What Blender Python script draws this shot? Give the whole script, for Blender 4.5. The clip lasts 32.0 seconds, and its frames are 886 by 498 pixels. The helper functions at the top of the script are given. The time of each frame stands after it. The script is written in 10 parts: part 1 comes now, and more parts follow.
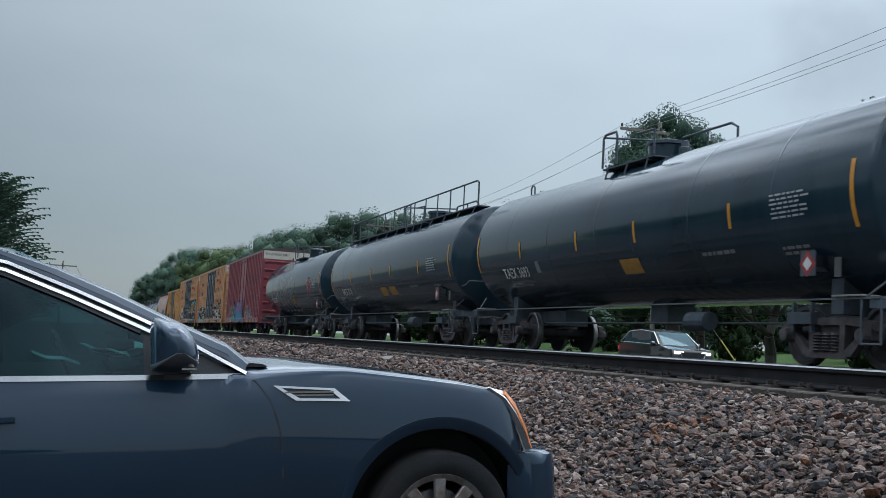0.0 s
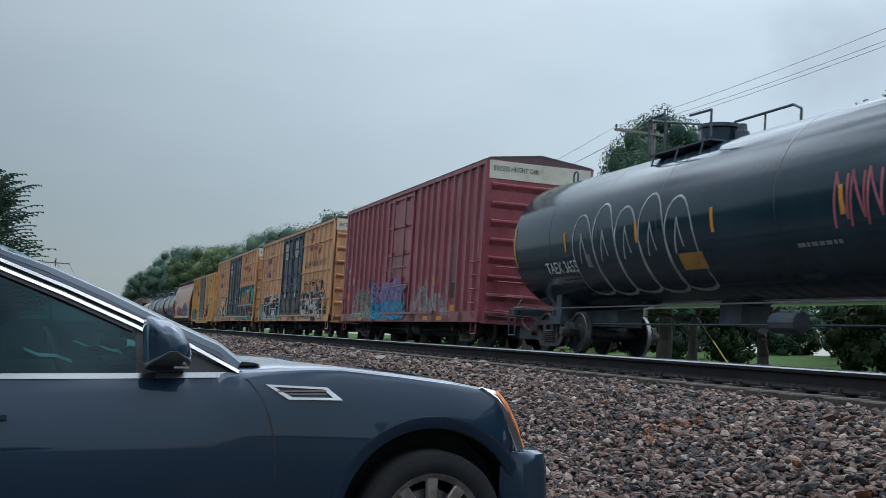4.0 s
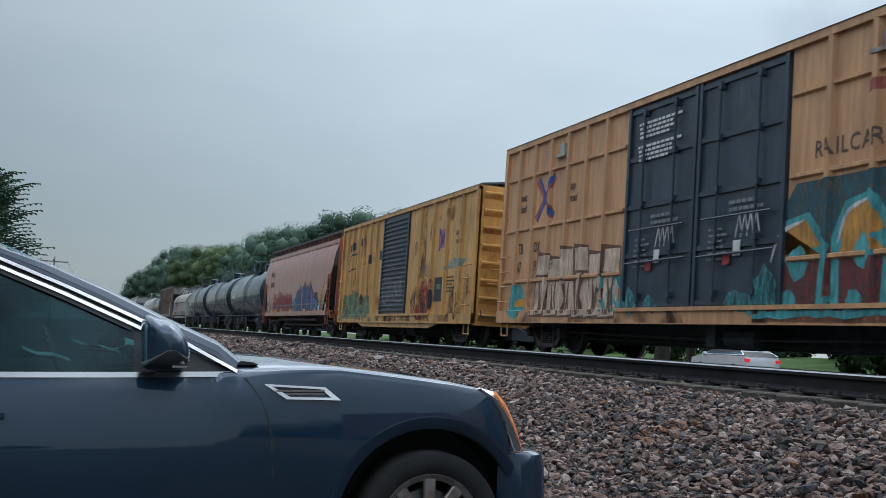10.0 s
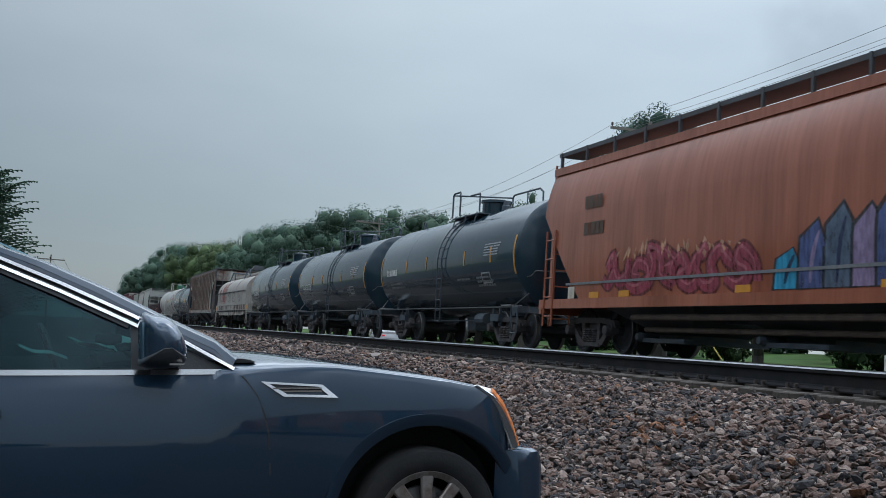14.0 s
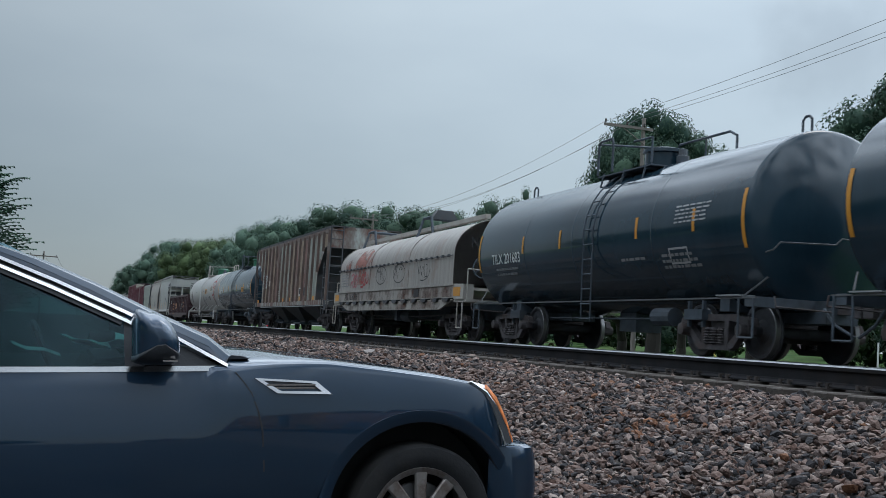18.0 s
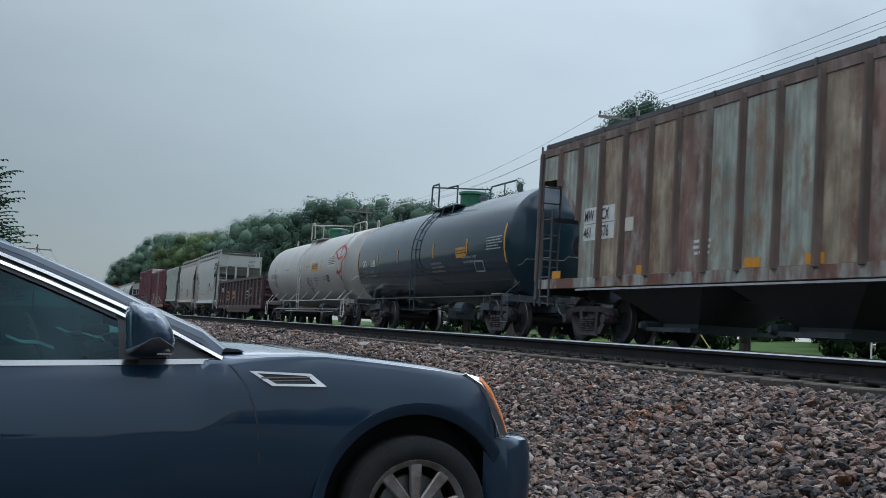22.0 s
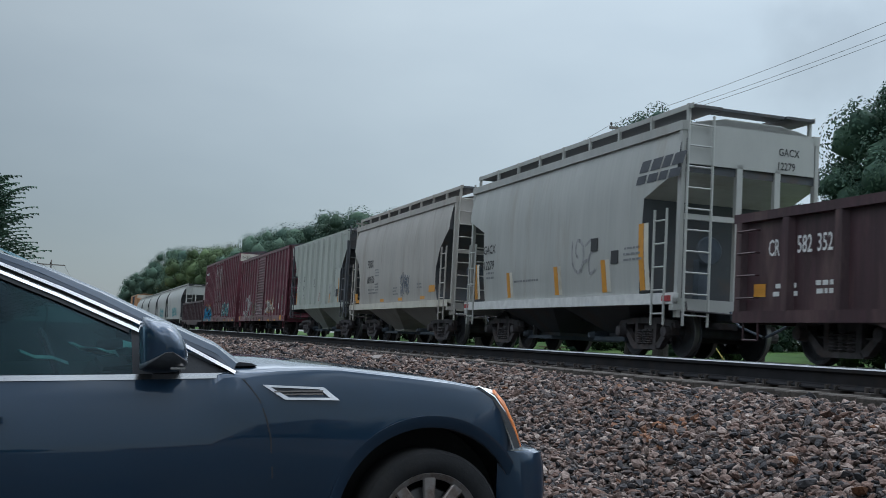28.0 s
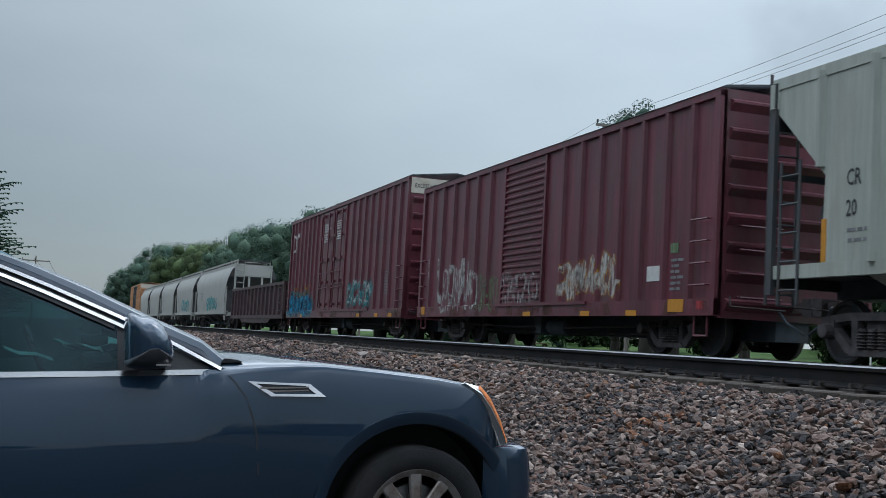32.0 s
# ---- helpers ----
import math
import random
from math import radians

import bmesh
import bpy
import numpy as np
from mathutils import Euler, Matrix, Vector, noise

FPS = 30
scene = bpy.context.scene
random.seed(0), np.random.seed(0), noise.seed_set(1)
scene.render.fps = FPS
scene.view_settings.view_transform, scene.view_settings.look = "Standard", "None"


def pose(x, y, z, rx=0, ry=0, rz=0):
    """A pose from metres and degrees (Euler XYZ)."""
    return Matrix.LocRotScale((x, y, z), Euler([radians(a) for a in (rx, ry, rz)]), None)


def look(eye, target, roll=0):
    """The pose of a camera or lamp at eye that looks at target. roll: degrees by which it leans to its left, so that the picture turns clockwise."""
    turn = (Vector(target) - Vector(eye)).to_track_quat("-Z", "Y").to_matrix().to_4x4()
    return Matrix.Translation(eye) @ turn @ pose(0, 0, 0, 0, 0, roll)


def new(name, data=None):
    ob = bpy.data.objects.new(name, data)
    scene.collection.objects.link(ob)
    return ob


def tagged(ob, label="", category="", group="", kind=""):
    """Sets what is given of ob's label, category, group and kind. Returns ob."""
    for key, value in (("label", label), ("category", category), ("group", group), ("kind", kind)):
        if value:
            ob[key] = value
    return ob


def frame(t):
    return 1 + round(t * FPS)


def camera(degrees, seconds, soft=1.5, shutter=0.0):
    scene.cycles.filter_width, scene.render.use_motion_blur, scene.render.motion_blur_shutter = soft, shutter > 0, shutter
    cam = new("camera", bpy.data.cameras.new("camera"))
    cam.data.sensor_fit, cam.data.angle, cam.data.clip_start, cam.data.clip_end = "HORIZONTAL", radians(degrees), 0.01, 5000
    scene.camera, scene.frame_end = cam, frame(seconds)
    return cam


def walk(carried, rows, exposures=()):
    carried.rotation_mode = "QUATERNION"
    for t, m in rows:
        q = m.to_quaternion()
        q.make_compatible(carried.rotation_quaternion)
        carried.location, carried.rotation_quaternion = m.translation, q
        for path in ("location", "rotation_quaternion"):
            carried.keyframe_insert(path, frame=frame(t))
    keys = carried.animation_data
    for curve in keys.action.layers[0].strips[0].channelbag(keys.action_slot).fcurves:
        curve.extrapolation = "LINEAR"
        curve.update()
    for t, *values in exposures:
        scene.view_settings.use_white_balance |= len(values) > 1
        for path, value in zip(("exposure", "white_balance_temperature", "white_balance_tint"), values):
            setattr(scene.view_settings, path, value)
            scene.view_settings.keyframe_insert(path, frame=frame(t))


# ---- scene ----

# ---------------- camera: stands still on the verge, held by hand ----------------
EYE = (0.0, 0.0, 1.18)
cam = camera(43.2, 32.0, soft=0.8, shutter=0.12)
TURNS = [  # seconds, yaw, pitch, roll
    (0.0, -17.98, 4.80, -3.19),
    (0.5, -18.29, 4.57, -3.37),
    (1.0, -18.03, 4.52, -3.49),
    (1.5, -18.13, 4.44, -3.35),
    (2.0, -18.01, 4.37, -3.21),
    (2.5, -18.21, 4.39, -3.22),
    (4.5, -18.39, 4.90, -3.62),
    (5.0, -18.68, 4.87, -3.48),
    (5.5, -18.73, 4.95, -3.45),
    (6.0, -18.73, 5.02, -3.26),
    (6.5, -18.93, 4.80, -3.26),
    (7.0, -18.89, 4.89, -3.50),
    (7.5, -18.58, 5.09, -3.43),
    (8.0, -18.61, 4.79, -3.56),
    (8.5, -18.40, 5.00, -3.69),
    (9.0, -18.21, 4.92, -3.80),
    (9.5, -18.20, 4.80, -3.77),
    (10.0, -18.42, 4.84, -3.81),
    (10.5, -18.32, 5.01, -3.72),
    (11.0, -18.39, 5.28, -3.32),
    (11.5, -18.44, 4.97, -3.56),
    (12.0, -18.49, 5.15, -3.51),
    (12.5, -18.38, 5.17, -3.84),
    (13.0, -18.53, 5.11, -3.78),
    (13.5, -18.49, 4.95, -3.61),
    (14.0, -18.57, 4.70, -3.68),
    (14.5, -18.53, 4.82, -3.55),
    (16.5, -18.87, 4.68, -3.48),
    (17.0, -18.83, 4.75, -3.64),
    (17.5, -18.70, 4.62, -3.59),
    (18.0, -18.89, 4.54, -3.63),
    (18.5, -18.88, 4.60, -4.05),
    (19.0, -18.53, 4.69, -3.74),
    (19.5, -18.49, 4.46, -3.66),
    (20.0, -18.69, 4.36, -3.63),
    (20.5, -18.78, 4.40, -3.75),
    (21.0, -18.97, 4.27, -3.59),
    (21.5, -18.84, 4.20, -3.50),
    (22.0, -19.17, 4.17, -3.51),
    (22.5, -18.91, 4.30, -3.34),
    (23.0, -19.16, 4.22, -3.31),
    (23.5, -19.23, 4.30, -3.01),
    (24.0, -19.22, 4.53, -2.93),
    (24.5, -18.68, 5.08, -2.84),
    (25.0, -18.96, 4.78, -3.04),
    (25.5, -18.81, 4.76, -2.98),
    (27.5, -18.69, 4.62, -3.37),
    (28.0, -18.52, 4.78, -3.15),
    (28.5, -18.73, 4.62, -3.30),
    (29.0, -18.91, 4.65, -3.43),
    (29.5, -19.06, 4.80, -3.40),
    (30.0, -19.09, 4.66, -3.23),
    (30.5, -18.90, 4.73, -3.21),
    (31.0, -19.09, 4.88, -3.43),
    (31.5, -19.01, 4.79, -3.09),
    (32.0, -19.22, 4.64, -3.17),
]
walk(cam, [(t, pose(*EYE, 90 + pitch, roll, yaw)) for t, yaw, pitch, roll in TURNS],
     exposures=((0.0, -0.03), (6.0, 0.06), (10.0, 0.05), (12.0, -0.02), (18.0, -0.08), (20.0, -0.08), (22.0, 0.0), (23.5, -0.04), (25.0, -0.11), (29.0, -0.05), (32.0, -0.04)))

# ---------------- sky and sun: a bright overcast afternoon ----------------
world = bpy.data.worlds.new("overcast_sky")
scene.world = world
world.use_nodes = True
wn, wl = world.node_tree.nodes, world.node_tree.links
wn.clear()
w_out = wn.new("ShaderNodeOutputWorld")
w_bg = wn.new("ShaderNodeBackground")
w_coord = wn.new("ShaderNodeTexCoord")
w_sep = wn.new("ShaderNodeSeparateXYZ")
w_noise = wn.new("ShaderNodeTexNoise")
w_map = wn.new("ShaderNodeMapping")
w_sky = wn.new("ShaderNodeTexSky")
w_sky.sky_type, w_sky.sun_disc = "NISHITA", False
w_sky.sun_elevation, w_sky.sun_rotation = radians(52), radians(70)
w_map.inputs["Scale"].default_value = (1.0, 1.0, 2.6)
w_noise.inputs["Scale"].default_value = 2.2
w_noise.inputs["Detail"].default_value = 5
w_noise.inputs["Roughness"].default_value = 0.5
w_cloud = wn.new("ShaderNodeValToRGB")
w_cloud.color_ramp.elements[0].position, w_cloud.color_ramp.elements[0].color = 0.25, (0.80, 0.82, 0.85, 1)
w_cloud.color_ramp.elements[1].position, w_cloud.color_ramp.elements[1].color = 0.75, (1.10, 1.09, 1.08, 1)
w_elev = wn.new("ShaderNodeValToRGB")
ramp = w_elev.color_ramp
ramp.elements[0].position, ramp.elements[0].color = 0.0, (0.268, 0.331, 0.372, 1)
ramp.elements[1].position, ramp.elements[1].color = 1.0, (1.74, 1.97, 2.26, 1)
for at, colour in ((0.12, (0.290, 0.352, 0.392, 1)), (0.30, (0.406, 0.478, 0.522, 1)), (0.40, (0.62, 0.72, 0.80, 1)), (0.55, (1.20, 1.38, 1.57, 1))):
    ramp.elements.new(at).color = colour
# the cloud is thinner towards the sun
w_dot = wn.new("ShaderNodeVectorMath")
w_dot.operation = "DOT_PRODUCT"
w_dot.inputs[1].default_value = (0.88, 0.30, 0.36)
w_thin = wn.new("ShaderNodeMapRange")
w_thin.inputs["From Min"].default_value, w_thin.inputs["From Max"].default_value = 0.2, 1.0
w_thin.inputs["To Min"].default_value, w_thin.inputs["To Max"].default_value = 0.745, 1.70
w_m1, w_m2, w_mix = wn.new("ShaderNodeVectorMath"), wn.new("ShaderNodeVectorMath"), wn.new("ShaderNodeMixRGB")
w_m1.operation, w_m2.operation = "MULTIPLY", "SCALE"
w_mix.inputs["Fac"].default_value = 0.02
wl.new(w_coord.outputs["Generated"], w_sep.inputs[0])
wl.new(w_coord.outputs["Generated"], w_map.inputs[0])
wl.new(w_coord.outputs["Generated"], w_dot.inputs[0])
wl.new(w_map.outputs[0], w_noise.inputs["Vector"])
wl.new(w_noise.outputs["Fac"], w_cloud.inputs[0])
wl.new(w_sep.outputs["Z"], w_elev.inputs[0])
wl.new(w_dot.outputs["Value"], w_thin.inputs["Value"])
wl.new(w_elev.outputs[0], w_m1.inputs[0])
wl.new(w_cloud.outputs[0], w_m1.inputs[1])
wl.new(w_m1.outputs[0], w_m2.inputs[0])
wl.new(w_thin.outputs[0], w_m2.inputs["Scale"])
# a small darker scud drifting over the trees
w_far, w_scud, w_wisp = wn.new("ShaderNodeVectorMath"), wn.new("ShaderNodeMapRange"), wn.new("ShaderNodeTexNoise")
w_far.operation = "DISTANCE"
w_far.inputs[1].default_value = (0.592, 0.762, 0.262)
w_wisp.inputs["Scale"].default_value, w_wisp.inputs["Detail"].default_value = 14, 4
w_add = wn.new("ShaderNodeMath")
w_add.operation = "MULTIPLY_ADD"
w_add.inputs[1].default_value = 0.13
w_scud.interpolation_type = "SMOOTHSTEP"
w_scud.inputs["From Min"].default_value, w_scud.inputs["From Max"].default_value = 0.075, 0.15
w_scud.inputs["To Min"].default_value, w_scud.inputs["To Max"].default_value = 0.80, 1.0
w_m3 = wn.new("ShaderNodeVectorMath")
w_m3.operation = "SCALE"
wl.new(w_coord.outputs["Generated"], w_far.inputs[0])
wl.new(w_coord.outputs["Generated"], w_wisp.inputs["Vector"])
wl.new(w_wisp.outputs["Fac"], w_add.inputs[0])
wl.new(w_far.outputs["Value"], w_add.inputs[2])
wl.new(w_add.outputs[0], w_scud.inputs["Value"])
# broken cloud overhead
w_high, w_lump, w_far2, w_m4 = wn.new("ShaderNodeTexNoise"), wn.new("ShaderNodeMapRange"), wn.new("ShaderNodeMapRange"), wn.new("ShaderNodeVectorMath")
w_high.inputs["Scale"].default_value, w_high.inputs["Detail"].default_value, w_high.inputs["Distortion"].default_value = 4.5, 6, 0.8
w_lump.inputs["From Min"].default_value, w_lump.inputs["From Max"].default_value = 0.38, 0.64
w_lump.inputs["To Min"].default_value, w_lump.inputs["To Max"].default_value = 0.35, 1.9
w_far2.interpolation_type = "SMOOTHSTEP"
w_far2.inputs["From Min"].default_value, w_far2.inputs["From Max"].default_value = 0.33, 0.55
w_blend = wn.new("ShaderNodeMixRGB")
w_blend.inputs["Color1"].default_value = (1, 1, 1, 1)
w_m4.operation = "MULTIPLY"
wl.new(w_coord.outputs["Generated"], w_high.inputs["Vector"])
wl.new(w_high.outputs["Fac"], w_lump.inputs["Value"])
wl.new(w_sep.outputs["Z"], w_far2.inputs["Value"])
wl.new(w_far2.outputs[0], w_blend.inputs["Fac"])
wl.new(w_lump.outputs[0], w_blend.inputs["Color2"])
wl.new(w_m2.outputs[0], w_m4.inputs[0])
wl.new(w_blend.outputs[0], w_m4.inputs[1])
wl.new(w_m4.outputs[0], w_m3.inputs[0])
wl.new(w_scud.outputs[0], w_m3.inputs["Scale"])
wl.new(w_m3.outputs[0], w_mix.inputs["Color1"])
wl.new(w_sky.outputs[0], w_mix.inputs["Color2"])
wl.new(w_mix.outputs[0], w_bg.inputs["Color"])
w_bg.inputs["Strength"].default_value = 1.06
wl.new(w_bg.outputs[0], w_out.inputs["Surface"])

sun_data = bpy.data.lights.new("sun", "SUN")
sun_data.energy, sun_data.angle, sun_data.color = 0.5, radians(20), (1.0, 0.97, 0.94)
sun = new("sun", sun_data)
sun.matrix_basis = look((0, 0, 60), (-30, -11, 0))

# ---------------- building tools ----------------
def part(name, bm, material, parent=None, label="", smooth=False, bevel=0.0):
    """Links a bmesh as one mesh object under a thing or a part."""
    if bevel:
        bmesh.ops.bevel(bm, geom=[e for e in bm.edges if len(e.link_faces) == 2 and e.calc_face_angle(0) > 0.6],
                        offset=bevel, segments=2, affect="EDGES", clamp_overlap=True)
    me = bpy.data.meshes.new(name)
    bm.to_mesh(me)
    bm.free()
    me.materials.append(material)
    if smooth:
        me.polygons.foreach_set("use_smooth", [True] * len(me.polygons))
        me.set_sharp_from_angle(angle=radians(38))
    ob = new(name, me)
    if parent:
        ob.parent = parent
    if label:
        ob["label"] = label
    return ob


def thing(name, m, label, category, group="", kind=""):
    ob = new(name)
    ob.matrix_basis = m
    return tagged(ob, label, category, group, kind)


def B():
    return bmesh.new()


def box(bm, x0, x1, y0, y1, z0, z1):
    v = [bm.verts.new(p) for p in ((x0, y0, z0), (x1, y0, z0), (x1, y1, z0), (x0, y1, z0),
                                   (x0, y0, z1), (x1, y0, z1), (x1, y1, z1), (x0, y1, z1))]
    for f in ((3, 2, 1, 0), (4, 5, 6, 7), (0, 1, 5, 4), (1, 2, 6, 5), (2, 3, 7, 6), (3, 0, 4, 7)):
        bm.faces.new([v[i] for i in f])
    return bm


def prism(bm, pts, a, b, axis=1):
    """A closed outline in the plane across an axis, drawn out from a to b along it."""
    def at(p, d):
        return {0: (d, p[0], p[1]), 1: (p[0], d, p[1]), 2: (p[0], p[1], d)}[axis]
    v0, v1 = [bm.verts.new(at(p, a)) for p in pts], [bm.verts.new(at(p, b)) for p in pts]
    n = len(pts)
    faces = [bm.faces.new(v0), bm.faces.new(v1[::-1])]
    for i in range(n):
        faces.append(bm.faces.new((v0[i], v0[(i + 1) % n], v1[(i + 1) % n], v1[i])))
    bmesh.ops.recalc_face_normals(bm, faces=faces)
    return bm


def loft(bm, rings, caps=True, closed=True):
    """A skin through rings of points of equal number."""
    vs = [[bm.verts.new(p) for p in r] for r in rings]
    n = len(vs[0])
    faces = []
    for a, b in zip(vs, vs[1:]):
        for i in range(n if closed else n - 1):
            faces.append(bm.faces.new((a[i], a[(i + 1) % n], b[(i + 1) % n], b[i])))
    if caps:
        faces += [bm.faces.new(vs[0][::-1]), bm.faces.new(vs[-1])]
    bmesh.ops.recalc_face_normals(bm, faces=faces)
    return bm


def rod(bm, p0, p1, r, n=6, r1=None):
    """A round bar from p0 to p1."""
    p0, p1 = Vector(p0), Vector(p1)
    d = (p1 - p0).normalized()
    u = d.orthogonal().normalized()
    w = d.cross(u)
    r1 = r if r1 is None else r1
    rings = [[p + (u * math.cos(2 * math.pi * i / n) + w * math.sin(2 * math.pi * i / n)) * q for i in range(n)]
             for p, q in ((p0, r), (p1, r1))]
    return loft(bm, rings)


def pipe(bm, pts, r, n=6):
    for a, b in zip(pts, pts[1:]):
        rod(bm, a, b, r, n)
    return bm


def wire_line(bm, pts, r):
    """A thin unbroken wire through points that run mainly along y."""
    return loft(bm, [[(x - r, y, z), (x, y, z + r), (x + r, y, z), (x, y, z - r)] for x, y, z in pts])


def lathe(bm, prof, axis=0, n=24, centre=(0, 0, 0), caps=True):
    """A body of revolution about an axis; prof holds (place along the axis, radius)."""
    rings = []
    for a, r in prof:
        ring = []
        for i in range(n):
            c, s = math.cos(2 * math.pi * i / n) * max(r, 1e-4), math.sin(2 * math.pi * i / n) * max(r, 1e-4)
            p = {0: (a, c, s), 1: (c, a, s), 2: (c, s, a)}[axis]
            ring.append((p[0] + centre[0], p[1] + centre[1], p[2] + centre[2]))
        rings.append(ring)
    return loft(bm, rings, caps)


# ---------------- materials ----------------
def material(name, colour, rough=0.6, metal=0.0, var=0.15, scale=4.0, bump=0.15, bump_scale=60.0, dirt=None, dirt_amount=0.0,
             dirt_scale=1.6, stretch=(1, 1, 1), coat=0.0, spec=0.5, random=0.0, streak=0.0):
    """A worn surface: base colour with variation at two scales, dirt or rust in patches, fine relief."""
    m = bpy.data.materials.new(name)
    m.use_nodes = True
    n, l = m.node_tree.nodes, m.node_tree.links
    p = n["Principled BSDF"]
    co, mp = n.new("ShaderNodeTexCoord"), n.new("ShaderNodeMapping")
    mp.inputs["Scale"].default_value = stretch
    l.new(co.outputs["Object"], mp.inputs[0])
    info = n.new("ShaderNodeObjectInfo")
    l.new(info.outputs["Random"], mp.inputs["Location"])
    big, fine = n.new("ShaderNodeTexNoise"), n.new("ShaderNodeTexNoise")
    big.inputs["Scale"].default_value, big.inputs["Detail"].default_value = scale, 6
    fine.inputs["Scale"].default_value, fine.inputs["Detail"].default_value = bump_scale, 3
    l.new(mp.outputs[0], big.inputs["Vector"])
    l.new(co.outputs["Object"], fine.inputs["Vector"])
    ramp = n.new("ShaderNodeValToRGB")
    e = ramp.color_ramp.elements
    e[0].position, e[1].position = 0.3, 0.7
    e[0].color = (*[c * (1 - var) for c in colour], 1)
    e[1].color = (*[min(1, c * (1 + var)) for c in colour], 1)
    l.new(big.outputs["Fac"], ramp.inputs[0])
    last = ramp.outputs[0]
    if random:
        hsv = n.new("ShaderNodeHueSaturation")
        mr = n.new("ShaderNodeMapRange")
        mr.inputs["To Min"].default_value, mr.inputs["To Max"].default_value = 1 - random, 1 + random
        l.new(info.outputs["Random"], mr.inputs["Value"])
        l.new(mr.outputs[0], hsv.inputs["Value"])
        l.new(last, hsv.inputs["Color"])
        last = hsv.outputs[0]
    if streak:      # thin runs of rain-washed grime
        sm, sn, sr, mul = n.new("ShaderNodeMapping"), n.new("ShaderNodeTexNoise"), n.new("ShaderNodeMapRange"), n.new("ShaderNodeMixRGB")
        sm.inputs["Scale"].default_value = (1.5, 9.0, 0.55)
        sn.inputs["Scale"].default_value, sn.inputs["Detail"].default_value, sn.inputs["Roughness"].default_value = 1.0, 7, 0.7
        sr.inputs["From Min"].default_value, sr.inputs["From Max"].default_value = 0.34, 0.62
        sr.inputs["To Min"].default_value, sr.inputs["To Max"].default_value = 1 - streak, 1 + streak * 0.3
        mul.blend_type, mul.inputs["Fac"].default_value = "MULTIPLY", 1.0
        l.new(co.outputs["Object"], sm.inputs[0])
        l.new(sm.outputs[0], sn.inputs["Vector"])
        l.new(sn.outputs["Fac"], sr.inputs["Value"])
        l.new(last, mul.inputs["Color1"])
        l.new(sr.outputs[0], mul.inputs["Color2"])
        last = mul.outputs[0]
    if dirt:
        dn, dr, mix = n.new("ShaderNodeTexNoise"), n.new("ShaderNodeMapRange"), n.new("ShaderNodeMixRGB")
        dn.inputs["Scale"].default_value, dn.inputs["Detail"].default_value, dn.inputs["Roughness"].default_value = dirt_scale, 8, 0.65
        l.new(mp.outputs[0], dn.inputs["Vector"])
        dr.inputs["From Min"].default_value, dr.inputs["From Max"].default_value = 0.62 - dirt_amount * 0.4, 0.82 - dirt_amount * 0.4
        l.new(dn.outputs["Fac"], dr.inputs["Value"])
        l.new(dr.outputs[0], mix.inputs["Fac"])
        l.new(last, mix.inputs["Color1"])
        mix.inputs["Color2"].default_value = (*dirt, 1)
        last = mix.outputs[0]
    l.new(last, p.inputs["Base Color"])
    rr = n.new("ShaderNodeMapRange")
    rr.inputs["To Min"].default_value, rr.inputs["To Max"].default_value = max(0.02, rough - 0.1), min(1, rough + 0.1)
    l.new(big.outputs["Fac"], rr.inputs["Value"])
    l.new(rr.outputs[0], p.inputs["Roughness"])
    p.inputs["Metallic"].default_value = metal
    p.inputs["Specular IOR Level"].default_value = spec
    p.inputs["Coat Weight"].default_value = coat
    if bump:
        b = n.new("ShaderNodeBump")
        b.inputs["Strength"].default_value, b.inputs["Distance"].default_value = bump, 0.01
        l.new(fine.outputs["Fac"], b.inputs["Height"])
        l.new(b.outputs[0], p.inputs["Normal"])
    return m


def glow(name, colour, strength):
    m = material(name, colour, 0.2)
    p = m.node_tree.nodes["Principled BSDF"]
    p.inputs["Emission Color"].default_value = (*colour, 1)
    p.inputs["Emission Strength"].default_value = strength
    return m


M_STEEL_DARK = material("grimy_black_steel", (0.058, 0.076, 0.096), 0.7, var=0.35, dirt=(0.076, 0.084, 0.092), dirt_amount=0.3)
M_STEEL_WORN = material("worn_grey_handrail_steel", (0.10, 0.105, 0.11), 0.55, var=0.3, scale=5)
M_TRUCK = material("rusty_cast_steel", (0.072, 0.066, 0.070), 0.85, var=0.4, scale=6, dirt=(0.075, 0.05, 0.042), dirt_amount=0.3)
M_WHEEL = material("worn_wheel_steel", (0.044, 0.047, 0.054), 0.85, var=0.35, scale=5, dirt=(0.042, 0.033, 0.03), dirt_amount=0.35)
M_TREAD = material("polished_wheel_tread", (0.22, 0.22, 0.22), 0.4, metal=0.8)
M_RAIL_SIDE = material("rail_web_brown_steel", (0.020, 0.020, 0.022), 0.9, var=0.3, scale=3, dirt=(0.032, 0.026, 0.023), dirt_amount=0.3, spec=0.15)
M_RAIL_HEAD = material("polished_rail_head", (0.24, 0.25, 0.26), 0.35, metal=0.85, var=0.1)
M_TIE = material("creosoted_wood_tie", (0.06, 0.05, 0.042), 0.9, var=0.4, scale=5, stretch=(1, 6, 6), bump=0.5)
M_PLATE = material("rusty_tie_plate", (0.055, 0.045, 0.04), 0.8, var=0.3)

# ---------------- ground, ballast, tracks ----------------
RAIL_TOP = 1.15
NEAR_X, FAR_X = 7.0, 11.55      # the centre lines of the two tracks
SLOPE = math.tan(radians(3.0))


def smooth(a, b, v):
    v = min(1, max(0, (v - a) / (b - a)))
    return v * v * (3 - 2 * v)


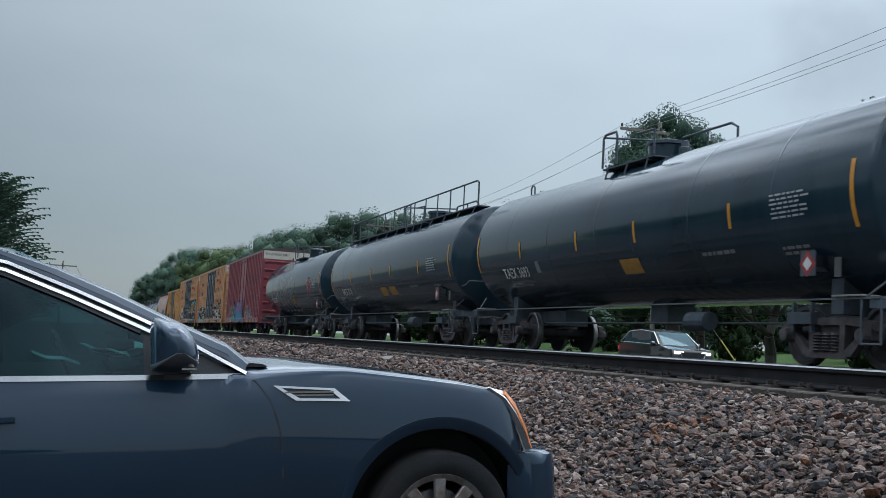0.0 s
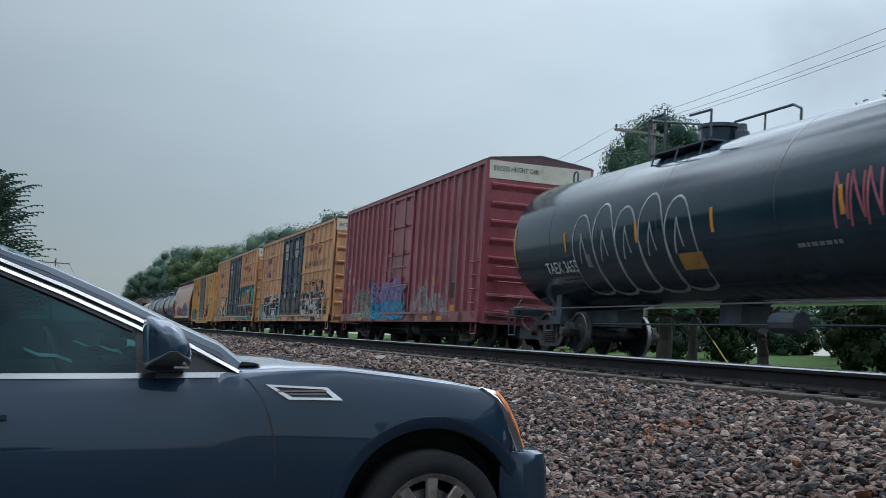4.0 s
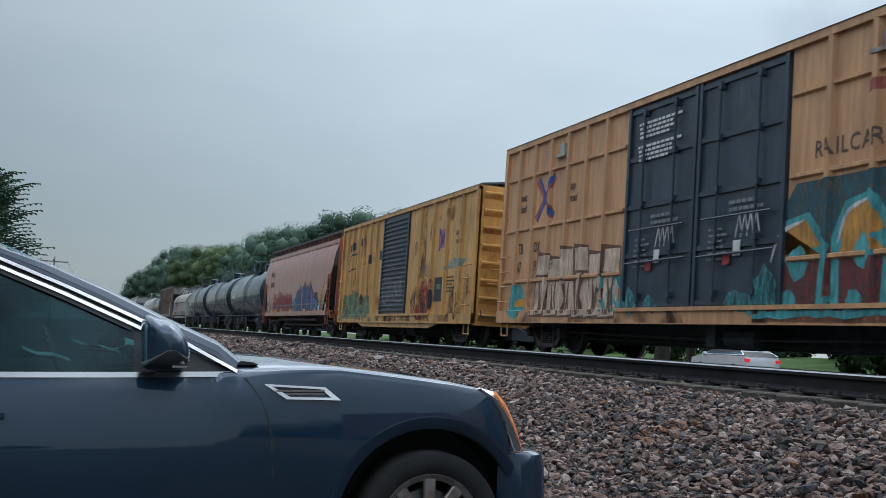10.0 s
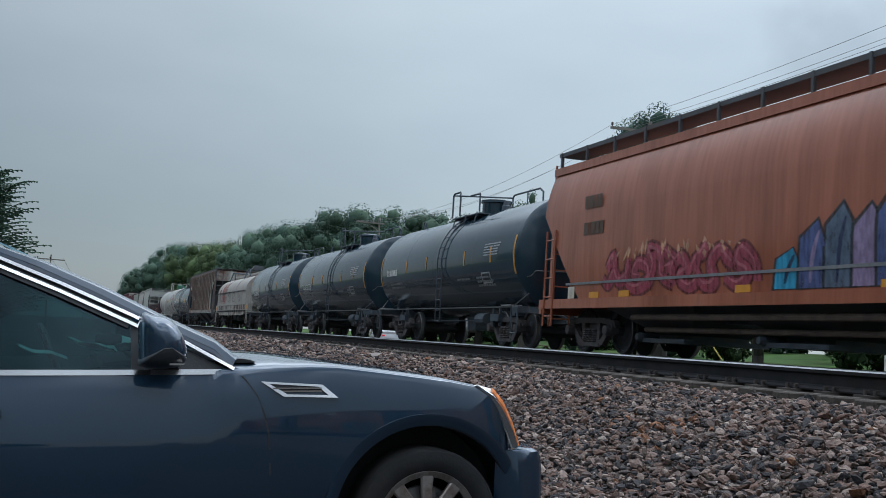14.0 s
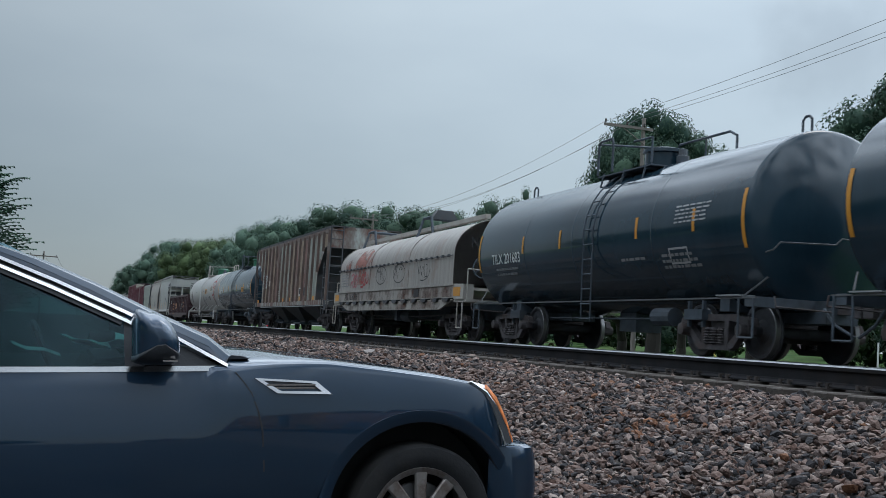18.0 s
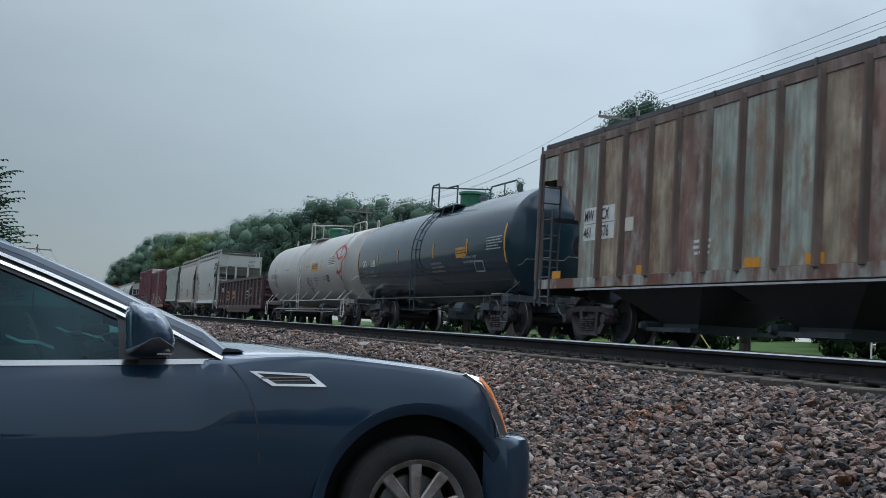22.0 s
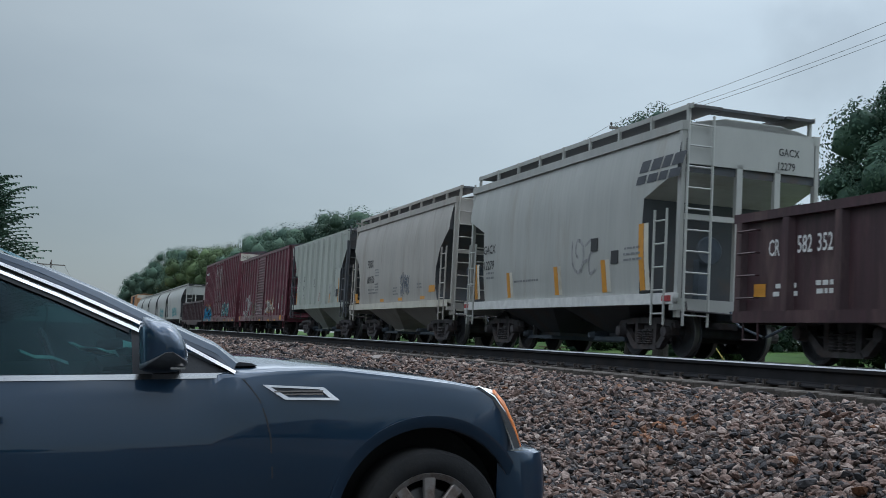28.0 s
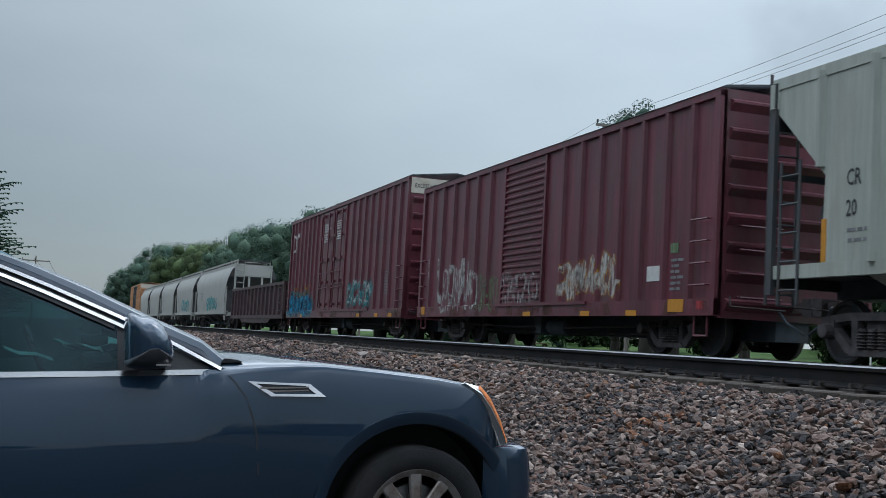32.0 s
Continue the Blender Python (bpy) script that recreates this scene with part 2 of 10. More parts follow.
def ground_z(x, y):
    """The verge rises gently towards the line, then the bank of ballast, then a lawn and a road behind it."""
    z = (max(x, -8.0) - 1.62) * SLOPE if x < 4.2 else 0.135
    z += 0.71 * smooth(3.0, 5.75, x) if x < 9 else 0.71 * (1 - smooth(13.2, 15.2, x))
    if x > 15.0:
        z += 0.25 * smooth(15.0, 18.0, x) + 0.16 * smooth(18.0, 21.5, x)
    if x > 28.6:
        z += 1.7 * smooth(28.6, 68, x)
    return z


M_GRASS_SHORT = material("mown_lawn", (0.040, 0.088, 0.020), 0.95, var=0.3, scale=0.5, bump=0.6, bump_scale=40, dirt=(0.065, 0.09, 0.025), dirt_amount=0.25, dirt_scale=0.15, spec=0.15)
M_VERGE = material("dark_asphalt_and_grit_verge", (0.036, 0.038, 0.041), 0.95, var=0.35, scale=1.5, bump=0.8, bump_scale=30, dirt=(0.052, 0.052, 0.05), dirt_amount=0.3, dirt_scale=0.8, spec=0.2)
M_ASPHALT = material("grey_asphalt", (0.07, 0.07, 0.07), 0.9, var=0.2, scale=2)
M_BALLAST_BED = material("ballast_bed_grit", (0.07, 0.062, 0.056), 0.95, var=0.5, scale=16, bump=1.0, bump_scale=22, spec=0.2)

xs = sorted(set([-400, -150, -60, -25, -12] + [-8 + 0.25 * i for i in range(130)] + [25, 26, 28, 30, 33, 36, 40, 45, 52, 60, 70, 90, 150, 260, 420, 700, 1200]))
ys = sorted(set([-600, -200, -80, -40] + [-20 + 4.0 * i for i in range(30)] + [110, 140, 180, 240, 320, 450, 700, 1200, 2500]))
bm = B()
grid = [[bm.verts.new((x, y, ground_z(x, y))) for y in ys] for x in xs]
for i in range(len(xs) - 1):
    for j in range(len(ys) - 1):
        f = bm.faces.new((grid[i][j], grid[i + 1][j], grid[i + 1][j + 1], grid[i][j + 1]))
        x = (xs[i] + xs[i + 1]) / 2
        f.material_index = 2 if 2.4 < x < 15.3 else 1 if -60 < x < 2.5 else 0
ground = tagged(part("ground", bm, M_GRASS_SHORT), "green mown grass with a gravel verge and ballast bank", "ground", kind="structure")
ground.data.materials.append(M_VERGE)
ground.data.materials.append(M_BALLAST_BED)


def stone_paint(name, per_object):
    """Crushed rock: grey, pinkish, brown and a few rusty pieces, each stone its own shade."""
    m = bpy.data.materials.new(name)
    m.use_nodes = True
    n, l = m.node_tree.nodes, m.node_tree.links
    p = n["Principled BSDF"]
    if per_object:
        pick = n.new("ShaderNodeObjectInfo").outputs["Random"]
    else:
        pick = n.new("ShaderNodeNewGeometry").outputs["Random Per Island"]
    ramp = n.new("ShaderNodeValToRGB")
    ramp.color_ramp.interpolation = "CONSTANT"
    e = ramp.color_ramp.elements
    tones = ((0.0, (0.097, 0.071, 0.063)), (0.13, (0.180, 0.128, 0.109)), (0.27, (0.047, 0.044, 0.046)), (0.40, (0.151, 0.101, 0.084)), (0.53, (0.083, 0.069, 0.065)),
             (0.64, (0.236, 0.180, 0.155)), (0.75, (0.032, 0.031, 0.033)), (0.85, (0.122, 0.074, 0.058)), (0.93, (0.306, 0.250, 0.219)), (0.984, (0.158, 0.075, 0.041)), (0.992, (0.072, 0.070, 0.074)))
    e[0].color = (*tones[0][1], 1)
    e[1].position, e[1].color = tones[1][0], (*tones[1][1], 1)
    for at, c in tones[2:]:
        e.new(at).color = (*c, 1)
    l.new(pick, ramp.inputs[0])
    co, no, mix, bump = n.new("ShaderNodeTexCoord"), n.new("ShaderNodeTexNoise"), n.new("ShaderNodeMixRGB"), n.new("ShaderNodeBump")
    no.inputs["Scale"].default_value, no.inputs["Detail"].default_value = 45, 5
    l.new(co.outputs["Object"], no.inputs["Vector"])
    mix.blend_type, mix.inputs["Fac"].default_value = "OVERLAY", 0.75
    l.new(ramp.outputs[0], mix.inputs["Color1"])
    l.new(no.outputs["Fac"], mix.inputs["Color2"])
    l.new(mix.outputs[0], p.inputs["Base Color"])
    p.inputs["Roughness"].default_value = 0.9
    p.inputs["Specular IOR Level"].default_value = 0.3
    bump.inputs["Strength"].default_value, bump.inputs["Distance"].default_value = 0.9, 0.012
    l.new(no.outputs["Fac"], bump.inputs["Height"])
    l.new(bump.outputs[0], p.inputs["Normal"])
    return m


M_STONE = stone_paint("crushed_ballast_rock", False)
M_STONE_ONE = stone_paint("crushed_ballast_rock_single", True)

# crushed stones: twelve-cornered angular pieces
rng = np.random.default_rng(4)
ico = B()
bmesh.ops.create_icosphere(ico, subdivisions=1, radius=1.0)
ICO_V = np.array([v.co[:] for v in ico.verts])
ICO_F = np.array([[v.index for v in f.verts] for f in ico.faces])
ico.free()


def rock_shapes(n):
    out = []
    for _ in range(n):
        v = ICO_V * (1 + rng.uniform(-0.38, 0.38, (len(ICO_V), 1))) + rng.uniform(-0.16, 0.16, ICO_V.shape)
        out.append(v * rng.uniform((0.8, 0.7, 0.42), (1.5, 1.1, 0.85)))
    return out


ROCKS = rock_shapes(24)


def lying_matrices(n):
    """Flat stones come to rest on a broad face: any heading, little tilt."""
    a, t, h = rng.uniform(0, 2 * np.pi, n), rng.normal(0, 0.55, n), rng.uniform(0, 2 * np.pi, n)
    kx, ky = np.cos(h), np.sin(h)
    c, s = np.cos(t), np.sin(t)
    z0 = np.zeros(n)
    tilt = np.stack([np.stack([c + kx * kx * (1 - c), kx * ky * (1 - c), ky * s], -1),
                     np.stack([kx * ky * (1 - c), c + ky * ky * (1 - c), -kx * s], -1),
                     np.stack([-ky * s, kx * s, c], -1)], 1)
    spin = np.stack([np.stack([np.cos(a), -np.sin(a), z0], -1), np.stack([np.sin(a), np.cos(a), z0], -1), np.stack([z0, z0, z0 + 1], -1)], 1)
    return tilt @ spin


def bank_z(x):
    return np.array([ground_z(float(q), 0) for q in x])


def stone_field(name, x0, x1, y0, y1, per_m2, size, label, parent=None, sink=0.3):
    n = int((x1 - x0) * (y1 - y0) * per_m2)
    px, py = rng.uniform(x0, x1, n), rng.uniform(y0, y1, n)
    s = size * rng.uniform(0.6, 1.25, n) * np.where(rng.random(n) < 0.08, 1.45, 1.0)
    pz = bank_z(px) + s * rng.uniform(-sink, 0.55, n) + 0.012
    m = lying_matrices(n)
    shape = np.array(ROCKS)[rng.integers(0, len(ROCKS), n)]
    v = np.einsum("nij,nkj->nki", m, shape) * s[:, None, None] * 0.5 + np.stack([px, py, pz], -1)[:, None, :]
    f = (ICO_F[None] + (np.arange(n) * len(ICO_V))[:, None, None]).reshape(-1, 3)
    me = bpy.data.meshes.new(name)
    v = v.reshape(-1, 3)
    me.vertices.add(len(v))
    me.vertices.foreach_set("co", v.ravel())
    me.loops.add(f.size)
    me.loops.foreach_set("vertex_index", f.ravel())
    me.polygons.add(len(f))
    me.polygons.foreach_set("loop_start", np.arange(0, f.size, 3))
    me.polygons.foreach_set("use_smooth", [False] * len(f))
    me.update(calc_edges=True)
    me.materials.append(M_STONE)
    ob = tagged(new(name, me), label, "ballast", kind="stuff")
    if parent:
        ob.parent = parent
    return ob


ballast = stone_field("ballast", 2.3, 6.15, 3.6, 13.0, 950, 0.053, "crushed grey and pinkish railway ballast stones")
for x0, x1, y0, y1, per, size in ((2.3, 6.2, 13.0, 26.0, 420, 0.07), (2.0, 6.2, 26.0, 60.0, 130, 0.10), (3.0, 6.2, 60.0, 150.0, 22, 0.22),
                                  (6.2, 8.4, 3.6, 30.0, 110, 0.075), (8.4, 10.5, 3.6, 30.0, 60, 0.08)):
    stone_field("ballast", x0, x1, y0, y1, per, size, "crushed grey and pinkish railway ballast stones")
# single stones that can be picked out on the bank
stone_meshes = []
for k in range(10):
    me = bpy.data.meshes.new("stone")
    me.from_pydata([tuple(p) for p in ROCKS[k] * 0.5], [], [tuple(int(i) for i in f) for f in ICO_F])
    me.polygons.foreach_set("use_smooth", [False] * len(ICO_F))
    me.materials.append(M_STONE_ONE)
    stone_meshes.append(me)
for k in range(280):
    x, y, s = rng.uniform(2.6, 5.6), rng.uniform(4.2, 9.0), rng.uniform(0.05, 0.09)
    ob = new("stone", stone_meshes[k % 10])
    ob.parent = ballast
    ob.location = (x, y, ground_z(x, y) + 0.03)
    ob.rotation_euler = (rng.normal(0, 0.3), rng.normal(0, 0.3), rng.uniform(0, 6.28))
    ob.scale = (s, s, s)

# a few rust-stained stones lie together near the track
M_RUSTY_STONE = material("rust_stained_rock", (0.20, 0.088, 0.045), 0.9, var=0.45, scale=14, bump=0.6, bump_scale=45, dirt=(0.12, 0.06, 0.04), dirt_amount=0.3, random=0.3)
rusty_meshes = []
for k in range(4):
    me = stone_meshes[k].copy()
    me.materials.clear()
    me.materials.append(M_RUSTY_STONE)
    rusty_meshes.append(me)
for k in range(26):
    x, y, s = rng.normal(4.55, 0.16), rng.normal(8.05, 0.30), rng.uniform(0.05, 0.085)
    ob = new("stone", rusty_meshes[k % 4])
    ob.parent = ballast
    ob.location = (x, y, ground_z(x, y) + 0.035)
    ob.rotation_euler = (rng.normal(0, 0.4), rng.normal(0, 0.4), rng.uniform(0, 6.28))
    ob.scale = (s, s, s)

# rails on plates and ties
RAIL_PROFILE = [(-0.076, 0.0), (0.076, 0.0), (0.076, 0.012), (0.02, 0.032), (0.0095, 0.05), (0.0095, 0.135), (0.036, 0.150), (0.037, 0.178), (0.028, 0.186),
                (-0.028, 0.186), (-0.037, 0.178), (-0.036, 0.150), (-0.0095, 0.135), (-0.0095, 0.05), (-0.02, 0.032), (-0.076, 0.012)]


def make_tie(bm):
    box(bm, -1.3, 1.3, -0.115, 0.115, -0.18, 0.0)
    bmesh.ops.bevel(bm, geom=bm.edges[:], offset=0.012, segments=1, affect="EDGES")


def make_plate(bm):
    box(bm, -0.18, 0.18, -0.1, 0.1, 0.0, 0.018)
    for x in (-0.095, 0.095):
        for y in (-0.06, 0.06):
            box(bm, x - 0.012, x + 0.012, y - 0.012, y + 0.012, 0.0, 0.05)
            box(bm, x - 0.02 - (0.012 if x > 0 else -0.012), x + 0.02 - (0.012 if x > 0 else -0.012), y - 0.018, y + 0.018, 0.045, 0.062)


def simple_mesh(name, make, mat):
    bm = B()
    make(bm)
    me = bpy.data.meshes.new(name)
    bm.to_mesh(me)
    bm.free()
    me.materials.append(mat)
    return me


TIE, PLATE = simple_mesh("tie", make_tie, M_TIE), simple_mesh("tie_plate", make_plate, M_PLATE)


def track(x, label, y0, y1, singles):
    t = thing("railway_track", pose(x, 0, RAIL_TOP - 0.186), label, "railway track", kind="structure")
    for s in (-1, 1):
        bm = B()
        prism(bm, [(s * 0.7525 + a, b) for a, b in RAIL_PROFILE], y0, y1, 1)
        for f in bm.faces:
            f.material_index = 1 if f.calc_center_median().z > 0.180 else 0
        r = part("rail", bm, M_RAIL_SIDE, t, "dark steel rail with a polished head")
        r.data.materials.append(M_RAIL_HEAD)
    rnd = random.Random(int(x))
    for k in range(int((singles[1] - singles[0]) / 0.5)):
        y = singles[0] + k * 0.5 + rnd.uniform(-0.02, 0.02)
        ob = new("tie", TIE)
        ob.parent, ob.location, ob.rotation_euler = t, (rnd.uniform(-0.04, 0.04), y, -0.02), (0, 0, rnd.uniform(-0.012, 0.012))
        for s in (-1, 1):
            p = new("tie_plate", PLATE)
            p.parent, p.location = t, (s * 0.7525, y, -0.019)
    return t


near_track = track(NEAR_X, "empty railway track with dark steel rails on wooden ties", -60, 700, (4.0, 62.0))
far_track = track(FAR_X, "railway track that carries the freight train", -60, 700, (4.0, 30.0))

# a slab of broken concrete on the shoulder
bm = B()
prism(bm, [(-0.13, -0.08), (0.1, -0.1), (0.13, 0.02), (0.05, 0.1), (-0.1, 0.07)], -0.014, 0.014, 2)
slab = tagged(part("concrete_slab", bm, material("pale_concrete", (0.20, 0.175, 0.16), 0.9, var=0.2, scale=8, bump=0.4), bevel=0.008), "broken piece of pale concrete lying on the ballast", "slab")
slab.matrix_basis = pose(5.25, 19.3, ground_z(5.25, 0) + 0.075, 14, -9, 20)

# ---------------- the parked blue car ----------------
def paint_car(name, colour, flake=0.0):
    m = material(name, colour, 0.38, metal=flake, var=0.06, scale=2, bump=0.0, coat=1.0, spec=0.3)
    m.node_tree.nodes["Principled BSDF"].inputs["Coat Roughness"].default_value = 0.03
    m.node_tree.nodes["Principled BSDF"].inputs["Coat IOR"].default_value = 1.68
    return m


def glass(name, tint, rough=0.01):
    m = bpy.data.materials.new(name)
    m.use_nodes = True
    n, l = m.node_tree.nodes, m.node_tree.links
    n.remove(n["Principled BSDF"])
    out = n["Material Output"]
    tr, gl, fr, mx = n.new("ShaderNodeBsdfTransparent"), n.new("ShaderNodeBsdfGlossy"), n.new("ShaderNodeFresnel"), n.new("ShaderNodeMixShader")
    tr.inputs["Color"].default_value = (*tint, 1)
    gl.inputs["Roughness"].default_value = rough
    gl.inputs["Color"].default_value = (0.55, 0.80, 0.92, 1)
    fr.inputs["IOR"].default_value = 1.38
    l.new(fr.outputs[0], mx.inputs[0])
    l.new(tr.outputs[0], mx.inputs[1])
    l.new(gl.outputs[0], mx.inputs[2])
    l.new(mx.outputs[0], out.inputs["Surface"])
    return m


M_NAVY = paint_car("navy_metallic_car_paint", (0.0072, 0.030, 0.062), 0.5)
M_CHROME = material("bright_chrome", (0.72, 0.72, 0.72), 0.14, metal=1.0, var=0.03, bump=0.0)
M_RUBBER = material("black_tyre_rubber", (0.015, 0.0155, 0.0165), 0.8, var=0.3, scale=12, spec=0.25, dirt=(0.028, 0.026, 0.024), dirt_amount=0.3)
M_TRIM = material("black_plastic_trim", (0.020, 0.022, 0.026), 0.45, var=0.2)
M_ALLOY = material("dusty_alloy_wheel", (0.36, 0.33, 0.31), 0.38, metal=0.8, var=0.15, scale=8, dirt=(0.16, 0.10, 0.075), dirt_amount=0.35, dirt_scale=6)
M_CABIN = material("dark_grey_cabin_trim", (0.022, 0.024, 0.025), 0.8, var=0.3, scale=6)
M_SIDE_GLASS = glass("tinted_green_glass", (0.11, 0.26, 0.27))
M_AMBER = material("amber_lamp_plastic", (0.62, 0.20, 0.07), 0.18, var=0.35, scale=25, bump=0.0)
M_LAMP = material("silver_lamp_reflector", (0.78, 0.72, 0.68), 0.2, metal=0.2, var=0.2, scale=30)
M_PAPER = material("pale_green_tinted_paper", (0.46, 0.62, 0.56), 0.7, var=0.3, scale=12)

suv = thing("parked_car", pose(1.62, 5.91, -0.005, 0, -3.0, 0), "dark navy blue crossover car with chrome trim, parked on the verge", "car")


def lerp(table, x):
    if x <= table[0][0]:
        return table[0][1]
    for (a, va), (b, vb) in zip(table, table[1:]):
        if x <= b:
            return va + (vb - va) * (x - a) / (b - a)
    return table[-1][1]


HOOD = ((-0.90, 1.085), (-0.65, 1.078), (-0.386, 1.053), (-0.113, 1.021), (0.168, 0.985), (0.312, 0.957), (0.40, 0.925), (0.47, 0.80), (0.52, 0.71), (0.56, 0.67), (0.66, 0.66), (0.74, 0.65), (0.80, 0.62))
WIDE = ((-3.75, 0.70), (-3.6, 0.86), (-3.3, 0.93), (-2.6, 0.95), (0.1, 0.95), (0.30, 0.945), (0.40, 0.93), (0.46, 0.90), (0.50, 0.84), (0.545, 0.72), (0.60, 0.55), (0.64, 0.36), (0.66, 0.20), (0.67, 0.05))


def body_half(x):
    """Half a section, from the sill up over the shoulder to the middle."""
    w, h = lerp(WIDE, x), lerp(HOOD, x)
    k = w / 0.95
    low = 0.24 + 0.12 * smooth(0.3, 0.8, x)
    if x < -0.90:
        tail = smooth(-3.3, -3.75, x)
        return [(-0.86 * k, low), (-0.915 * k, 0.34), (-0.945 * k, 0.52), (-0.952 * k, 0.70), (-0.946 * k, 0.78), (-0.925 * k, 0.89), (-0.905 * k, 0.985), (-0.89 * k, 1.035),
                (-0.86 * k, 1.045 - 0.1 * tail), (-0.55 * k, 0.98), (-0.25 * k, 0.98), (0, 0.98)]
    d = 0.046 * (1 - smooth(-0.9, -0.35, x)) - 0.012
    up = h - 0.5
    return [(-0.86 * k, low), (-0.915 * k, 0.38), (-0.945 * k, 0.50), (-0.952 * k, 0.5 + up * 0.27), (-0.950 * k, 0.5 + up * 0.47), (-0.938 * k, 0.5 + up * 0.70), (-0.917 * k, h - 0.034 - d * 0.8), (-0.908 * k, h - 0.010 - d),
            (-0.888 * k, h - d), (-0.55 * k, h + 0.016), (-0.25 * k, h + 0.023), (0, h + 0.024)]


stations = [-3.75, -3.68, -3.5, -3.2, -2.6, -2.0, -1.5, -1.1, -0.95, -0.899, -0.8, -0.65, -0.5, -0.386, -0.25, -0.113, 0.03, 0.168, 0.25, 0.312, 0.36, 0.40, 0.44, 0.47, 0.52, 0.56, 0.60, 0.63, 0.65, 0.67]
bm = B()
rings = []
for x in stations:
    half = body_half(x)
    rings.append([(x, y, z) for y, z in half] + [(x, -y, z) for y, z in half[-2::-1]])
loft(bm, rings)
for f in bm.faces:
    c = f.calc_center_median()
    f.material_index = 1 if c.x < -0.9 and c.z > 0.95 and abs(c.y) < 0.84 and c.x > -3.4 else 0
body = part("body", bm, M_NAVY, suv, "glossy navy painted body", smooth=True)
body.data.materials.append(M_CABIN)


def carve(ob, cutters):
    """Cuts round holes through a mesh for good."""
    for c in cutters:
        mod = ob.modifiers.new("cut", "BOOLEAN")
        mod.operation, mod.object, mod.solver = "DIFFERENCE", c, "EXACT"
    me = bpy.data.meshes.new_from_object(ob.evaluated_get(bpy.context.evaluated_depsgraph_get()))
    ob.modifiers.clear()
    ob.data = me
    for c in cutters:
        bpy.data.objects.remove(c)
    me.set_sharp_from_angle(angle=radians(38))


WHEELS = ((0.05, 0.34), (-2.76, 0.34))
cutters = []
for wx, wz in WHEELS:
    for s in (-1, 1):
        bm = B()
        lathe(bm, [(s * 0.62, 0.497), (s * 1.2, 0.497)] if s > 0 else [(-1.2, 0.497), (-0.62, 0.497)], axis=1, n=48, centre=(wx, 0, wz + 0.005))
        c = part("cutter", bm, M_CABIN, suv)
        cutters.append(c)
bpy.context.view_layer.update()
carve(body, cutters)

for wx, wz in WHEELS:
    for s in (-1, 1):
        # lip of the arch
        bm = B()
        arc = [radians(a) for a in range(-12, 193, 5)]
        rings = []
        for a in arc:
            c, q = math.cos(a), math.sin(a)
            ring = []
            for r, y in ((0.444, 0.89), (0.444, 0.936), (0.449, 0.940), (0.490, 0.9505), (0.499, 0.9515), (0.501, 0.93), (0.501, 0.89)):
                ring.append((wx + c * r, s * (y - 0.045 * max(0, c) * (1 if wx > 0 else 0) * max(0.0, c)), wz + 0.005 + q * r))
            rings.append(ring)
        loft(bm, rings)
        part("arch_lip", bm, M_NAVY, suv, smooth=True)
        bm = B()
        rings = []
        for a in arc:
            c, q = math.cos(a), math.sin(a)
            rings.append([(wx + c * 0.444, s * 0.90, wz + q * 0.444), (wx + c * 0.444, s * 0.60, wz + q * 0.444), (wx + c * 0.455, s * 0.60, wz + q * 0.455), (wx + c * 0.455, s * 0.90, wz + q * 0.455)])
        loft(bm, rings)
        part("arch_liner", bm, M_TRIM, suv, smooth=True)
        # wheel
        bm = B()
        lathe(bm, [(-0.10, 0.235), (-0.115, 0.26), (-0.118, 0.30), (-0.108, 0.332), (-0.085, 0.345), (0.085, 0.345), (0.108, 0.332), (0.118, 0.30), (0.115, 0.26), (0.10, 0.235)], axis=1, n=48, caps=False)
        wheel = part("wheel", bm, M_RUBBER, suv, "black tyre on a dusty alloy rim", smooth=True)
        wheel.matrix_basis = pose(wx, s * 0.835, wz)
        bm = B()
        lathe(bm, [(-s * 0.11, 0.238), (-s * 0.02, 0.215), (s * 0.09, 0.212), (s * 0.102, 0.230), (s * 0.108, 0.240), (s * 0.098, 0.246)] if s > 0 else
              [(-0.098, 0.246), (-0.108, 0.240), (-0.102, 0.230), (-0.09, 0.212), (0.02, 0.215), (0.11, 0.238)], axis=1, n=48, caps=False)
        part("rim", bm, M_ALLOY, wheel, smooth=True)
        bm = B()
        lathe(bm, [(s * 0.02, 0.17), (s * 0.03, 0.165), (s * 0.035, 0.02)], axis=1, n=32)
        part("brake_disc", bm, M_TREAD, wheel, smooth=True)
        for k in range(9):
            a = radians(90 + 40 * k)
            bm = B()
            prism(bm, [(0.05, -0.022), (0.225, -0.032), (0.225, 0.032), (0.05, 0.022)], 0.0, 0.03, 2)
            bmesh.ops.bevel(bm, geom=bm.edges[:], offset=0.007, segments=1, affect="EDGES")
            spoke = part("spoke", bm, M_ALLOY, wheel)
            basis = Matrix(((math.cos(a), -math.sin(a), 0, 0), (0, 0, s, s * 0.065), (math.sin(a), math.cos(a), 0, 0), (0, 0, 0, 1)))
            spoke.data.transform(basis)
            if s > 0:
                spoke.data.flip_normals()
        bm = B()
        lathe(bm, [(s * 0.06, 0.065), (s * 0.092, 0.06), (s * 0.10, 0.03), (s * 0.10, 0.005)], axis=1, n=20)
        part("hub_cap", bm, M_ALLOY, wheel, smooth=True)

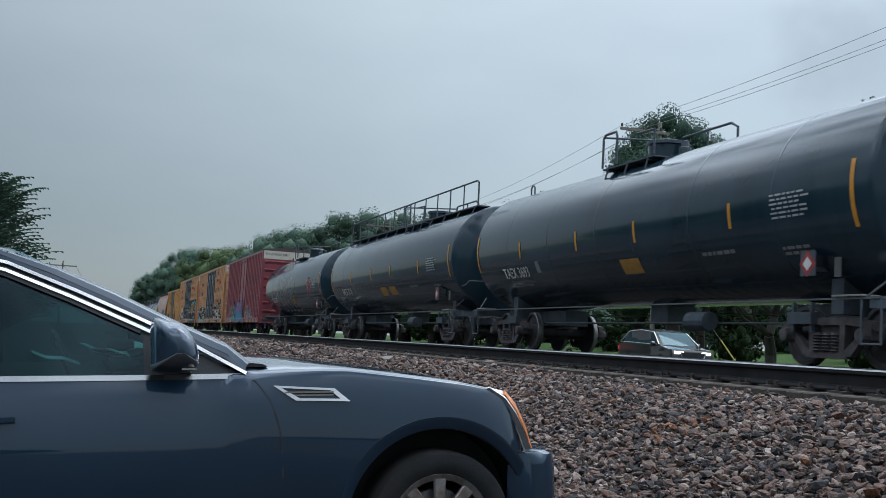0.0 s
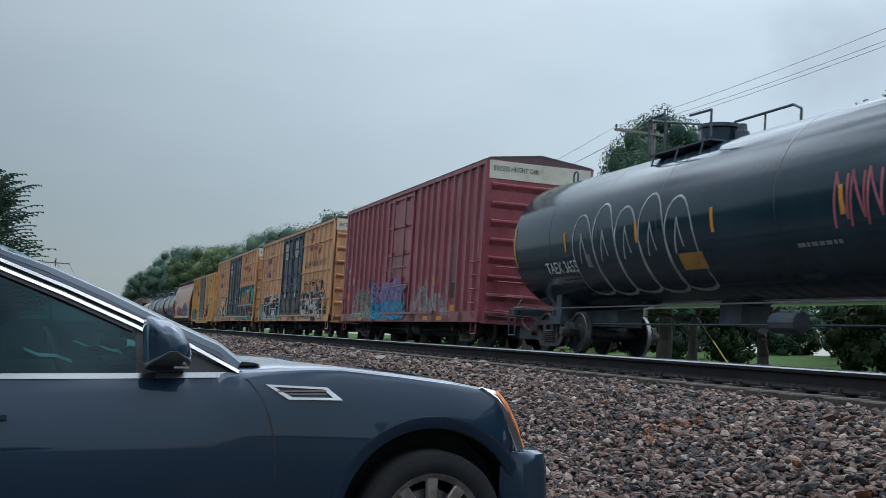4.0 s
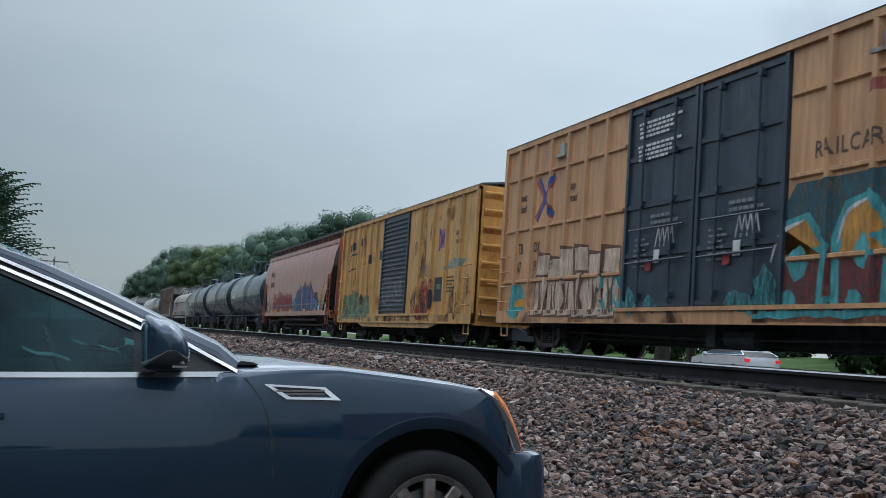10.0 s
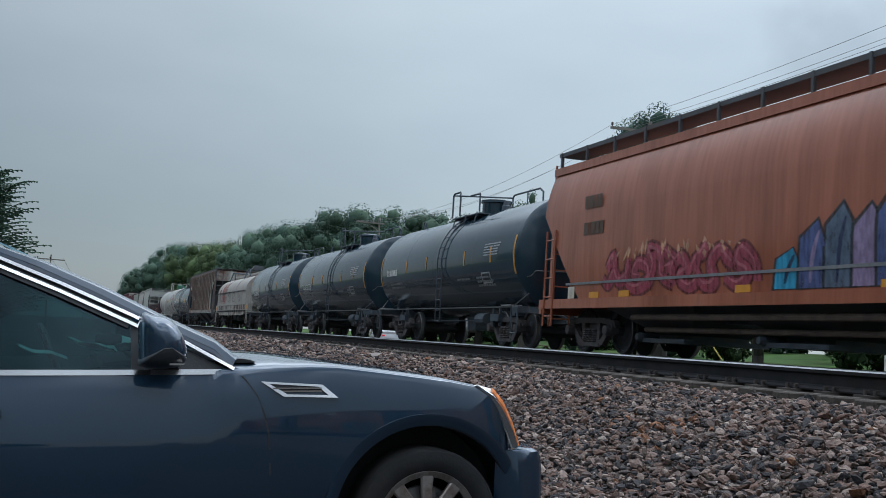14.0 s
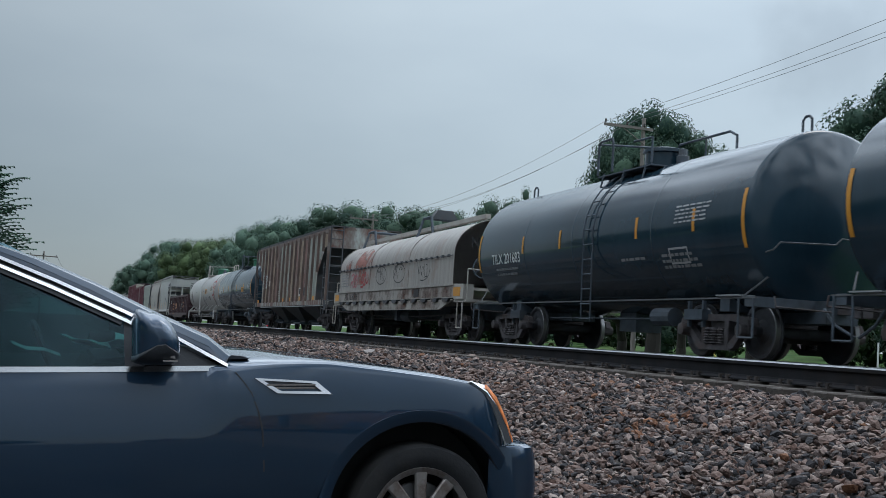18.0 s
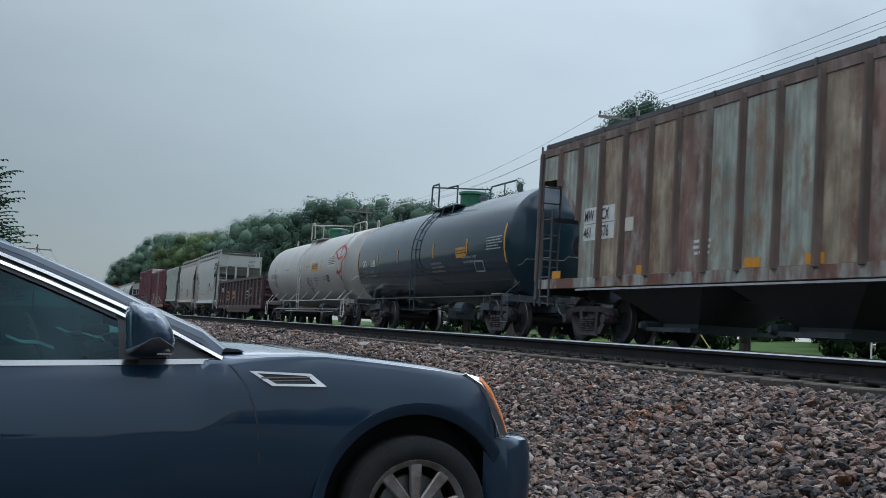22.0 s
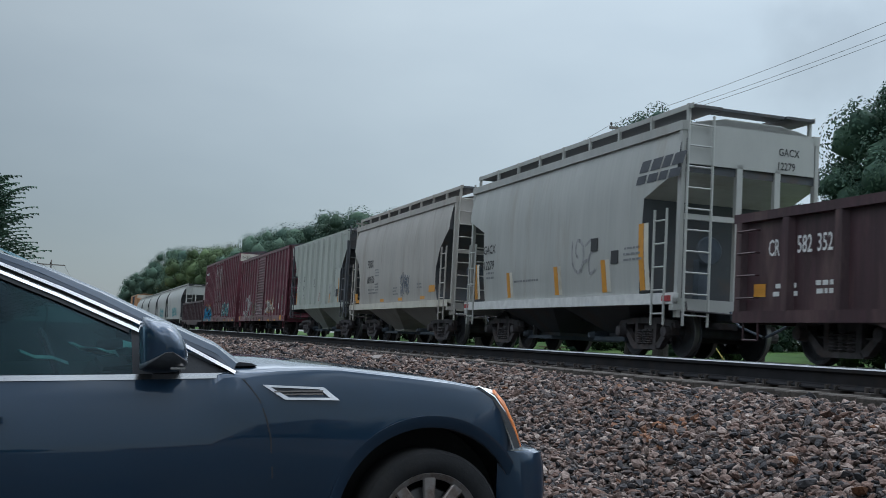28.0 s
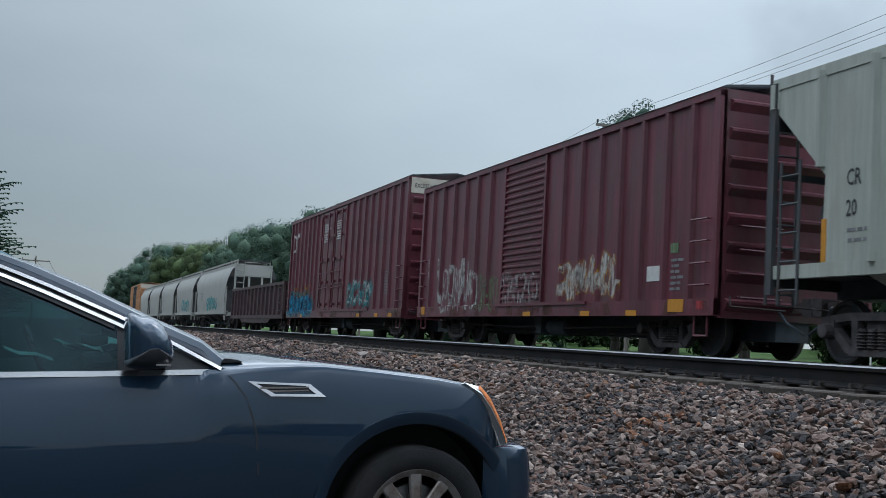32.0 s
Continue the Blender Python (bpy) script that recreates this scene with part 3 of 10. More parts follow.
# bumper wrapped round the nose
plan = [(0.495, 0.945), (0.56, 0.94), (0.605, 0.92), (0.632, 0.88), (0.650, 0.80), (0.67, 0.6), (0.685, 0.3), (0.69, 0.0)]
plan = [(x, -y) for x, y in plan] + [(x, y) for x, y in plan[-2::-1]]
bm = B()
rings = []
for x, y in plan:
    k = 1.0 if abs(y) < 0.9 else 0.99
    rings.append([(x - 0.05, y * 0.97, 0.24), (x + 0.0, y * k, 0.30), (x + 0.012, y * k, 0.46), (x + 0.008, y * k, 0.60), (x - 0.005, y * k, 0.655), (x - 0.03, y * 0.985, 0.668), (x - 0.09, y * 0.93, 0.668), (x - 0.10, y * 0.92, 0.26)])
loft(bm, rings)
part("front_bumper", bm, M_NAVY, suv, smooth=True)
bm = B()
rings = [[(x - 0.09, y * 0.95, 0.17), (x - 0.03, y * 0.97, 0.18), (x - 0.03, y * 0.97, 0.26), (x - 0.09, y * 0.95, 0.26)] for x, y in plan[1:-1]]
loft(bm, rings)
part("bumper_skirt", bm, M_TRIM, suv, smooth=True)

# headlamps and grille
for s in (-1, 1):
    outer = [(0.285, 0.875, 0.966), (0.37, 0.845, 0.945), (0.425, 0.84, 0.885), (0.475, 0.85, 0.775), (0.505, 0.86, 0.672)]
    inner = [(0.272, 0.905, 0.958), (0.345, 0.935, 0.87), (0.40, 0.945, 0.775), (0.44, 0.945, 0.70), (0.455, 0.945, 0.672)]
    inner = [tuple(Vector(a).lerp(Vector(b), 0.58)) for a, b in zip(inner, outer)]
    nose = [(0.36, 0.80, 0.948), (0.42, 0.79, 0.925), (0.465, 0.80, 0.875), (0.50, 0.82, 0.775), (0.52, 0.835, 0.672)]
    def skin(a, b, off):
        bm = B()
        rows = []
        for p, q in zip(a, b):
            row = []
            for k in range(4):
                f = k / 3
                v = Vector(p).lerp(Vector(q), f)
                row.append((v.x + off * 0.6, s * (v.y + off), v.z + off * 0.4))
            rows.append(row + [(c[0] - 0.02, c[1] - s * 0.02, c[2] - 0.01) for c in row[::-1]])
        return loft(bm, rows)
    lamp = part("headlamp", skin(inner, outer, 0.022), M_LAMP, suv, "silver headlamp with an amber marker", smooth=True)
    part("amber_marker", skin([tuple(Vector(a).lerp(Vector(b), 0.42)) for a, b in zip(inner[1:], outer[1:])], [tuple(Vector(a).lerp(Vector(b), 1.0)) for a, b in zip(inner[1:], outer[1:])], 0.030), M_AMBER, lamp, smooth=True)
    part("chrome_edge", skin([tuple(Vector(a).lerp(Vector(b), -0.08)) for a, b in zip(inner, outer)], [tuple(Vector(a).lerp(Vector(b), 0.10)) for a, b in zip(inner, outer)], 0.029), M_CHROME, lamp, smooth=True)
bm = B()
prism(bm, [(-0.25, 0.42), (0.25, 0.42), (0.28, 0.62), (-0.28, 0.62)], 0.66, 0.705, 0)
part("grille", bm, M_TRIM, suv)

bm = B()
loft(bm, [[(-0.92, y, 1.102), (-0.76, y, 1.088 - abs(y) * 0.004), (-0.735, y, 1.074), (-0.92, y, 1.07)] for y in (-0.80, -0.4, 0.0, 0.4, 0.80)])
part("cowl_panel", bm, M_TRIM, suv, "black plastic cowl")

# windows, chrome strips, pillars, roof
def lean(z):
    return -0.885 + max(0, z - 1.05) * 0.34


SILL = [(-0.86, 1.040), (-1.5, 1.034), (-2.2, 1.034), (-3.15, 1.06)]
HEAD = [(-0.90, 1.062), (-1.292, 1.250), (-1.59, 1.384), (-1.867, 1.498), (-2.25, 1.585), (-2.75, 1.60), (-3.15, 1.54), (-3.4, 1.36)]


def strip(pts, w0, w1, out, t=0.012):
    """A moulding along a line on the side: between w0 and w1 across it (upwards), standing out."""
    bm = B()
    rings = []
    for i, (x, z) in enumerate(pts):
        a, b = pts[max(0, i - 1)], pts[min(len(pts) - 1, i + 1)]
        d = math.hypot(b[0] - a[0], b[1] - a[1])
        nx, nz = (b[1] - a[1]) / d, -(b[0] - a[0]) / d
        if nz < 0:
            nx, nz = -nx, -nz
        ring = []
        for w, o in ((w0, 0), (w0, out), (w1, out * 0.72), (w1, 0)):
            xx, zz = x + nx * w, z + nz * w
            ring.append((xx, lean(zz) - o + 0.004, zz))
        rings.append(ring)
    return loft(bm, rings)


def rounded(pts, steps):
    """A closed outline with its corners rounded into short steps."""
    out, n = [], len(pts)
    for k in range(n):
        p0, p1, p2, p3 = pts[k - 1], pts[k], pts[(k + 1) % n], pts[(k + 2) % n]
        for q in range(steps):
            f = q / steps
            out.append(tuple(0.5 * (2 * b + (c - a) * f + (2 * a - 5 * b + 4 * c - d) * f * f + (3 * b - a - 3 * c + d) * f ** 3) for a, b, c, d in zip(p0, p1, p2, p3)))
    return out


def mirrored(bm):
    for v in bm.verts:
        v.co.y = -v.co.y
    bmesh.ops.reverse_faces(bm, faces=bm.faces[:])
    return bm


for s in (-1, 1):
    flip = (lambda b: b) if s < 0 else mirrored
    part("window_chrome", flip(strip([(-1.255, 1.232)] + HEAD[1:], -0.010, 0.009, 0.016)), M_CHROME, suv, smooth=True)
    part("roof_chrome", flip(strip([(-0.862, 1.024), (-1.08, 1.143)] + HEAD[1:-1], 0.022, 0.036, 0.030)), M_CHROME, suv, smooth=True)
    part("window_seal", flip(strip(HEAD[1:], -0.03, 0.032, 0.006)), M_TRIM, suv)
    part("belt_chrome", flip(strip([(-0.865, 1.022), (-1.4, 1.018), (-2.2, 1.018), (-3.2, 1.04)], 0.003, 0.026, 0.020)), M_CHROME, suv, smooth=True)
    bm = B()
    outline = SILL + HEAD[:0:-1][:-0 or None]
    top = [p for p in HEAD[1:-1]]
    poly = [(-1.27, 1.04)] + SILL[1:] + [HEAD[-2]] + top[::-1][1:] + []
    vs = [bm.verts.new((x, lean(z) + 0.012, z)) for x, z in poly]
    bmesh.ops.triangulate(bm, faces=[bm.faces.new(vs)])
    pane = part("side_window", flip(bm), M_SIDE_GLASS, suv)
    pane.visible_shadow = False
    bm = B()
    tri = [(-0.86, 1.040), (-1.285, 1.036), (-1.292, 1.252)]
    for dy in (0.0,):
        a = [bm.verts.new((x, lean(z) + 0.006, z)) for x, z in tri]
        b = [bm.verts.new((x, lean(z) + 0.03, z)) for x, z in tri]
        bm.faces.new(a), bm.faces.new(b[::-1])
        for i in range(3):
            bm.faces.new((a[i], b[i], b[(i + 1) % 3], a[(i + 1) % 3]))
        bmesh.ops.recalc_face_normals(bm, faces=bm.faces[:])
    part("mirror_sail", flip(bm), M_TRIM, suv)
    # body-coloured pillar and roof edge
    edge = [(-0.82, 1.095), (-0.93, 1.18), (-1.155, 1.283), (-1.402, 1.403), (-1.642, 1.507), (-1.874, 1.582), (-2.25, 1.645), (-2.75, 1.655), (-3.2, 1.60)]
    bm = B()
    rings = []
    for (x, z), (hx, hz) in zip(edge, [(-0.86, 1.06), (-0.93, 1.125), (-1.19, 1.245), (-1.43, 1.365), (-1.68, 1.475), (-1.92, 1.565), (-2.27, 1.64), (-2.76, 1.652), (-3.18, 1.59)]):
        hz += 0.008
        y0, y1 = lean(hz), lean(z)
        rings.append([(hx, y0 + 0.002, hz - 0.03), (hx, y0 - 0.010, hz), ((hx + x) / 2, (y0 + y1) / 2 - 0.008, (hz + z) / 2 + 0.006), (x, y1 + 0.03, z), (x - 0.03, y1 + 0.085, z + 0.004), (x - 0.05, y1 + 0.10, z - 0.05)])
    loft(bm, rings)
    part("a_pillar", flip(bm), M_NAVY, suv, smooth=True)
    for x0 in (-2.02,):
        bm = B()
        loft(bm, [[(x0 - 0.05, lean(1.04) - 0.0, 1.04), (x0 + 0.06, lean(1.04) - 0.0, 1.04), (x0 + 0.06, lean(1.04) + 0.03, 1.04), (x0 - 0.05, lean(1.04) + 0.03, 1.04)],
                  [(x0 - 0.12, lean(1.54) - 0.0, 1.54), (x0 - 0.03, lean(1.54) - 0.0, 1.54), (x0 - 0.03, lean(1.54) + 0.03, 1.54), (x0 - 0.12, lean(1.54) + 0.03, 1.54)]])
        part("b_pillar", flip(bm), M_TRIM, suv)
    # door mirror
    shell = [(-0.112, 0.112), (-0.05, 0.114), (-0.005, 0.106), (0.035, 0.078), (0.066, 0.03), (0.082, -0.02), (0.084, -0.062), (0.066, -0.092), (0.02, -0.106), (-0.05, -0.108), (-0.104, -0.096), (-0.112, -0.07)]
    dense = rounded(shell, 4)
    widths = ((0.02, 0.70), (0.0, 0.84), (-0.03, 0.95), (-0.06, 1.0), (-0.10, 0.985), (-0.135, 0.945), (-0.165, 0.88), (-0.19, 0.77), (-0.206, 0.62), (-0.215, 0.4), (-0.218, 0.15))
    bm = B()
    loft(bm, [[(-1.155 + px_ * sc, -0.96 + dy, 1.166 + pz_ * sc + (sc - 1) * 0.01) for px_, pz_ in dense] for dy, sc in widths])
    mirror = part("door_mirror", flip(bm), M_NAVY, suv)
    mirror.data.polygons.foreach_set("use_smooth", [True] * len(mirror.data.polygons))
    under = [p for p in dense if p[1] < -0.058]
    bm = B()
    loft(bm, [[(-1.155 + px_ * sc * 1.015, -0.96 + dy - 0.002, 1.166 + pz_ * sc * 1.015 + (sc - 1) * 0.01 - 0.001) for px_, pz_ in under] for dy, sc in widths])
    ob = part("mirror_shell", flip(bm), M_TRIM, mirror, "black plastic lower shell")
    ob.data.polygons.foreach_set("use_smooth", [True] * len(ob.data.polygons))
    bm = B()
    loft(bm, [[(-1.20, -0.87, 1.05), (-1.08, -0.87, 1.05), (-1.08, -0.87, 1.09), (-1.20, -0.87, 1.09)], [(-1.20, -1.0, 1.055), (-1.10, -1.0, 1.055), (-1.10, -1.0, 1.10), (-1.20, -1.0, 1.10)]])
    part("mirror_stalk", flip(bm), M_TRIM, mirror)
    bm = B()
    box(bm, -1.15, -1.09, -1.165, -1.09, 1.075, 1.083)
    part("mirror_badge", flip(bm), M_CHROME, mirror)
    # fender vent
    bm = B()
    rim = [(-0.733, 0.995), (-0.455, 0.98), (-0.385, 0.922), (-0.632, 0.928)]
    inn = [(-0.695, 0.984), (-0.475, 0.971), (-0.43, 0.934), (-0.615, 0.938)]
    f0 = [bm.verts.new((x, -0.951 + (z - 0.92) * 0.30, z)) for x, z in rim]
    f1 = [bm.verts.new((x, -0.951 + (z - 0.92) * 0.30, z)) for x, z in inn]
    f2 = [bm.verts.new((x, -0.92, z)) for x, z in inn]
    f3 = [bm.verts.new((x, -0.90, z)) for x, z in rim]
    for i in range(4):
        j = (i + 1) % 4
        bm.faces.new((f0[i], f0[j], f1[j], f1[i])), bm.faces.new((f1[i], f1[j], f2[j], f2[i])), bm.faces.new((f3[i], f3[j], f0[j], f0[i]))
    bmesh.ops.recalc_face_normals(bm, faces=bm.faces[:])
    vent = part("fender_vent", flip(bm), M_CHROME, suv, "chrome vent with dark slots")
    bm = B()
    prism(bm, inn, -0.930, -0.88, 1)
    part("vent_slot", flip(bm), M_TRIM, vent)
    for q in (0.36, 0.68):
        bm = B()
        z = 0.936 + q * 0.042
        box(bm, -0.66 + q * -0.03, -0.46, -0.940, -0.92, z - 0.0035, z + 0.0035)
        part("vent_blade", flip(bm), M_CHROME, vent)
    # shut lines of the door
    for line in ([(-0.815, 1.02), (-0.785, 0.985), (-0.745, 0.93), (-0.715, 0.85), (-0.695, 0.765), (-0.685, 0.60), (-0.69, 0.40), (-0.72, 0.33)], [(-2.02, 1.02), (-2.03, 0.8), (-2.02, 0.5), (-2.0, 0.33)]):
        bm = B()
        rings = []
        for x, z in line:
            y = lerp([(b, a) for a, b in body_half(-0.6 if x > -1 else -1.5)[:8]], z) - 0.0015
            rings.append([(x - 0.004, y, z), (x + 0.004, y, z), (x + 0.004, y + 0.02, z), (x - 0.004, y + 0.02, z)])
        loft(bm, rings)
        part("door_seam", flip(bm), M_TRIM, suv)
    bm = B()
    loft(bm, [[(-1.99, -0.945, 0.855), (-1.99, -0.975, 0.855), (-1.99, -0.975, 0.875), (-1.99, -0.945, 0.875)], [(-1.80, -0.945, 0.86), (-1.80, -0.975, 0.86), (-1.80, -0.975, 0.88), (-1.80, -0.945, 0.88)]])
    part("door_handle", flip(bm), M_NAVY, suv)

bm = B()
rings = []
for (x, z), c in zip([(-1.874, 1.582), (-2.25, 1.645), (-2.75, 1.655), (-3.2, 1.60)], (1.625, 1.69, 1.70, 1.635)):
    y = lean(z) + 0.07
    up = [(x, y, z + 0.003), (x, y * 0.6, z + (c - z) * 0.7), (x, 0, c), (x, -y * 0.6, z + (c - z) * 0.7), (x, -y, z + 0.003)]
    rings.append(up + [(p[0], p[1], p[2] - 0.04) for p in up[::-1]])
loft(bm, rings)
part("roof", bm, M_NAVY, suv, smooth=True)
for name, a, b in (("windscreen", (-0.86, 1.10), (-1.88, 1.60)), ("rear_window", (-3.22, 1.60), (-3.66, 1.06))):
    bm = B()
    rows = []
    for k in range(5):
        f = k / 4
        x, z = a[0] + (b[0] - a[0]) * f, a[1] + (b[1] - a[1]) * f
        y = lean(z) + 0.07
        rows.append([(x + (0.10 if name == "windscreen" else -0.05) * (1 - (q / y) ** 2) * (1 - f * 0.6), q, z + 0.01 * (1 - (q / y) ** 2)) for q in (y, y * 0.5, 0, -y * 0.5, -y)])
    loft(bm, rows, caps=False, closed=False)
    pane = part(name, bm, M_SIDE_GLASS, suv, smooth=True)
    pane.visible_shadow = False
# cabin
bm = B()
prism(bm, [(-0.95, 0.98), (-0.86, 1.06), (-1.0, 1.10), (-1.42, 1.07), (-1.48, 0.98)], -0.8, 0.8, 1)
part("dashboard", bm, M_CABIN, suv, bevel=0.02)
for y in (-0.38, 0.38):
    bm = B()
    loft(bm, [[(-2.3, y - 0.24, 0.9), (-2.12, y - 0.24, 0.9), (-2.12, y + 0.24, 0.9), (-2.3, y + 0.24, 0.9)], [(-2.45, y - 0.22, 1.3), (-2.3, y - 0.22, 1.3), (-2.3, y + 0.22, 1.3), (-2.45, y + 0.22, 1.3)],
              [(-2.46, y - 0.12, 1.34), (-2.36, y - 0.12, 1.34), (-2.36, y + 0.12, 1.34), (-2.46, y + 0.12, 1.34)], [(-2.48, y - 0.12, 1.47), (-2.38, y - 0.12, 1.48), (-2.38, y + 0.12, 1.48), (-2.48, y + 0.12, 1.47)]])
    part("seat", bm, M_CABIN, suv, bevel=0.02)
bm = B()
for k in range(24):
    a, b = 2 * math.pi * k / 24, 2 * math.pi * (k + 1) / 24
    rod(bm, (-1.62 - 0.07 * math.sin(a), 0.38 + 0.19 * math.cos(a), 1.05 + 0.17 * math.sin(a)), (-1.62 - 0.07 * math.sin(b), 0.38 + 0.19 * math.cos(b), 1.05 + 0.17 * math.sin(b)), 0.016, 6)
part("steering_wheel", bm, M_TRIM, suv, smooth=True)
for m, w, d in ((pose(-1.36, -0.42, 1.128, 8, 5, 14), 0.17, 0.10), (pose(-1.44, -0.50, 1.140, -10, 8, -22), 0.10, 0.07), (pose(-1.30, -0.30, 1.155, 16, -4, 40), 0.09, 0.09),
                (pose(-1.66, -0.40, 1.104, 5, 10, 10), 0.11, 0.05), (pose(-1.27, -0.52, 1.118, -6, 14, 65), 0.08, 0.05)):
    bm = B()
    loft(bm, [[(x * w, -d, z), (x * w, 0, z + 0.008), (x * w, d, z), (x * w, d, z - 0.003), (x * w, 0, z + 0.005), (x * w, -d, z - 0.003)] for x, z in ((-1, 0.012), (-0.4, -0.004), (0.3, 0.006), (1, -0.008))])
    part("dash_paper", bm, M_PAPER, suv).matrix_basis = m
bm = B()
lathe(bm, [(-0.06, 0.01), (-0.055, 0.028), (0.055, 0.028), (0.06, 0.01)], axis=0, n=10, centre=(-1.37, -0.47, 1.165))
part("dark_bottle", bm, M_CABIN, suv, smooth=True)

# ---------------- freight train: paints ----------------
P_MAROON = material("faded_maroon_paint", (0.275, 0.064, 0.080), 0.36, var=0.22, scale=0.9, stretch=(1, 2.2, 0.28), dirt=(0.36, 0.20, 0.22), dirt_amount=0.22, dirt_scale=1.2, streak=0.30)
P_MAROON_DARK = material("dull_dark_maroon_paint", (0.155, 0.039, 0.056), 0.40, var=0.3, scale=0.8, stretch=(1, 1.8, 0.3), dirt=(0.10, 0.06, 0.06), dirt_amount=0.3, dirt_scale=1.4, streak=0.35)
P_TAN = material("weathered_tan_orange_paint", (0.61, 0.325, 0.158), 0.42, var=0.14, scale=0.9, stretch=(1, 1.7, 0.4), dirt=(0.40, 0.205, 0.115), dirt_amount=0.34, dirt_scale=1.5, streak=0.26)
P_YELLOW = material("rust_streaked_yellow_paint", (0.64, 0.345, 0.105), 0.4, var=0.16, scale=1.0, stretch=(1, 1.6, 0.42), dirt=(0.30, 0.125, 0.05), dirt_amount=0.30, dirt_scale=1.8, streak=0.30)
P_BLACK_DOOR = material("worn_black_door_paint", (0.034, 0.052, 0.074), 0.42, var=0.35, scale=1.4, dirt=(0.06, 0.065, 0.07), dirt_amount=0.25, streak=0.25)
P_TANK = material("satin_black_tank_paint", (0.015, 0.036, 0.053), 0.13, var=0.25, scale=0.6, stretch=(1, 1.2, 0.5), dirt=(0.020, 0.043, 0.060), dirt_amount=0.3, dirt_scale=1.0, bump=0.02, spec=0.48, streak=0.06)
P_WHITE_TANK = material("dusty_white_tank_paint", (0.385, 0.375, 0.355), 0.3, var=0.14, scale=0.7, stretch=(1, 1.2, 0.5), dirt=(0.33, 0.29, 0.25), dirt_amount=0.32, dirt_scale=0.9, streak=0.05)
P_BROWN_HOPPER = material("sunfaded_red_oxide_paint", (0.365, 0.122, 0.072), 0.22, var=0.25, scale=0.8, stretch=(1, 1.8, 0.35), dirt=(0.29, 0.115, 0.075), dirt_amount=0.2, dirt_scale=0.8, streak=0.18)
P_GREY_HOPPER = material("light_grey_hopper_paint", (0.395, 0.40, 0.375), 0.5, var=0.1, scale=0.8, stretch=(1, 1.8, 0.4), dirt=(0.33, 0.31, 0.27), dirt_amount=0.25, dirt_scale=1.1, streak=0.07)
P_WARM_GREY = material("warm_grey_hopper_paint", (0.40, 0.375, 0.34), 0.5, var=0.1, scale=0.8, stretch=(1, 1.8, 0.4), dirt=(0.30, 0.26, 0.22), dirt_amount=0.28, dirt_scale=1.1, streak=0.07)
P_PALE_GREEN = material("pale_green_grey_paint", (0.42, 0.45, 0.40), 0.5, var=0.08, scale=0.8, stretch=(1, 1.8, 0.4), dirt=(0.36, 0.35, 0.30), dirt_amount=0.25, dirt_scale=1.1, streak=0.18)
P_RUSTED = material("pale_paint_streaked_with_rust", (0.40, 0.43, 0.40), 0.55, var=0.35, scale=1.4, stretch=(1, 1.4, 0.45), dirt=(0.155, 0.068, 0.048), dirt_amount=0.62, dirt_scale=1.5, streak=0.40)
P_RUST_RIB = material("rust_brown_rib_paint", (0.165, 0.110, 0.090), 0.6, var=0.4, scale=2.0, stretch=(1, 1.4, 0.5), dirt=(0.25, 0.25, 0.23), dirt_amount=0.2, dirt_scale=2.0, streak=0.4)
P_RUST_TAN = material("tan_paint_browned_by_rust", (0.36, 0.285, 0.205), 0.6, var=0.35, scale=2.2, stretch=(1, 1.3, 0.8), dirt=(0.165, 0.078, 0.052), dirt_amount=0.40, dirt_scale=1.5, streak=0.45)
P_RUST_PALE = material("pale_green_paint_with_rust_runs", (0.33, 0.355, 0.31), 0.6, var=0.25, scale=2.2, stretch=(1, 1.3, 0.7), dirt=(0.215, 0.125, 0.080), dirt_amount=0.36, dirt_scale=1.7, streak=0.45)
P_RUST_RED = material("red_brown_rusted_panel", (0.205, 0.112, 0.092), 0.6, var=0.35, scale=2.0, stretch=(1, 1.3, 0.7), dirt=(0.330, 0.315, 0.265), dirt_amount=0.36, dirt_scale=1.5, streak=0.45)
P_CREAM = material("dirty_cream_coil_cover", (0.345, 0.32, 0.29), 0.5, var=0.14, scale=0.8, dirt=(0.25, 0.17, 0.13), dirt_amount=0.22, dirt_scale=1.0, streak=0.25)
P_GONDOLA = material("brown_gondola_paint", (0.052, 0.022, 0.027), 0.5, var=0.3, scale=0.9, stretch=(1, 1.8, 0.4), dirt=(0.11, 0.065, 0.06), dirt_amount=0.3, dirt_scale=1.2, streak=0.35)
# dark steel of roofs and fittings; also the painted shade on hopper slope sheets
P_STEEL_AND_SHADE = material("dark_steel_and_slope_shade", (0.064, 0.070, 0.078), 0.65, var=0.3, scale=1.0, dirt=(0.09, 0.07, 0.06), dirt_amount=0.3)
P_GALV = material("galvanised_roof_steel", (0.33, 0.34, 0.35), 0.45, metal=0.5, var=0.15, scale=1.5)
P_WHITE = material("white_lettering_paint", (0.62, 0.62, 0.60), 0.6, var=0.12, scale=6)
P_FAINT = material("faded_grey_lettering", (0.20, 0.205, 0.21), 0.6, var=0.2, scale=8)
P_PRINT = material("small_white_print", (0.36, 0.37, 0.38), 0.6, var=0.15, scale=8)
P_BLACK = material("black_lettering_paint", (0.03, 0.03, 0.032), 0.6, var=0.3, scale=6)
P_WORN = material("worn_brown_black_lettering", (0.10, 0.062, 0.042), 0.6, var=0.3, scale=6)
P_PIPE = material("rusty_tan_pipe_steel", (0.15, 0.11, 0.09), 0.7, var=0.3, scale=4)
P_SLATE = material("dark_slate_emblem_paint", (0.055, 0.06, 0.07), 0.6, var=0.2, scale=6)
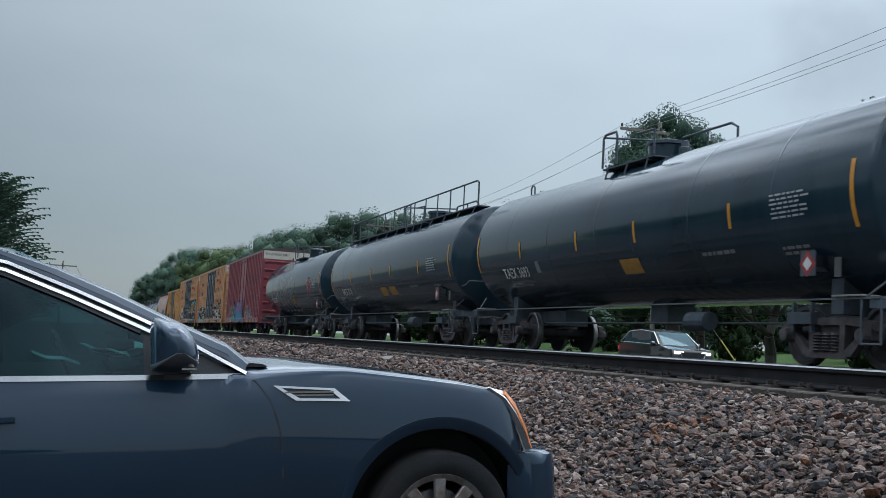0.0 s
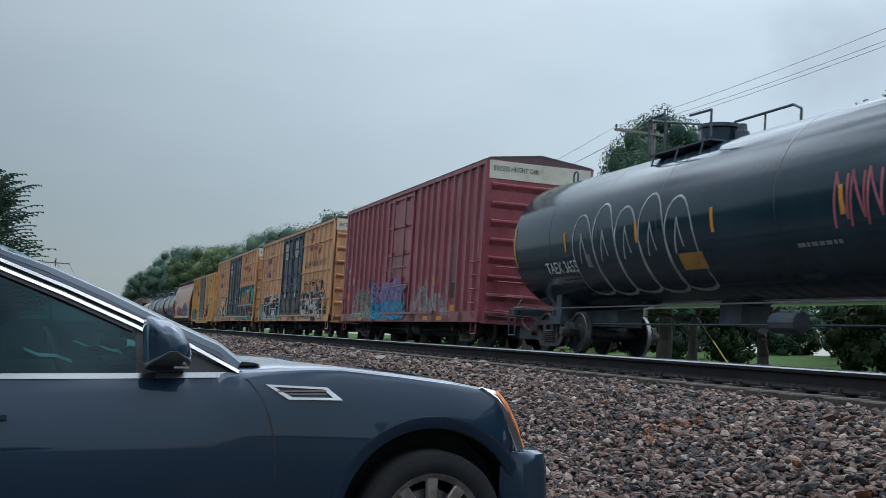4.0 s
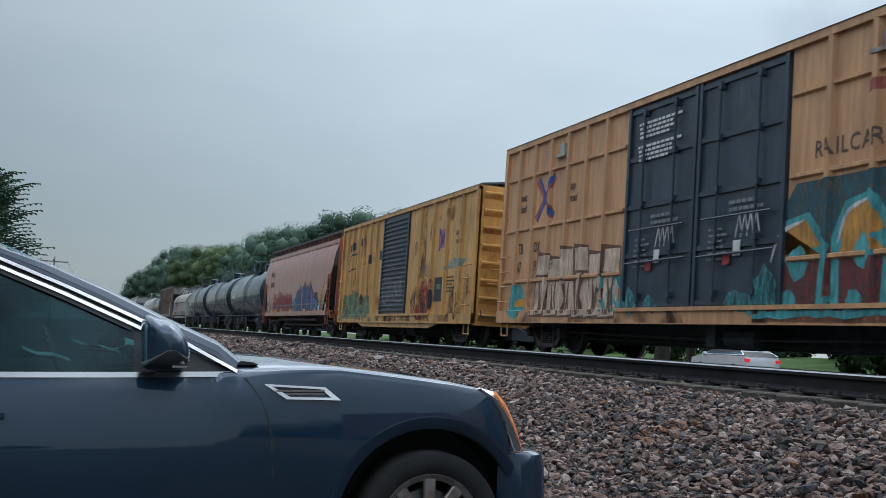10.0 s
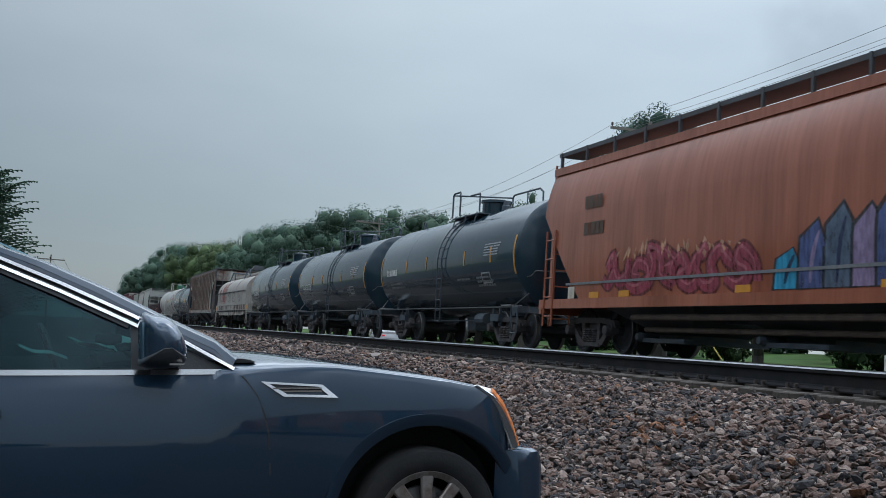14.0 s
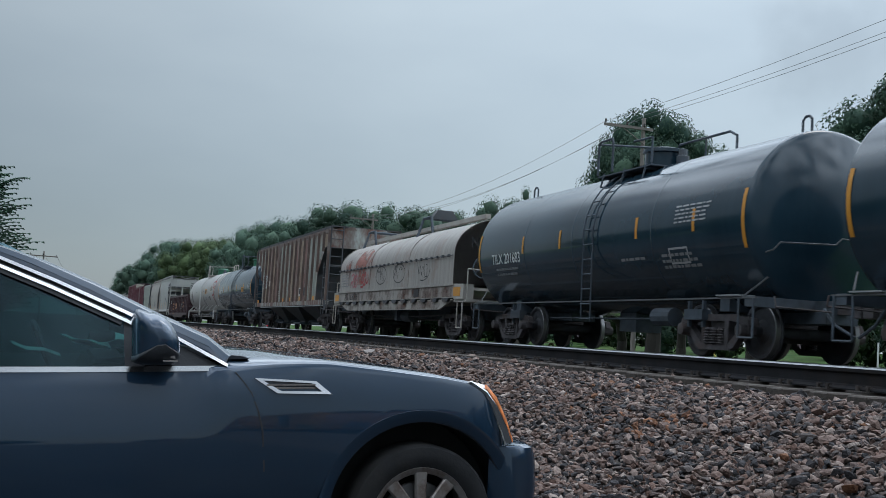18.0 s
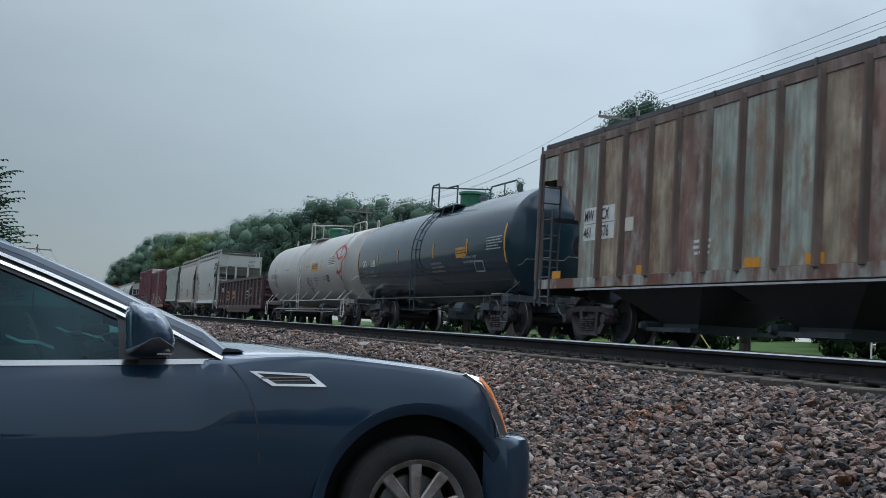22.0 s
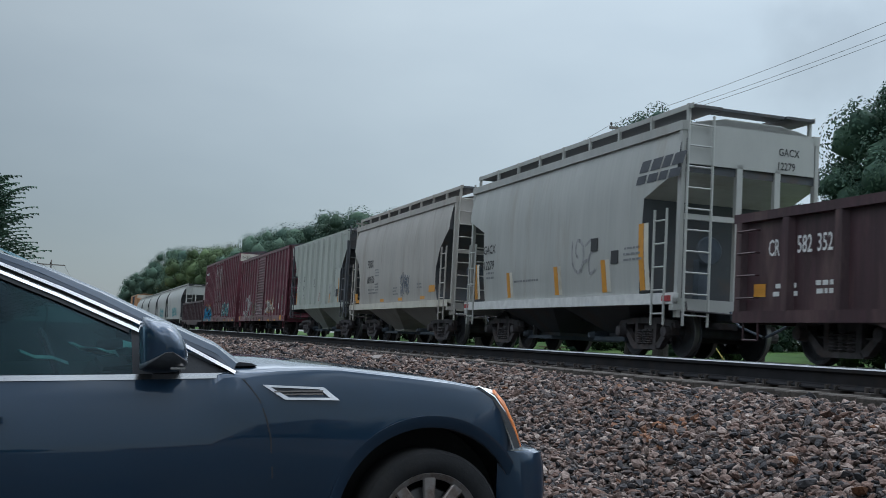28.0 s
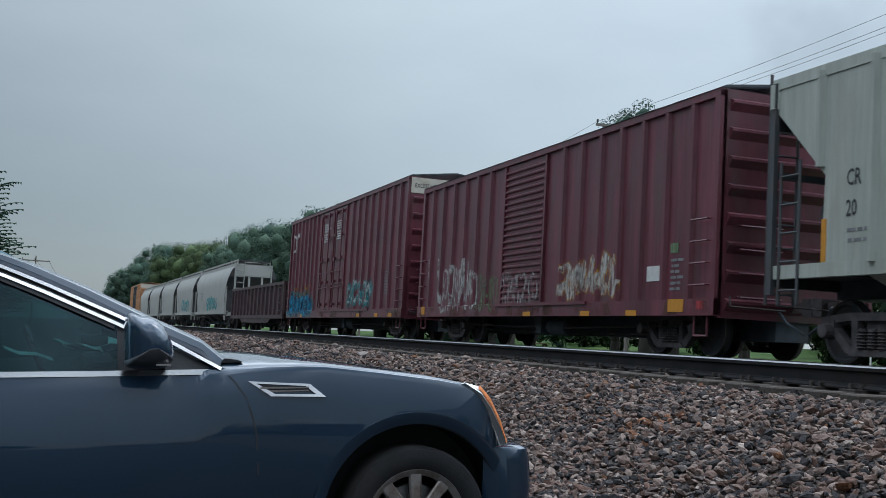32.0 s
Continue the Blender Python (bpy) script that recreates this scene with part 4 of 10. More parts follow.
P_ORANGE_OLD = material("faded_orange_placard", (0.42, 0.22, 0.05), 0.6, var=0.2, scale=5)


def stain_paint(name, colour):
    """A worn stain that lets the paint below show through in patches."""
    m = material(name, colour, 0.65, var=0.3, scale=3)
    n, l = m.node_tree.nodes, m.node_tree.links
    co, no, mr = n.new("ShaderNodeTexCoord"), n.new("ShaderNodeTexNoise"), n.new("ShaderNodeMapRange")
    no.inputs["Scale"].default_value, no.inputs["Detail"].default_value = 1.7, 7
    mr.inputs["From Min"].default_value, mr.inputs["From Max"].default_value = 0.42, 0.66
    mr.inputs["To Max"].default_value = 0.75
    l.new(co.outputs["Object"], no.inputs["Vector"])
    l.new(no.outputs["Fac"], mr.inputs["Value"])
    l.new(mr.outputs[0], n["Principled BSDF"].inputs["Alpha"])
    return m


M_STAIN = stain_paint("pinkish_rust_stain", (0.36, 0.14, 0.11))
M_RUST_STAIN = stain_paint("dark_rust_stain", (0.13, 0.055, 0.035))
P_ORANGE = material("orange_reflective_tape", (0.60, 0.26, 0.025), 0.45, var=0.1, scale=10)
P_CREAM_BAND = material("cream_band_paint", (0.56, 0.53, 0.45), 0.55, var=0.1, scale=2, dirt=(0.35, 0.30, 0.22), dirt_amount=0.2)
P_GREEN = material("green_dome_paint", (0.02, 0.14, 0.075), 0.5, var=0.2)
SPRAY = {
    "white": (0.62, 0.62, 0.60), "grey": (0.33, 0.33, 0.33), "silver": (0.45, 0.45, 0.44), "black": (0.025, 0.026, 0.03), "cyan": (0.03, 0.36, 0.58),
    "teal": (0.07, 0.34, 0.36), "purple": (0.21, 0.15, 0.33), "lilac": (0.30, 0.22, 0.36), "blue": (0.08, 0.11, 0.26), "navy": (0.02, 0.035, 0.09),
    "orange": (0.52, 0.24, 0.05), "fadedred": (0.38, 0.105, 0.08), "red": (0.40, 0.05, 0.055), "pink": (0.48, 0.14, 0.17), "green": (0.16, 0.24, 0.13), "sage": (0.28, 0.33, 0.27),
    "slate": (0.10, 0.14, 0.20), "pinkdark": (0.34, 0.06, 0.09), "umber": (0.16, 0.075, 0.05), "deepteal": (0.025, 0.085, 0.105), "maroon": (0.15, 0.03, 0.03), "cream": (0.52, 0.42, 0.32), "bone": (0.66, 0.50, 0.38), "bluemark": (0.03, 0.10, 0.36), "yellow": (0.5, 0.38, 0.06), "peach": (0.55, 0.30, 0.18)}


def spray_paint(name, c, least, most):
    """Sprayed colour that has gone thin in upright runs; least and most: how well it covers."""
    m = material("spray_paint_" + name, c, 0.6, var=0.26, scale=2.4, dirt=tuple(0.55 * q for q in c), dirt_amount=0.2)
    n, l = m.node_tree.nodes, m.node_tree.links
    co, mp, no, mr = n.new("ShaderNodeTexCoord"), n.new("ShaderNodeMapping"), n.new("ShaderNodeTexNoise"), n.new("ShaderNodeMapRange")
    mp.inputs["Scale"].default_value = (2.0, 9.0, 2.2)
    no.inputs["Scale"].default_value, no.inputs["Detail"].default_value, no.inputs["Roughness"].default_value = 1.3, 8, 0.7
    mr.inputs["From Min"].default_value, mr.inputs["From Max"].default_value = 0.40, 0.58
    mr.inputs["To Min"].default_value, mr.inputs["To Max"].default_value = least, most
    l.new(co.outputs["Object"], mp.inputs[0])
    l.new(mp.outputs[0], no.inputs["Vector"])
    l.new(no.outputs["Fac"], mr.inputs["Value"])
    l.new(mr.outputs[0], n["Principled BSDF"].inputs["Alpha"])
    return m


WORN = {k + "_worn": spray_paint(k + "_worn", SPRAY[k], 0.0, 0.72) for k in ("white", "silver", "green", "teal", "cyan", "orange", "sage", "grey", "red")}
SPRAY = {k: spray_paint(k, c, 0.62, 1.0) for k, c in SPRAY.items()}
SPRAY.update(WORN)

HW = 1.55          # half the width of a car over its posts


# ---------------- marks on the cars ----------------
SILL_TOPS = {}     # for the depth of a boxcar's side: where its sill stands proud below


def lay(parent, polys, mat, depth, cuts_y=(), cuts_z=(), name="paint_mark", lift=0.005, label=""):
    """Paint on a car's side: outlines (y, z), split where the side is stepped and laid on it; depth gives x."""
    bm = B()
    for k, poly in enumerate(polys):
        vs = [bm.verts.new((0, y, z)) for y, z in poly]
        f = bm.faces.new(vs)
        bmesh.ops.triangulate(bm, faces=[f])
    if depth in SILL_TOPS:
        cuts_z = tuple(cuts_z) + (SILL_TOPS[depth], SILL_TOPS[depth] + 0.02)
    bm.normal_update()
    for at, no in [((0, c, 0), (0, 1, 0)) for c in cuts_y] + [((0, 0, c), (0, 0, 1)) for c in cuts_z]:
        bmesh.ops.bisect_plane(bm, geom=bm.verts[:] + bm.edges[:] + bm.faces[:], plane_co=at, plane_no=no)
    for v in bm.verts:
        v.co.z = max(v.co.z, 0.66)
        v.co.x = depth(v.co.y, v.co.z) - lift
    for f in bm.faces:
        f.normal_update()
        if f.normal.x > 0:
            f.normal_flip()
    ob = part(name, bm, mat, parent, label)
    return tagged(ob, kind="stuff") if name == "graffiti" else ob


def stroke(pts, w):
    """A brush line as overlapping outlines."""
    out = []
    for (y0, z0), (y1, z1) in zip(pts, pts[1:]):
        dy, dz = y1 - y0, z1 - z0
        n = math.hypot(dy, dz) or 1e-6
        ny, nz = -dz / n * w / 2, dy / n * w / 2
        ey, ez = dy / n * w * 0.3, dz / n * w * 0.3
        out.append([(y0 + ny - ey, z0 + nz - ez), (y1 + ny + ey, z1 + nz + ez), (y1 - ny + ey, z1 - nz + ez), (y0 - ny - ey, z0 - nz - ez)])
    return out


def ribbon(ctrl, w, tip=0.15):
    """A sweeping brush band through a few points, fat in the middle, thin at its ends, as a row of quads."""
    pts = []
    n = len(ctrl)
    for k in range(n - 1):
        p0, p1, p2, p3 = ctrl[max(0, k - 1)], ctrl[k], ctrl[k + 1], ctrl[min(n - 1, k + 2)]
        for q in range(4):
            f = q / 4
            pts.append(tuple(0.5 * (2 * b + (c - a) * f + (2 * a - 5 * b + 4 * c - d) * f * f + (3 * b - a - 3 * c + d) * f ** 3) for a, b, c, d in zip(p0, p1, p2, p3)))
    pts.append(ctrl[-1])
    left, right = [], []
    m = len(pts) - 1
    for k, (y, z) in enumerate(pts):
        a, b = pts[max(0, k - 1)], pts[min(m, k + 1)]
        d = math.hypot(b[0] - a[0], b[1] - a[1]) or 1e-6
        g = w / 2 * max(tip, math.sin(math.pi * (0.08 + 0.84 * k / m)) ** 0.7)
        ny, nz = -(b[1] - a[1]) / d * g, (b[0] - a[0]) / d * g
        left.append((y + ny, z + nz))
        right.append((y - ny, z - nz))
    return [[left[k], left[k + 1], right[k + 1], right[k]] for k in range(m)]


def lump(y, z, ry, rz, rnd, n=14, rough=0.14):
    """A rounded uneven patch."""
    return [(y + math.cos(a) * ry * rnd.uniform(1 - rough, 1 + rough), max(0.7 + 0.01 * math.cos(3 * a), z + math.sin(a) * rz * rnd.uniform(1 - rough, 1 + rough))) for a in [2 * math.pi * k / n for k in range(n)]]


# strokes of sprayed figures in a unit box, x to the right: hooked, looped and arrow-like forms, not letters of any alphabet
GLYPHS = (
    [[(0.0, 0.1), (0.35, 0.0), (0.5, 0.5), (0.15, 0.75), (0.45, 1.0), (0.95, 0.85)], [(0.5, 0.45), (0.95, 0.3), (1.0, 0.0)]],
    [[(0.1, 1.0), (0.0, 0.45), (0.3, 0.2), (0.6, 0.55), (0.8, 0.15), (1.05, 0.3)], [(0.55, 0.5), (0.75, 1.05), (0.95, 0.7)]],
    [[(0.9, 1.0), (0.3, 0.9), (0.05, 0.5), (0.4, 0.3), (0.75, 0.5), (0.6, 0.8)], [(0.0, 0.05), (0.5, 0.0), (1.0, 0.2)]],
    [[(0.0, 0.9), (0.4, 0.6), (0.1, 0.25), (0.55, 0.0), (0.9, 0.35), (0.65, 0.65), (1.0, 1.0)]],
    [[(0.05, 0.0), (0.25, 0.55), (0.0, 1.0), (0.5, 0.8), (0.55, 0.3), (1.0, 0.05)], [(0.6, 0.95), (1.05, 0.6), (0.7, 0.45)]],
    [[(0.0, 0.4), (0.25, 0.05), (0.6, 0.15), (0.45, 0.6), (0.8, 0.95), (1.05, 0.55)], [(0.1, 0.75), (0.35, 1.05)]],
    [[(0.1, 0.05), (0.05, 0.6), (0.35, 0.95), (0.6, 0.6), (0.3, 0.35), (0.65, 0.0), (1.0, 0.25)], [(0.75, 0.55), (1.0, 1.0)]],
    [[(0.05, 0.95), (0.1, 0.3), (0.5, 0.02), (0.95, 0.3), (0.85, 0.8), (0.45, 0.95), (0.35, 0.55), (0.6, 0.45)]],
    [[(0.0, 0.0), (0.12, 0.85), (0.4, 0.3), (0.62, 1.0), (0.8, 0.25), (1.05, 0.9)], [(0.2, 0.1), (0.7, 0.0)]],
)


def graffiti(parent, y_left, y_right, z0, z1, fill, edge, depth, cuts_y, seed, letters=5, weight=0.16, back=None, accent=None, spikes=False, cuts_z=(), style="sweep",
             glyphs=(), split=None):
    """A sprayed piece between two places along the side: halo, outline, fill and highlights, figure by figure;
    split: (height, colour) gives the fill another colour below that height."""
    rnd = random.Random(seed)
    width, h = (y_left - y_right) / letters, z1 - z0
    near = [c for c in cuts_y if y_right - 0.6 < c < y_left + 0.6]
    halos, edges, fills, marks, shards = [], [], [], [], []
    for i in range(letters):
        if style == "blocks":
            yc = y_left - (i + 0.5) * width
            a, b, t = yc + width * rnd.uniform(0.50, 0.58), yc - width * rnd.uniform(0.48, 0.56), rnd.uniform(-0.12, 0.12)
            zb, zt = z0 + h * rnd.uniform(0.0, 0.04), z1 - h * rnd.uniform(0.0, 0.22)
            edges.append([(a + t, zb), (b + t, zb), (b - t, zt), (a - t, zt + h * 0.05)])
            e = 0.038
            zm = zb + (zt - zb) * rnd.uniform(0.5, 0.66)
            fills.append([(a + t - e, zb + e), (b + t + e, zb + e * rnd.uniform(1, 3)), (b + e, zm - e), (a - e * 2, zm - e * 0.4)])
            fills.append([(a - e, zm + e), (b + e * 1.6, zm + e * 0.5), (b - t + e, zt - e), (a - t - e * 1.5, zt - e * 0.6)])
            marks += ribbon([(yc + width * 0.2, zm - h * 0.05), (yc + width * 0.12, zb + h * 0.25), (yc + width * 0.22, zb + h * 0.06)], 0.09, 0.2)
            marks += ribbon([(yc - width * 0.15, zm - h * 0.02), (yc - width * 0.06, zb + h * 0.3), (yc - width * 0.2, zb + h * 0.08)], 0.08, 0.2)
            marks.append([(yc + width * 0.12, zb + h * 0.05), (yc - width * 0.10, zb + h * 0.06), (yc + width * rnd.uniform(-0.05, 0.1), zb + h * rnd.uniform(0.25, 0.45))])
            continue
        if style == "blades":
            for q in range(8):
                f = (i + rnd.random()) / letters
                y = y_left - (y_left - y_right) * f
                arch = 0.35 + 0.65 * math.sin(math.pi * min(1.0, 0.18 + 0.85 * f))
                zb, n = z0 + h * rnd.uniform(0.0, 0.45), h * rnd.uniform(0.35, 0.75) * arch
                a = math.pi / 2 + (0.5 - f) * 1.5 + rnd.uniform(-0.45, 0.45)
                w = rnd.uniform(0.08, 0.19) * h
                dy, dz = math.cos(a), math.sin(a)
                zt = min(z1 + 0.3 * h, zb + dz * n)
                fills.append([(y, zb - 0.04), (y + dz * w + dy * n * 0.4, zb + dz * n * 0.38), (y + dy * n, zt), (y - dz * w + dy * n * 0.35, zb + dz * n * 0.45)])
                if edge:
                    p = fills[-1]
                    cy, cz2 = sum(c[0] for c in p) / 4, sum(c[1] for c in p) / 4
                    edges.append([(cy + (c[0] - cy) * 1.25, max(z0 - 0.01, cz2 + (c[1] - cz2) * 1.14)) for c in p])
                if q % 2:
                    marks += ribbon([(y + dy * n * 0.1, zb + dz * n * 0.1), (y + dy * n * 0.5, zb + dz * n * 0.5), (y + dy * n * 0.8, zb + (zt - zb) * 0.8)], w * 0.5, 0.1)
            continue
        figure = GLYPHS[glyphs[i % len(glyphs)] if glyphs else rnd.randrange(len(GLYPHS))]
        lean_, hh, zb, turned = rnd.uniform(-0.15, 0.25), h * rnd.uniform(0.8, 1.08), z0 + h * rnd.uniform(0.0, 0.07), rnd.random() < 0.5
        w = weight * min(h, width * 1.7) * 1.45
        for line in figure:
            ctrl = [(y_left - (i - 0.06 + 1.12 * (1 - a if turned else a)) * width - lean_ * (b - 0.5) * width + rnd.uniform(-0.03, 0.03) * width, zb + w * 0.4 + b * (hh - w * 0.8) + rnd.uniform(-0.03, 0.03) * h) for a, b in line]
            if len(ctrl) == 2:
                ctrl.insert(1, ((ctrl[0][0] + ctrl[1][0]) / 2 + rnd.uniform(-0.06, 0.06) * width, (ctrl[0][1] + ctrl[1][1]) / 2))
            if back:
                halos += ribbon(ctrl, w * 2.7, 0.85)
            edges += ribbon(ctrl, w * 1.45, 0.8)
            fills += ribbon(ctrl, w, 0.75)
            if accent or style == "blocks":
                marks += ribbon([(a + w * 0.16, b + w * 0.2) for a, b in ctrl], w * 0.22, 0.2)
        if spikes:
            for q in range(3):
                y = y_left - (i + rnd.random()) * width
                shards.append([(y - 0.07, z1 - 0.12 * h), (y + 0.08, z1 - 0.16 * h), (y + rnd.uniform(-0.25, 0.2), z1 + rnd.uniform(0.1, 0.32) * h)])

    def layer(polys, mat, base):
        groups = {}
        for k, p in enumerate(polys):
            groups.setdefault(k % 3, []).append(p)
        for k, ps in groups.items():
            lay(parent, ps, mat, depth, near, cuts_z, "graffiti", base + 0.0005 * k)
    if halos:
        layer(halos, SPRAY[back], 0.003)
    if edge and edges:
        layer(edges, SPRAY[edge], 0.005)
    if split:
        low = [p for p in fills if sum(c[1] for c in p) / len(p) < split[0]]
        fills = [p for p in fills if sum(c[1] for c in p) / len(p) >= split[0]]
        layer(low, SPRAY[split[1]], 0.007)
    layer(fills + shards, SPRAY[fill], 0.007)
    if marks and (accent or style == "blocks"):
        layer(marks, SPRAY[accent or edge], 0.010)


def lettering(parent, words, y_left, z, size, mat, x=-HW, narrow=0.8, bold=0.012, lean=0.0, spacing=1.0, tilt_end=False, name="lettering"):
    """Words on a side (read from high y to low y), or on the front end when tilt_end is set (read from -x to +x)."""
    cu = bpy.data.curves.new("lettering", "FONT")
    cu.body, cu.size, cu.offset, cu.shear, cu.space_character = words, size, bold * size, lean, spacing
    cu.resolution_u = 2
    tmp = new("lettering_source", cu)
    me = bpy.data.meshes.new_from_object(tmp)
    bpy.data.objects.remove(tmp)
    if tilt_end:
        m = Matrix(((narrow, 0, 0, x), (0, 0, -1, y_left), (0, 1, 0, z), (0, 0, 0, 1)))
    else:
        m = Matrix(((0, 0, -1, x - 0.006), (-narrow, 0, 0, y_left), (0, 1, 0, z), (0, 0, 0, 1)))
    me.transform(m)
    me.materials.clear()
    me.materials.append(mat)
    ob = new(name, me)
    ob.parent = parent
    return ob


def side_words(parent, words, y_left, z, size, mat, depth, cuts, narrow=0.8, bold=0.01, lean=0.0, spacing=1.0):
    """Words painted over the posts and panels of a side."""
    ob = lettering(parent, words, y_left, z, size, mat, 0.0, narrow, bold, lean, spacing)
    bm = B()
    bm.from_mesh(ob.data)
    ys = [v.co.y for v in bm.verts]
    for c in cuts:
        if min(ys) < c < max(ys):
            bmesh.ops.bisect_plane(bm, geom=bm.verts[:] + bm.edges[:] + bm.faces[:], plane_co=(0, c, 0), plane_no=(0, 1, 0))
    for v in bm.verts:
        v.co.x = depth(v.co.y, v.co.z) - 0.006
    bm.to_mesh(ob.data)
    bm.free()
    return ob


def bars(parent, y_left, z, w, rows, mat, x=-HW, h=0.045, gap=0.075, seed=1, name="lettering"):
    """Lines of small print that cannot be read."""
    rnd = random.Random(seed)
    bm = B()
    for i in range(rows):
        y, end = y_left - rnd.uniform(0, 0.06), y_left - w * rnd.uniform(0.75, 1)
        while y > end:
            d = rnd.uniform(0.06, 0.2)
            zz = z - i * gap
            v = [bm.verts.new((x - 0.006, a, b)) for a, b in ((y, zz), (y - d, zz), (y - d, zz + h), (y, zz + h))]
            bm.faces.new(v)
            y -= d + 0.035
    return part(name, bm, mat, parent)


def plate(parent, y0, y1, z0, z1, mat, x=-HW, name="placard", t=0.008, label=""):
    bm = B()
    box(bm, x - t, x + 0.004, min(y0, y1), max(y0, y1), z0, z1)
    return part(name, bm, mat, parent, label)


# ---------------- trucks, couplers, ladders ----------------
MESHES = {}
WHEEL_SETS = []


def shared(name, key, make, mats, parent, loc=(0, 0, 0), smooth=False, label=""):
    """A part whose mesh is made once and used again."""
    if key not in MESHES:
        bm = B()
        make(bm)
        me = bpy.data.meshes.new(name)
        bm.to_mesh(me)
        bm.free()
        for m in mats:
            me.materials.append(m)
        if smooth:
            me.polygons.foreach_set("use_smooth", [True] * len(me.polygons))
            me.set_sharp_from_angle(angle=radians(35))
        MESHES[key] = me
    ob = new(name, MESHES[key])
    ob.parent = parent
    ob.location = loc
    if label:
        ob["label"] = label
    return ob


def make_bolster(bm):
    box(bm, -1.0, 1.0, -0.2, 0.2, 0.42, 0.70)
    lathe(bm, [(0.68, 0.22), (0.86, 0.2)], axis=2, n=12)
    box(bm, -0.85, 0.85, -0.6, -0.5, 0.30, 0.42)
    box(bm, -0.85, 0.85, 0.5, 0.6, 0.30, 0.42)


def make_side_frame(bm):
    for a, b in (((-0.06, 0.06)),):
        prism(bm, [(-1.12, 0.52), (-1.05, 0.66), (-0.5, 0.72), (0.5, 0.72), (1.05, 0.66), (1.12, 0.52), (0.98, 0.56), (0.45, 0.61), (-0.45, 0.61), (-0.98, 0.56)], a, b, 0)
        for s in (-1, 1):
            prism(bm, [(s * 1.0, 0.60), (s * 0.86, 0.58), (s * 0.36, 0.20), (s * 0.40, 0.13), (s * 0.55, 0.16)], a, b, 0)
            prism(bm, [(s * 0.30, 0.63), (s * 0.42, 0.63), (s * 0.40, 0.18), (s * 0.28, 0.18)], a, b, 0)
            box(bm, a - 0.02, b + 0.02, s * 0.89 - 0.12, s * 0.89 + 0.12, 0.40, 0.62)
            lathe(bm, [(-0.20, 0.055), (-0.19, 0.10), (-0.05, 0.115), (0.0, 0.115)], axis=0, n=14, centre=(0, s * 0.89, 0.457))
        prism(bm, [(-0.46, 0.12), (0.46, 0.12), (0.40, 0.21), (-0.40, 0.21)], a - 0.02, b + 0.02, 0)


def make_spring(bm):
    prof = [(0.20, 0.05)]
    for k in range(6):
        z = 0.22 + k * 0.045
        prof += [(z, 0.062), (z + 0.014, 0.088), (z + 0.028, 0.062)]
    lathe(bm, prof + [(0.50, 0.05)], axis=2, n=10, centre=(-0.05, 0, 0))


def make_wheel_set(bm):
    lathe(bm, [(-1.12, 0.07), (-1.0, 0.08), (-0.8, 0.095), (0.8, 0.095), (1.0, 0.08), (1.12, 0.07)], axis=0, n=12)
    for s in (-1, 1):
        prof = [(0.66, 0.10), (0.67, 0.14), (0.70, 0.34), (0.672, 0.40), (0.672, 0.478), (0.70, 0.480), (0.715, 0.458), (0.80, 0.455), (0.808, 0.445), (0.808, 0.40), (0.76, 0.37), (0.745, 0.2), (0.80, 0.135), (0.80, 0.10)]
        lathe(bm, [(s * a, r) for a, r in (prof if s > 0 else prof[::-1])], axis=0, n=40)
    # pressed web pattern: a balance pocket and grease streak mark on each wheel face
    for s in (-1, 1):
        box(bm, s * 0.752 - 0.012, s * 0.752 + 0.012, -0.05, 0.05, 0.22, 0.32)
    for f in bm.faces:
        r = [math.hypot(v.co.y, v.co.z) for v in f.verts]
        f.material_index = 1 if min(r) > 0.44 and max(r) < 0.47 else 0


def truck(car, y):
    t = shared("truck", "bolster", make_bolster, [M_TRUCK], car, (0, y, 0), label="rusty cast steel truck under the car")
    for s in (-1, 1):
        shared("side_frame", "side_frame", make_side_frame, [M_TRUCK], t, (s * 1.02, 0, 0)).scale = (1 if s < 0 else -1, 1, 1)
        for q in (-0.2, 0.0, 0.2):
            shared("spring", "spring", make_spring, [M_TRUCK], t, (s * 1.02, q, 0)).scale = (1 if s < 0 else -1, 1, 1)
    for s in (-1, 1):
        w = shared("wheel_set", "wheel_set", make_wheel_set, [M_WHEEL, M_TREAD], t, smooth=True)
        w.matrix_parent_inverse = Matrix.Translation((0, s * 0.89, 0.457))
        WHEEL_SETS.append(w)
    return t


def coupler(car, y, length, s):
    """s = 1 at the rear end, -1 at the front end; reaches half the gap to the next car."""
    bm = B()
    box(bm, -0.09, 0.09, min(y, y + s * (length - 0.12)), max(y, y + s * (length - 0.12)), 0.78, 0.95)
    e = y + s * (length - 0.12)
    prism(bm, [(-0.2, e - s * 0.12), (0.12, e - s * 0.12), (0.16, e + s * 0.06), (0.02, e + s * 0.16), (-0.1, e + s * 0.02), (-0.2, e + s * 0.10)], 0.72, 1.0, 2)
    ob = part("coupler", bm, M_TRUCK, car)
    bm = B()
    pipe(bm, [(-0.35, y, 0.85), (-0.33, y + s * 0.25, 0.60), (-0.28, y + s * (length - 0.05), 0.42)], 0.025, 6)
    part("brake_hose", bm, M_STEEL_DARK, car)
    bm = B()
    pipe(bm, [(-1.30, y + s * 0.06, 0.98), (-1.30, y + s * 0.10, 0.82), (-0.3, y + s * 0.14, 0.80)], 0.016, 5)
    part("cut_lever", bm, M_TRUCK, car)
    return ob


